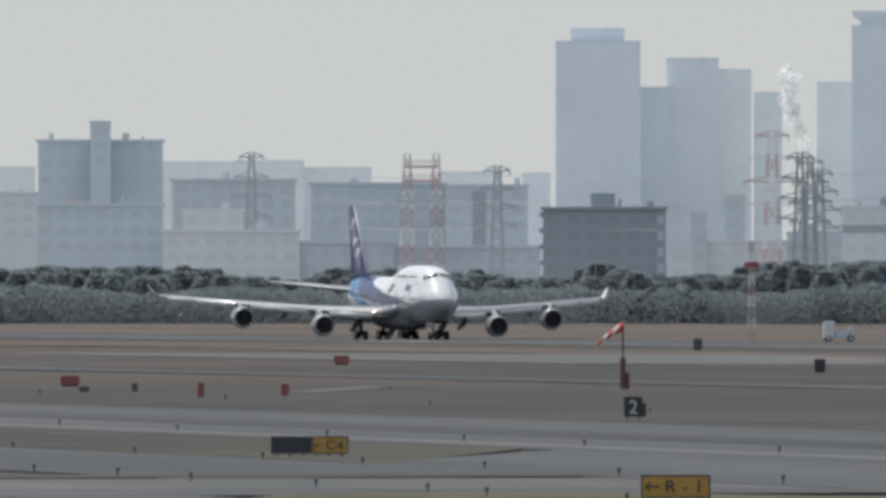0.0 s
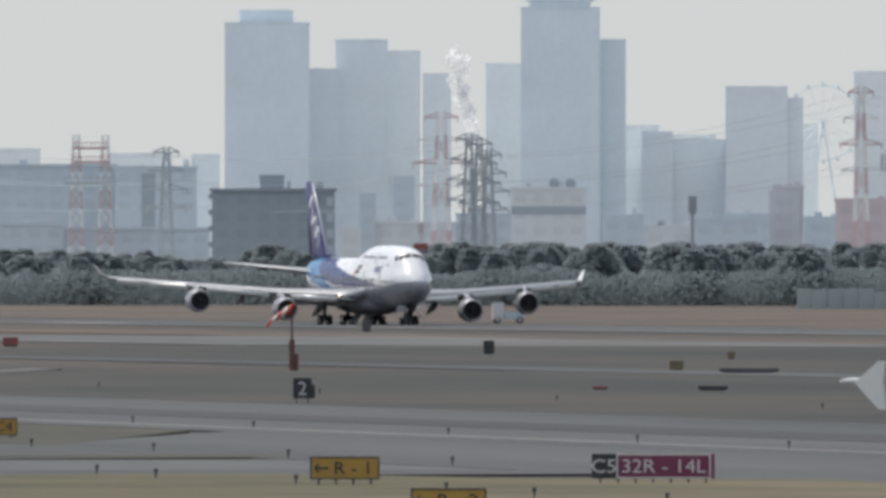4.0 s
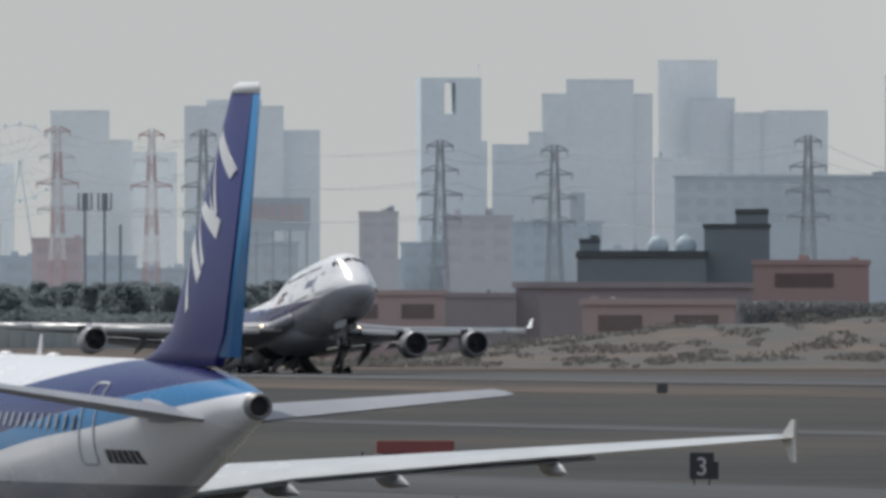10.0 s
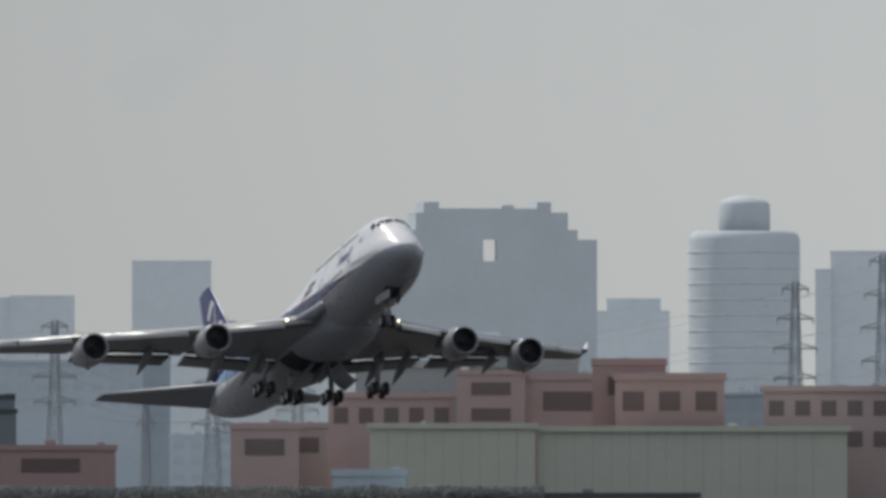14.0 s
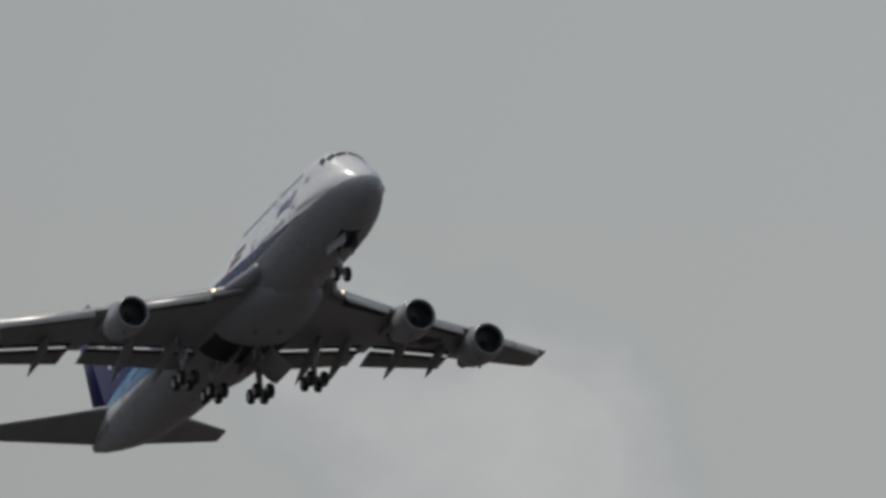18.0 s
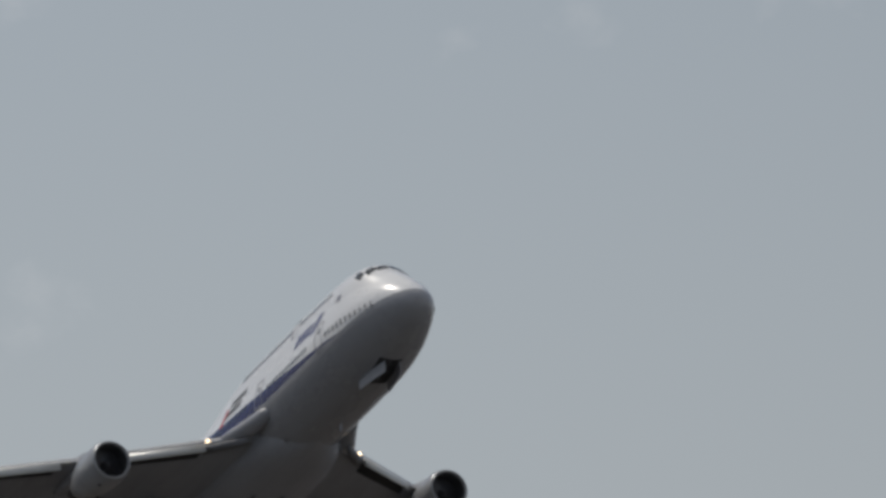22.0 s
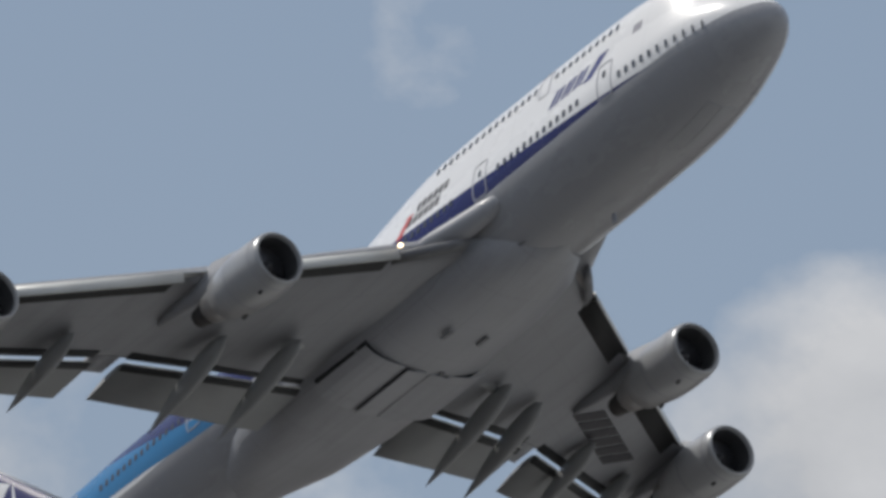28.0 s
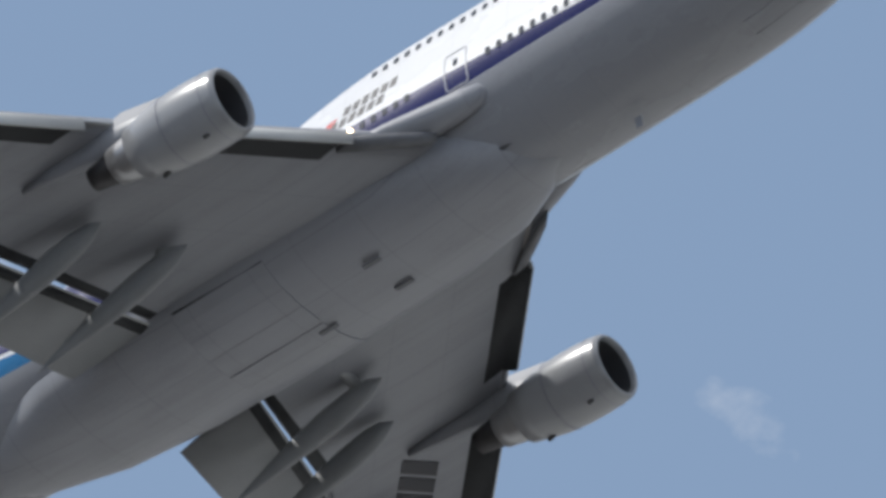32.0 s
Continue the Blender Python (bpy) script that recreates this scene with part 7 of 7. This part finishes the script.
# tail of a parked aircraft beyond the grass
g = thing("parked_aircraft_tail", pose(208.4, 3664, 0), "white tail fin of a parked small aircraft", "airplane")
surface("fin", [foil(-1.5, 3.2, 0, 0.0, 0.08, 0, upright=True), foil(0.6, 1.1, 0, 6.2, 0.08, 0, upright=True)], M["white_mark"], g)
surface("tail_body", [[(x, r * math.cos(a), 0.9 + r * math.sin(a) * 0.9) for a in [2 * math.pi * k / 12 for k in range(12)]] for x, r in ((2.0, 0.15), (0.0, 0.6), (-3.0, 0.85), (-6, 0.9))], M["white_mark"], g)

# ---------------------------------------------------------------- trees, bushes, embankment
def leaf_material(name, a, b, c):
    n = Nodes(name, 0.9, 0.0, 0.1)
    r = n.node("ShaderNodeNewGeometry").outputs["Random Per Island"]
    v = n.noise(0.4, 3)
    col = n.ramp(n.math("MULTIPLY_ADD", r, 0.6, n.math("MULTIPLY", v, 0.4)), (0.25, a), (0.5, b), (0.8, c))
    mat = n.done(col)
    # thin leaves let light through
    thin = n.node("ShaderNodeBsdfTranslucent")
    n.put(thin.inputs["Color"], col)
    both = n.node("ShaderNodeMixShader")
    both.inputs[0].default_value = 0.55
    n.t.links.new(n.bsdf.outputs[0], both.inputs[1])
    n.t.links.new(thin.outputs[0], both.inputs[2])
    n.t.links.new(both.outputs[0], n.t.nodes["Material Output"].inputs[0])
    return mat


# leaf colour lifted to blue-grey, holding the haze before the trees
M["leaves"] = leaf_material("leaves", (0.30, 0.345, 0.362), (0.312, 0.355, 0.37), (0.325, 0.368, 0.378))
M["bark"] = painted("bark", (0.09, 0.085, 0.08), 0.9, 0.0, 0.2, 1.0)
rnd = random.Random(11)


def tree(h, w, n):
    """A tapered trunk with limbs and a crown of leaf clumps with gaps."""
    t = thing("tree", pose(0, 0, 0), "dark evergreen tree in the far tree line", "tree", "tree line")
    bm = bmesh.new()
    add_bar(bm, (0, 0, 0), (0, 0, h * 0.35), 0.42, 7)
    add_bar(bm, (0, 0, h * 0.35), (0.2, 0, h * 0.75), 0.26, 6)
    for k in range(5):
        a = rnd.uniform(0, 6.28)
        add_bar(bm, (0, 0, h * (0.25 + 0.1 * k)), (w * 0.35 * math.cos(a), w * 0.35 * math.sin(a), h * (0.42 + 0.1 * k)), 0.15, 5)
    part("trunk", bm, M["bark"], t)
    verts, faces = [], []
    for i in range(n):
        a, u = rnd.uniform(0, 6.28), rnd.random()
        z = h * (0.04 + 0.93 * u)
        env = w / 2 * (math.sin(math.pi * min(1, 0.22 + 0.72 * u)) ** 0.7) * (0.85 + 0.25 * math.sin(3 * a + 5 * u))
        r = env * math.sqrt(rnd.random())
        c = Vector((r * math.cos(a), r * math.sin(a), z))
        s = rnd.uniform(0.17, 0.34)
        # a ragged clump of crossed leaves
        for k in range(5):
            d = Vector((rnd.gauss(0, 1), rnd.gauss(0, 1), rnd.gauss(0, 0.8))).normalized()
            e = d.orthogonal().normalized()
            e = (Matrix.Rotation(rnd.uniform(0, 6.28), 3, d) @ e) * s
            f = d.cross(e) * rnd.uniform(0.5, 0.9)
            o = c + Vector((rnd.uniform(-1, 1), rnd.uniform(-1, 1), rnd.uniform(-0.7, 0.7))) * s * 0.8
            b = len(verts)
            verts += [o - e, o + f, o + e, o - f * 0.8]
            faces.append((b, b + 1, b + 2, b + 3))
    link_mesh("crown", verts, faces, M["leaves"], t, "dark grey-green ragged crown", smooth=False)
    return t


kinds = [tree(h, w, n) for h, w, n in ((11.5, 9.0, 2600), (10.0, 10.0, 2600), (12.5, 8.5, 2600), (9.0, 8.5, 2100), (8.0, 9.5, 2100))]
first = [True] * len(kinds)
KIND_HEIGHT = (11.5, 10.0, 12.5, 9.0, 8.0)
CANOPY = [(40, 11.3), (104, 11.5), (110, 9.6), (122, 9.4), (128, 11.2), (157, 10.6), (165, 9.4), (176, 9.5), (179, 12.3), (185, 12.2), (188, 9.6), (207, 9.8), (212, 12.3), (352, 12.5)]  # x, height of the tops
spots = []
x = 40.0
while x < 352.0:
    spots.append((x, 3600 + rnd.uniform(-30, 25), rnd.randrange(5), lerp(x, CANOPY) * rnd.uniform(0.82, 1.0)))
    spots.append((x + 1.6, 3660 + rnd.uniform(-20, 25), rnd.randrange(3), lerp(x, CANOPY) * rnd.uniform(0.93, 1.04)))
    x += rnd.uniform(2.4, 3.8)
for x, y, k, h in spots:
    sc = h / KIND_HEIGHT[k]
    m = pose(x, y, -0.1, 0, 0, rnd.uniform(0, 360)) @ Matrix.Diagonal((sc, sc, sc, 1))
    if first[k]:
        kinds[k].matrix_basis = pose(x, y, -0.1)
        first[k] = False
    else:
        copy_thing(kinds[k], m)

# low scrub that closes the foot of the tree line
verts, faces = [], []
for i in range(60000):
    x = rnd.uniform(35, 355)
    c = Vector((x, 3570 + rnd.uniform(-14, 14), (6.6 + 2.4 * noise.noise(Vector((x * 0.05, 0, 0))) + 1.2 * noise.noise(Vector((x * 0.3, 5, 0)))) * rnd.random() ** 0.9))
    s = rnd.uniform(0.18, 0.4)
    for k in range(2):
        d = Vector((rnd.gauss(0, 1), rnd.gauss(0, 1), rnd.gauss(0, 1))).normalized()
        e = d.orthogonal().normalized() * s
        f = d.cross(e) * 0.8
        b = len(verts)
        verts += [c - e, c + f, c + e, c - f]
        faces.append((b, b + 1, b + 2, b + 3))
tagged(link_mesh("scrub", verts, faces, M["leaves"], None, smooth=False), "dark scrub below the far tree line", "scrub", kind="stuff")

# earth embankment before the yard
M["bank"] = field_material("bank", [(0.088, 0.094, 0.096), (0.094, 0.097, 0.095), (0.103, 0.099, 0.094), (0.118, 0.104, 0.094), (0.132, 0.111, 0.096)], 0.9, 0.6)
verts, faces = [], []
na, nb = 150, 16
for i in range(na):
    az = radians(5.55 + 7.4 * i / (na - 1))
    for j in range(nb):
        v = j / (nb - 1)
        d = 2150 + 170 * v
        rise = min(1, max(0, (math.degrees(az) - 5.6) / 1.1))
        ridge = math.sin(math.pi * min(1, v * 0.62)) ** 1.2
        p = Vector((d * math.sin(az), d * math.cos(az), 0))
        hgt = (5.6 * rise * ridge) * (0.85 + 0.4 * noise.noise(p * 0.018) + 0.18 * noise.noise(p * 0.07))
        verts.append((p.x, p.y, hgt - 0.15))
for i in range(na - 1):
    for j in range(nb - 1):
        faces.append((i * nb + j, (i + 1) * nb + j, (i + 1) * nb + j + 1, i * nb + j + 1))
tagged(link_mesh("embankment", verts, faces, M["bank"], None), "tan grass embankment with dark patches before sheds", "embankment", kind="structure")
M["bush_leaves"] = leaf_material("bush_leaves", (0.20, 0.203, 0.195), (0.212, 0.207, 0.195), (0.225, 0.212, 0.195))
# bushes along the foot and crest of the bank, and before the yard's sheds
verts, faces = [], []
for i in range(60000):
    deg, v = rnd.uniform(5.2, 9.8), rnd.uniform(0.02, 0.85)
    tuft = noise.noise(Vector((deg * 4.0, v * 9.0, 0))) + 0.5 * noise.noise(Vector((deg * 14.0, v * 20.0, 3)))
    if tuft < 0.16:
        continue
    az = radians(deg)
    d = 2150 + 170 * v
    p = Vector((d * math.sin(az), d * math.cos(az), 0))
    foot = 5.6 * min(1, max(0, (deg - 5.6) / 1.1)) * math.sin(math.pi * min(1, max(0.0, v) * 0.62)) ** 1.2 * (0.85 + 0.4 * noise.noise(p * 0.018) + 0.18 * noise.noise(p * 0.07))
    c = p + Vector((0, 0, foot - 0.1 + min(1.0, 1.6 * tuft) * rnd.random() ** 1.4))
    s = rnd.uniform(0.08, 0.22)
    for k in range(2):
        n_ = Vector((rnd.gauss(0, 1), rnd.gauss(0, 1), rnd.gauss(0, 1))).normalized()
        e = n_.orthogonal().normalized() * s * 1.5
        f = n_.cross(e) * 0.6
        b = len(verts)
        verts += [c - e, c + f, c + e, c - f]
        faces.append((b, b + 1, b + 2, b + 3))
tagged(link_mesh("bushes", verts, faces, M["bush_leaves"], None, smooth=False), "dark low bushes on the embankment", "bush", kind="stuff")

# dark clipped hedge along the crest
verts, faces = [], []
for i in range(26000):
    deg = rnd.uniform(6.85, 8.6)
    az, d = radians(deg), 2296 + rnd.uniform(-2, 2)
    c = Vector((d * math.sin(az), d * math.cos(az), 3.6 + (4.3 + 0.35 * noise.noise(Vector((deg * 9, 1, 0)))) * rnd.random()))
    e = Vector((rnd.gauss(0, 1), rnd.gauss(0, 1), rnd.gauss(0, 1))).normalized() * rnd.uniform(0.12, 0.28)
    f = e.orthogonal().normalized() * e.length * 0.8
    b = len(verts)
    verts += [c - e, c + f, c + e, c - f]
    faces.append((b, b + 1, b + 2, b + 3))
M["hedge_leaves"] = leaf_material("hedge_leaves", (0.215, 0.235, 0.245), (0.23, 0.25, 0.258), (0.245, 0.263, 0.268))
tagged(link_mesh("hedge", verts, faces, M["hedge_leaves"], None, smooth=False), "dark clipped hedge along the embankment's crest", "hedge", kind="stuff")

# ---------------------------------------------------------------- what moves
jumbo, gear, wings = build_jumbo()
twin_jet = build_twin()


def air_pose(x, y, z, heading, pitch, bank):
    """Nose along the heading, measured from +y towards +x; positive bank lowers the right wing."""
    return Matrix.Translation((x, y, z)) @ Euler((radians(bank), radians(-pitch), radians(90 - heading))).to_matrix().to_4x4()


def swing(t0, t1, a0, a1):
    """Rest at one angle, swing, rest at the other."""
    return [(0.0, a0), (9.0, a0), (11.0, a0), (t0 - 0.5, a0), (t0, a0), ((t0 + t1) / 2, (a0 + a1) / 2), (t1, a1), (t1 + 0.5, a1), (32.0, a1)]


GEAR = [
    ("nose_gear", 0.25, "y", swing(17.9, 20.9, 0, -107)),
    ("wing_gear_right", 1.3, "x", swing(17.6, 22.0, 0, 113)),
    ("wing_gear_left", 1.3, "x", swing(17.6, 22.0, 0, -113)),
    ("body_gear_right", 1.3, "y", swing(17.8, 22.2, 0, -100)),
    ("body_gear_left", 1.3, "y", swing(17.8, 22.2, 0, -100)),
    ("nose_door_left", 0, "x", swing(24.6, 26.0, 84, 0)),
    ("nose_door_right", 0, "x", swing(24.6, 26.0, -84, 0)),
    ("body_door_inner_left", 0, "x", swing(26.9, 28.3, -82, 0)),
    ("body_door_inner_right", 0, "x", swing(26.9, 28.3, 82, 0)),
    ("body_door_outer_left", 0, "x", swing(26.9, 28.3, -72, 0)),
    ("body_door_outer_right", 0, "x", swing(26.9, 28.3, 72, 0)),
]


WING_DROOP = [(0.0, 2.4), (5.0, 2.4), (7.5, 2.3), (8.5, 1.6), (9.5, 0.7), (10.5, 0.1), (11.5, 0.0), (20.0, 0.0), (32.0, 0.0)]  # seconds, degrees


def motions():
    walk(jumbo, [(t, air_pose(x, y, z, h, p, b)) for t, x, y, z, h, p, b in JUMBO])
    walk(twin_jet, [(t, air_pose(x, y, 0.06, h, 0.46, 1.12)) for t, x, y, h in TAXI])
    # the wings droop while the wheels carry the weight, and rise as they take it
    for s, pieces in wings.items():
        for o in pieces:
            base = o.matrix_basis.copy()
            walk(o, [(t, pose(0, s * 3.2, 3.4, -s * a) @ pose(0, -s * 3.2, -3.4) @ base) for t, a in WING_DROOP])
    for name, drop, axis, rows in GEAR:
        g = gear[name]
        base = g.matrix_basis.copy()
        walk(g, [(t, Matrix.Translation((0, 0, -drop if 10 < t < 20.5 and abs(a) < 60 else 0)) @ base @ (pose(0, 0, 0, a, 0, 0) if axis == "x" else pose(0, 0, 0, 0, a, 0))) for t, a in rows])


motions()
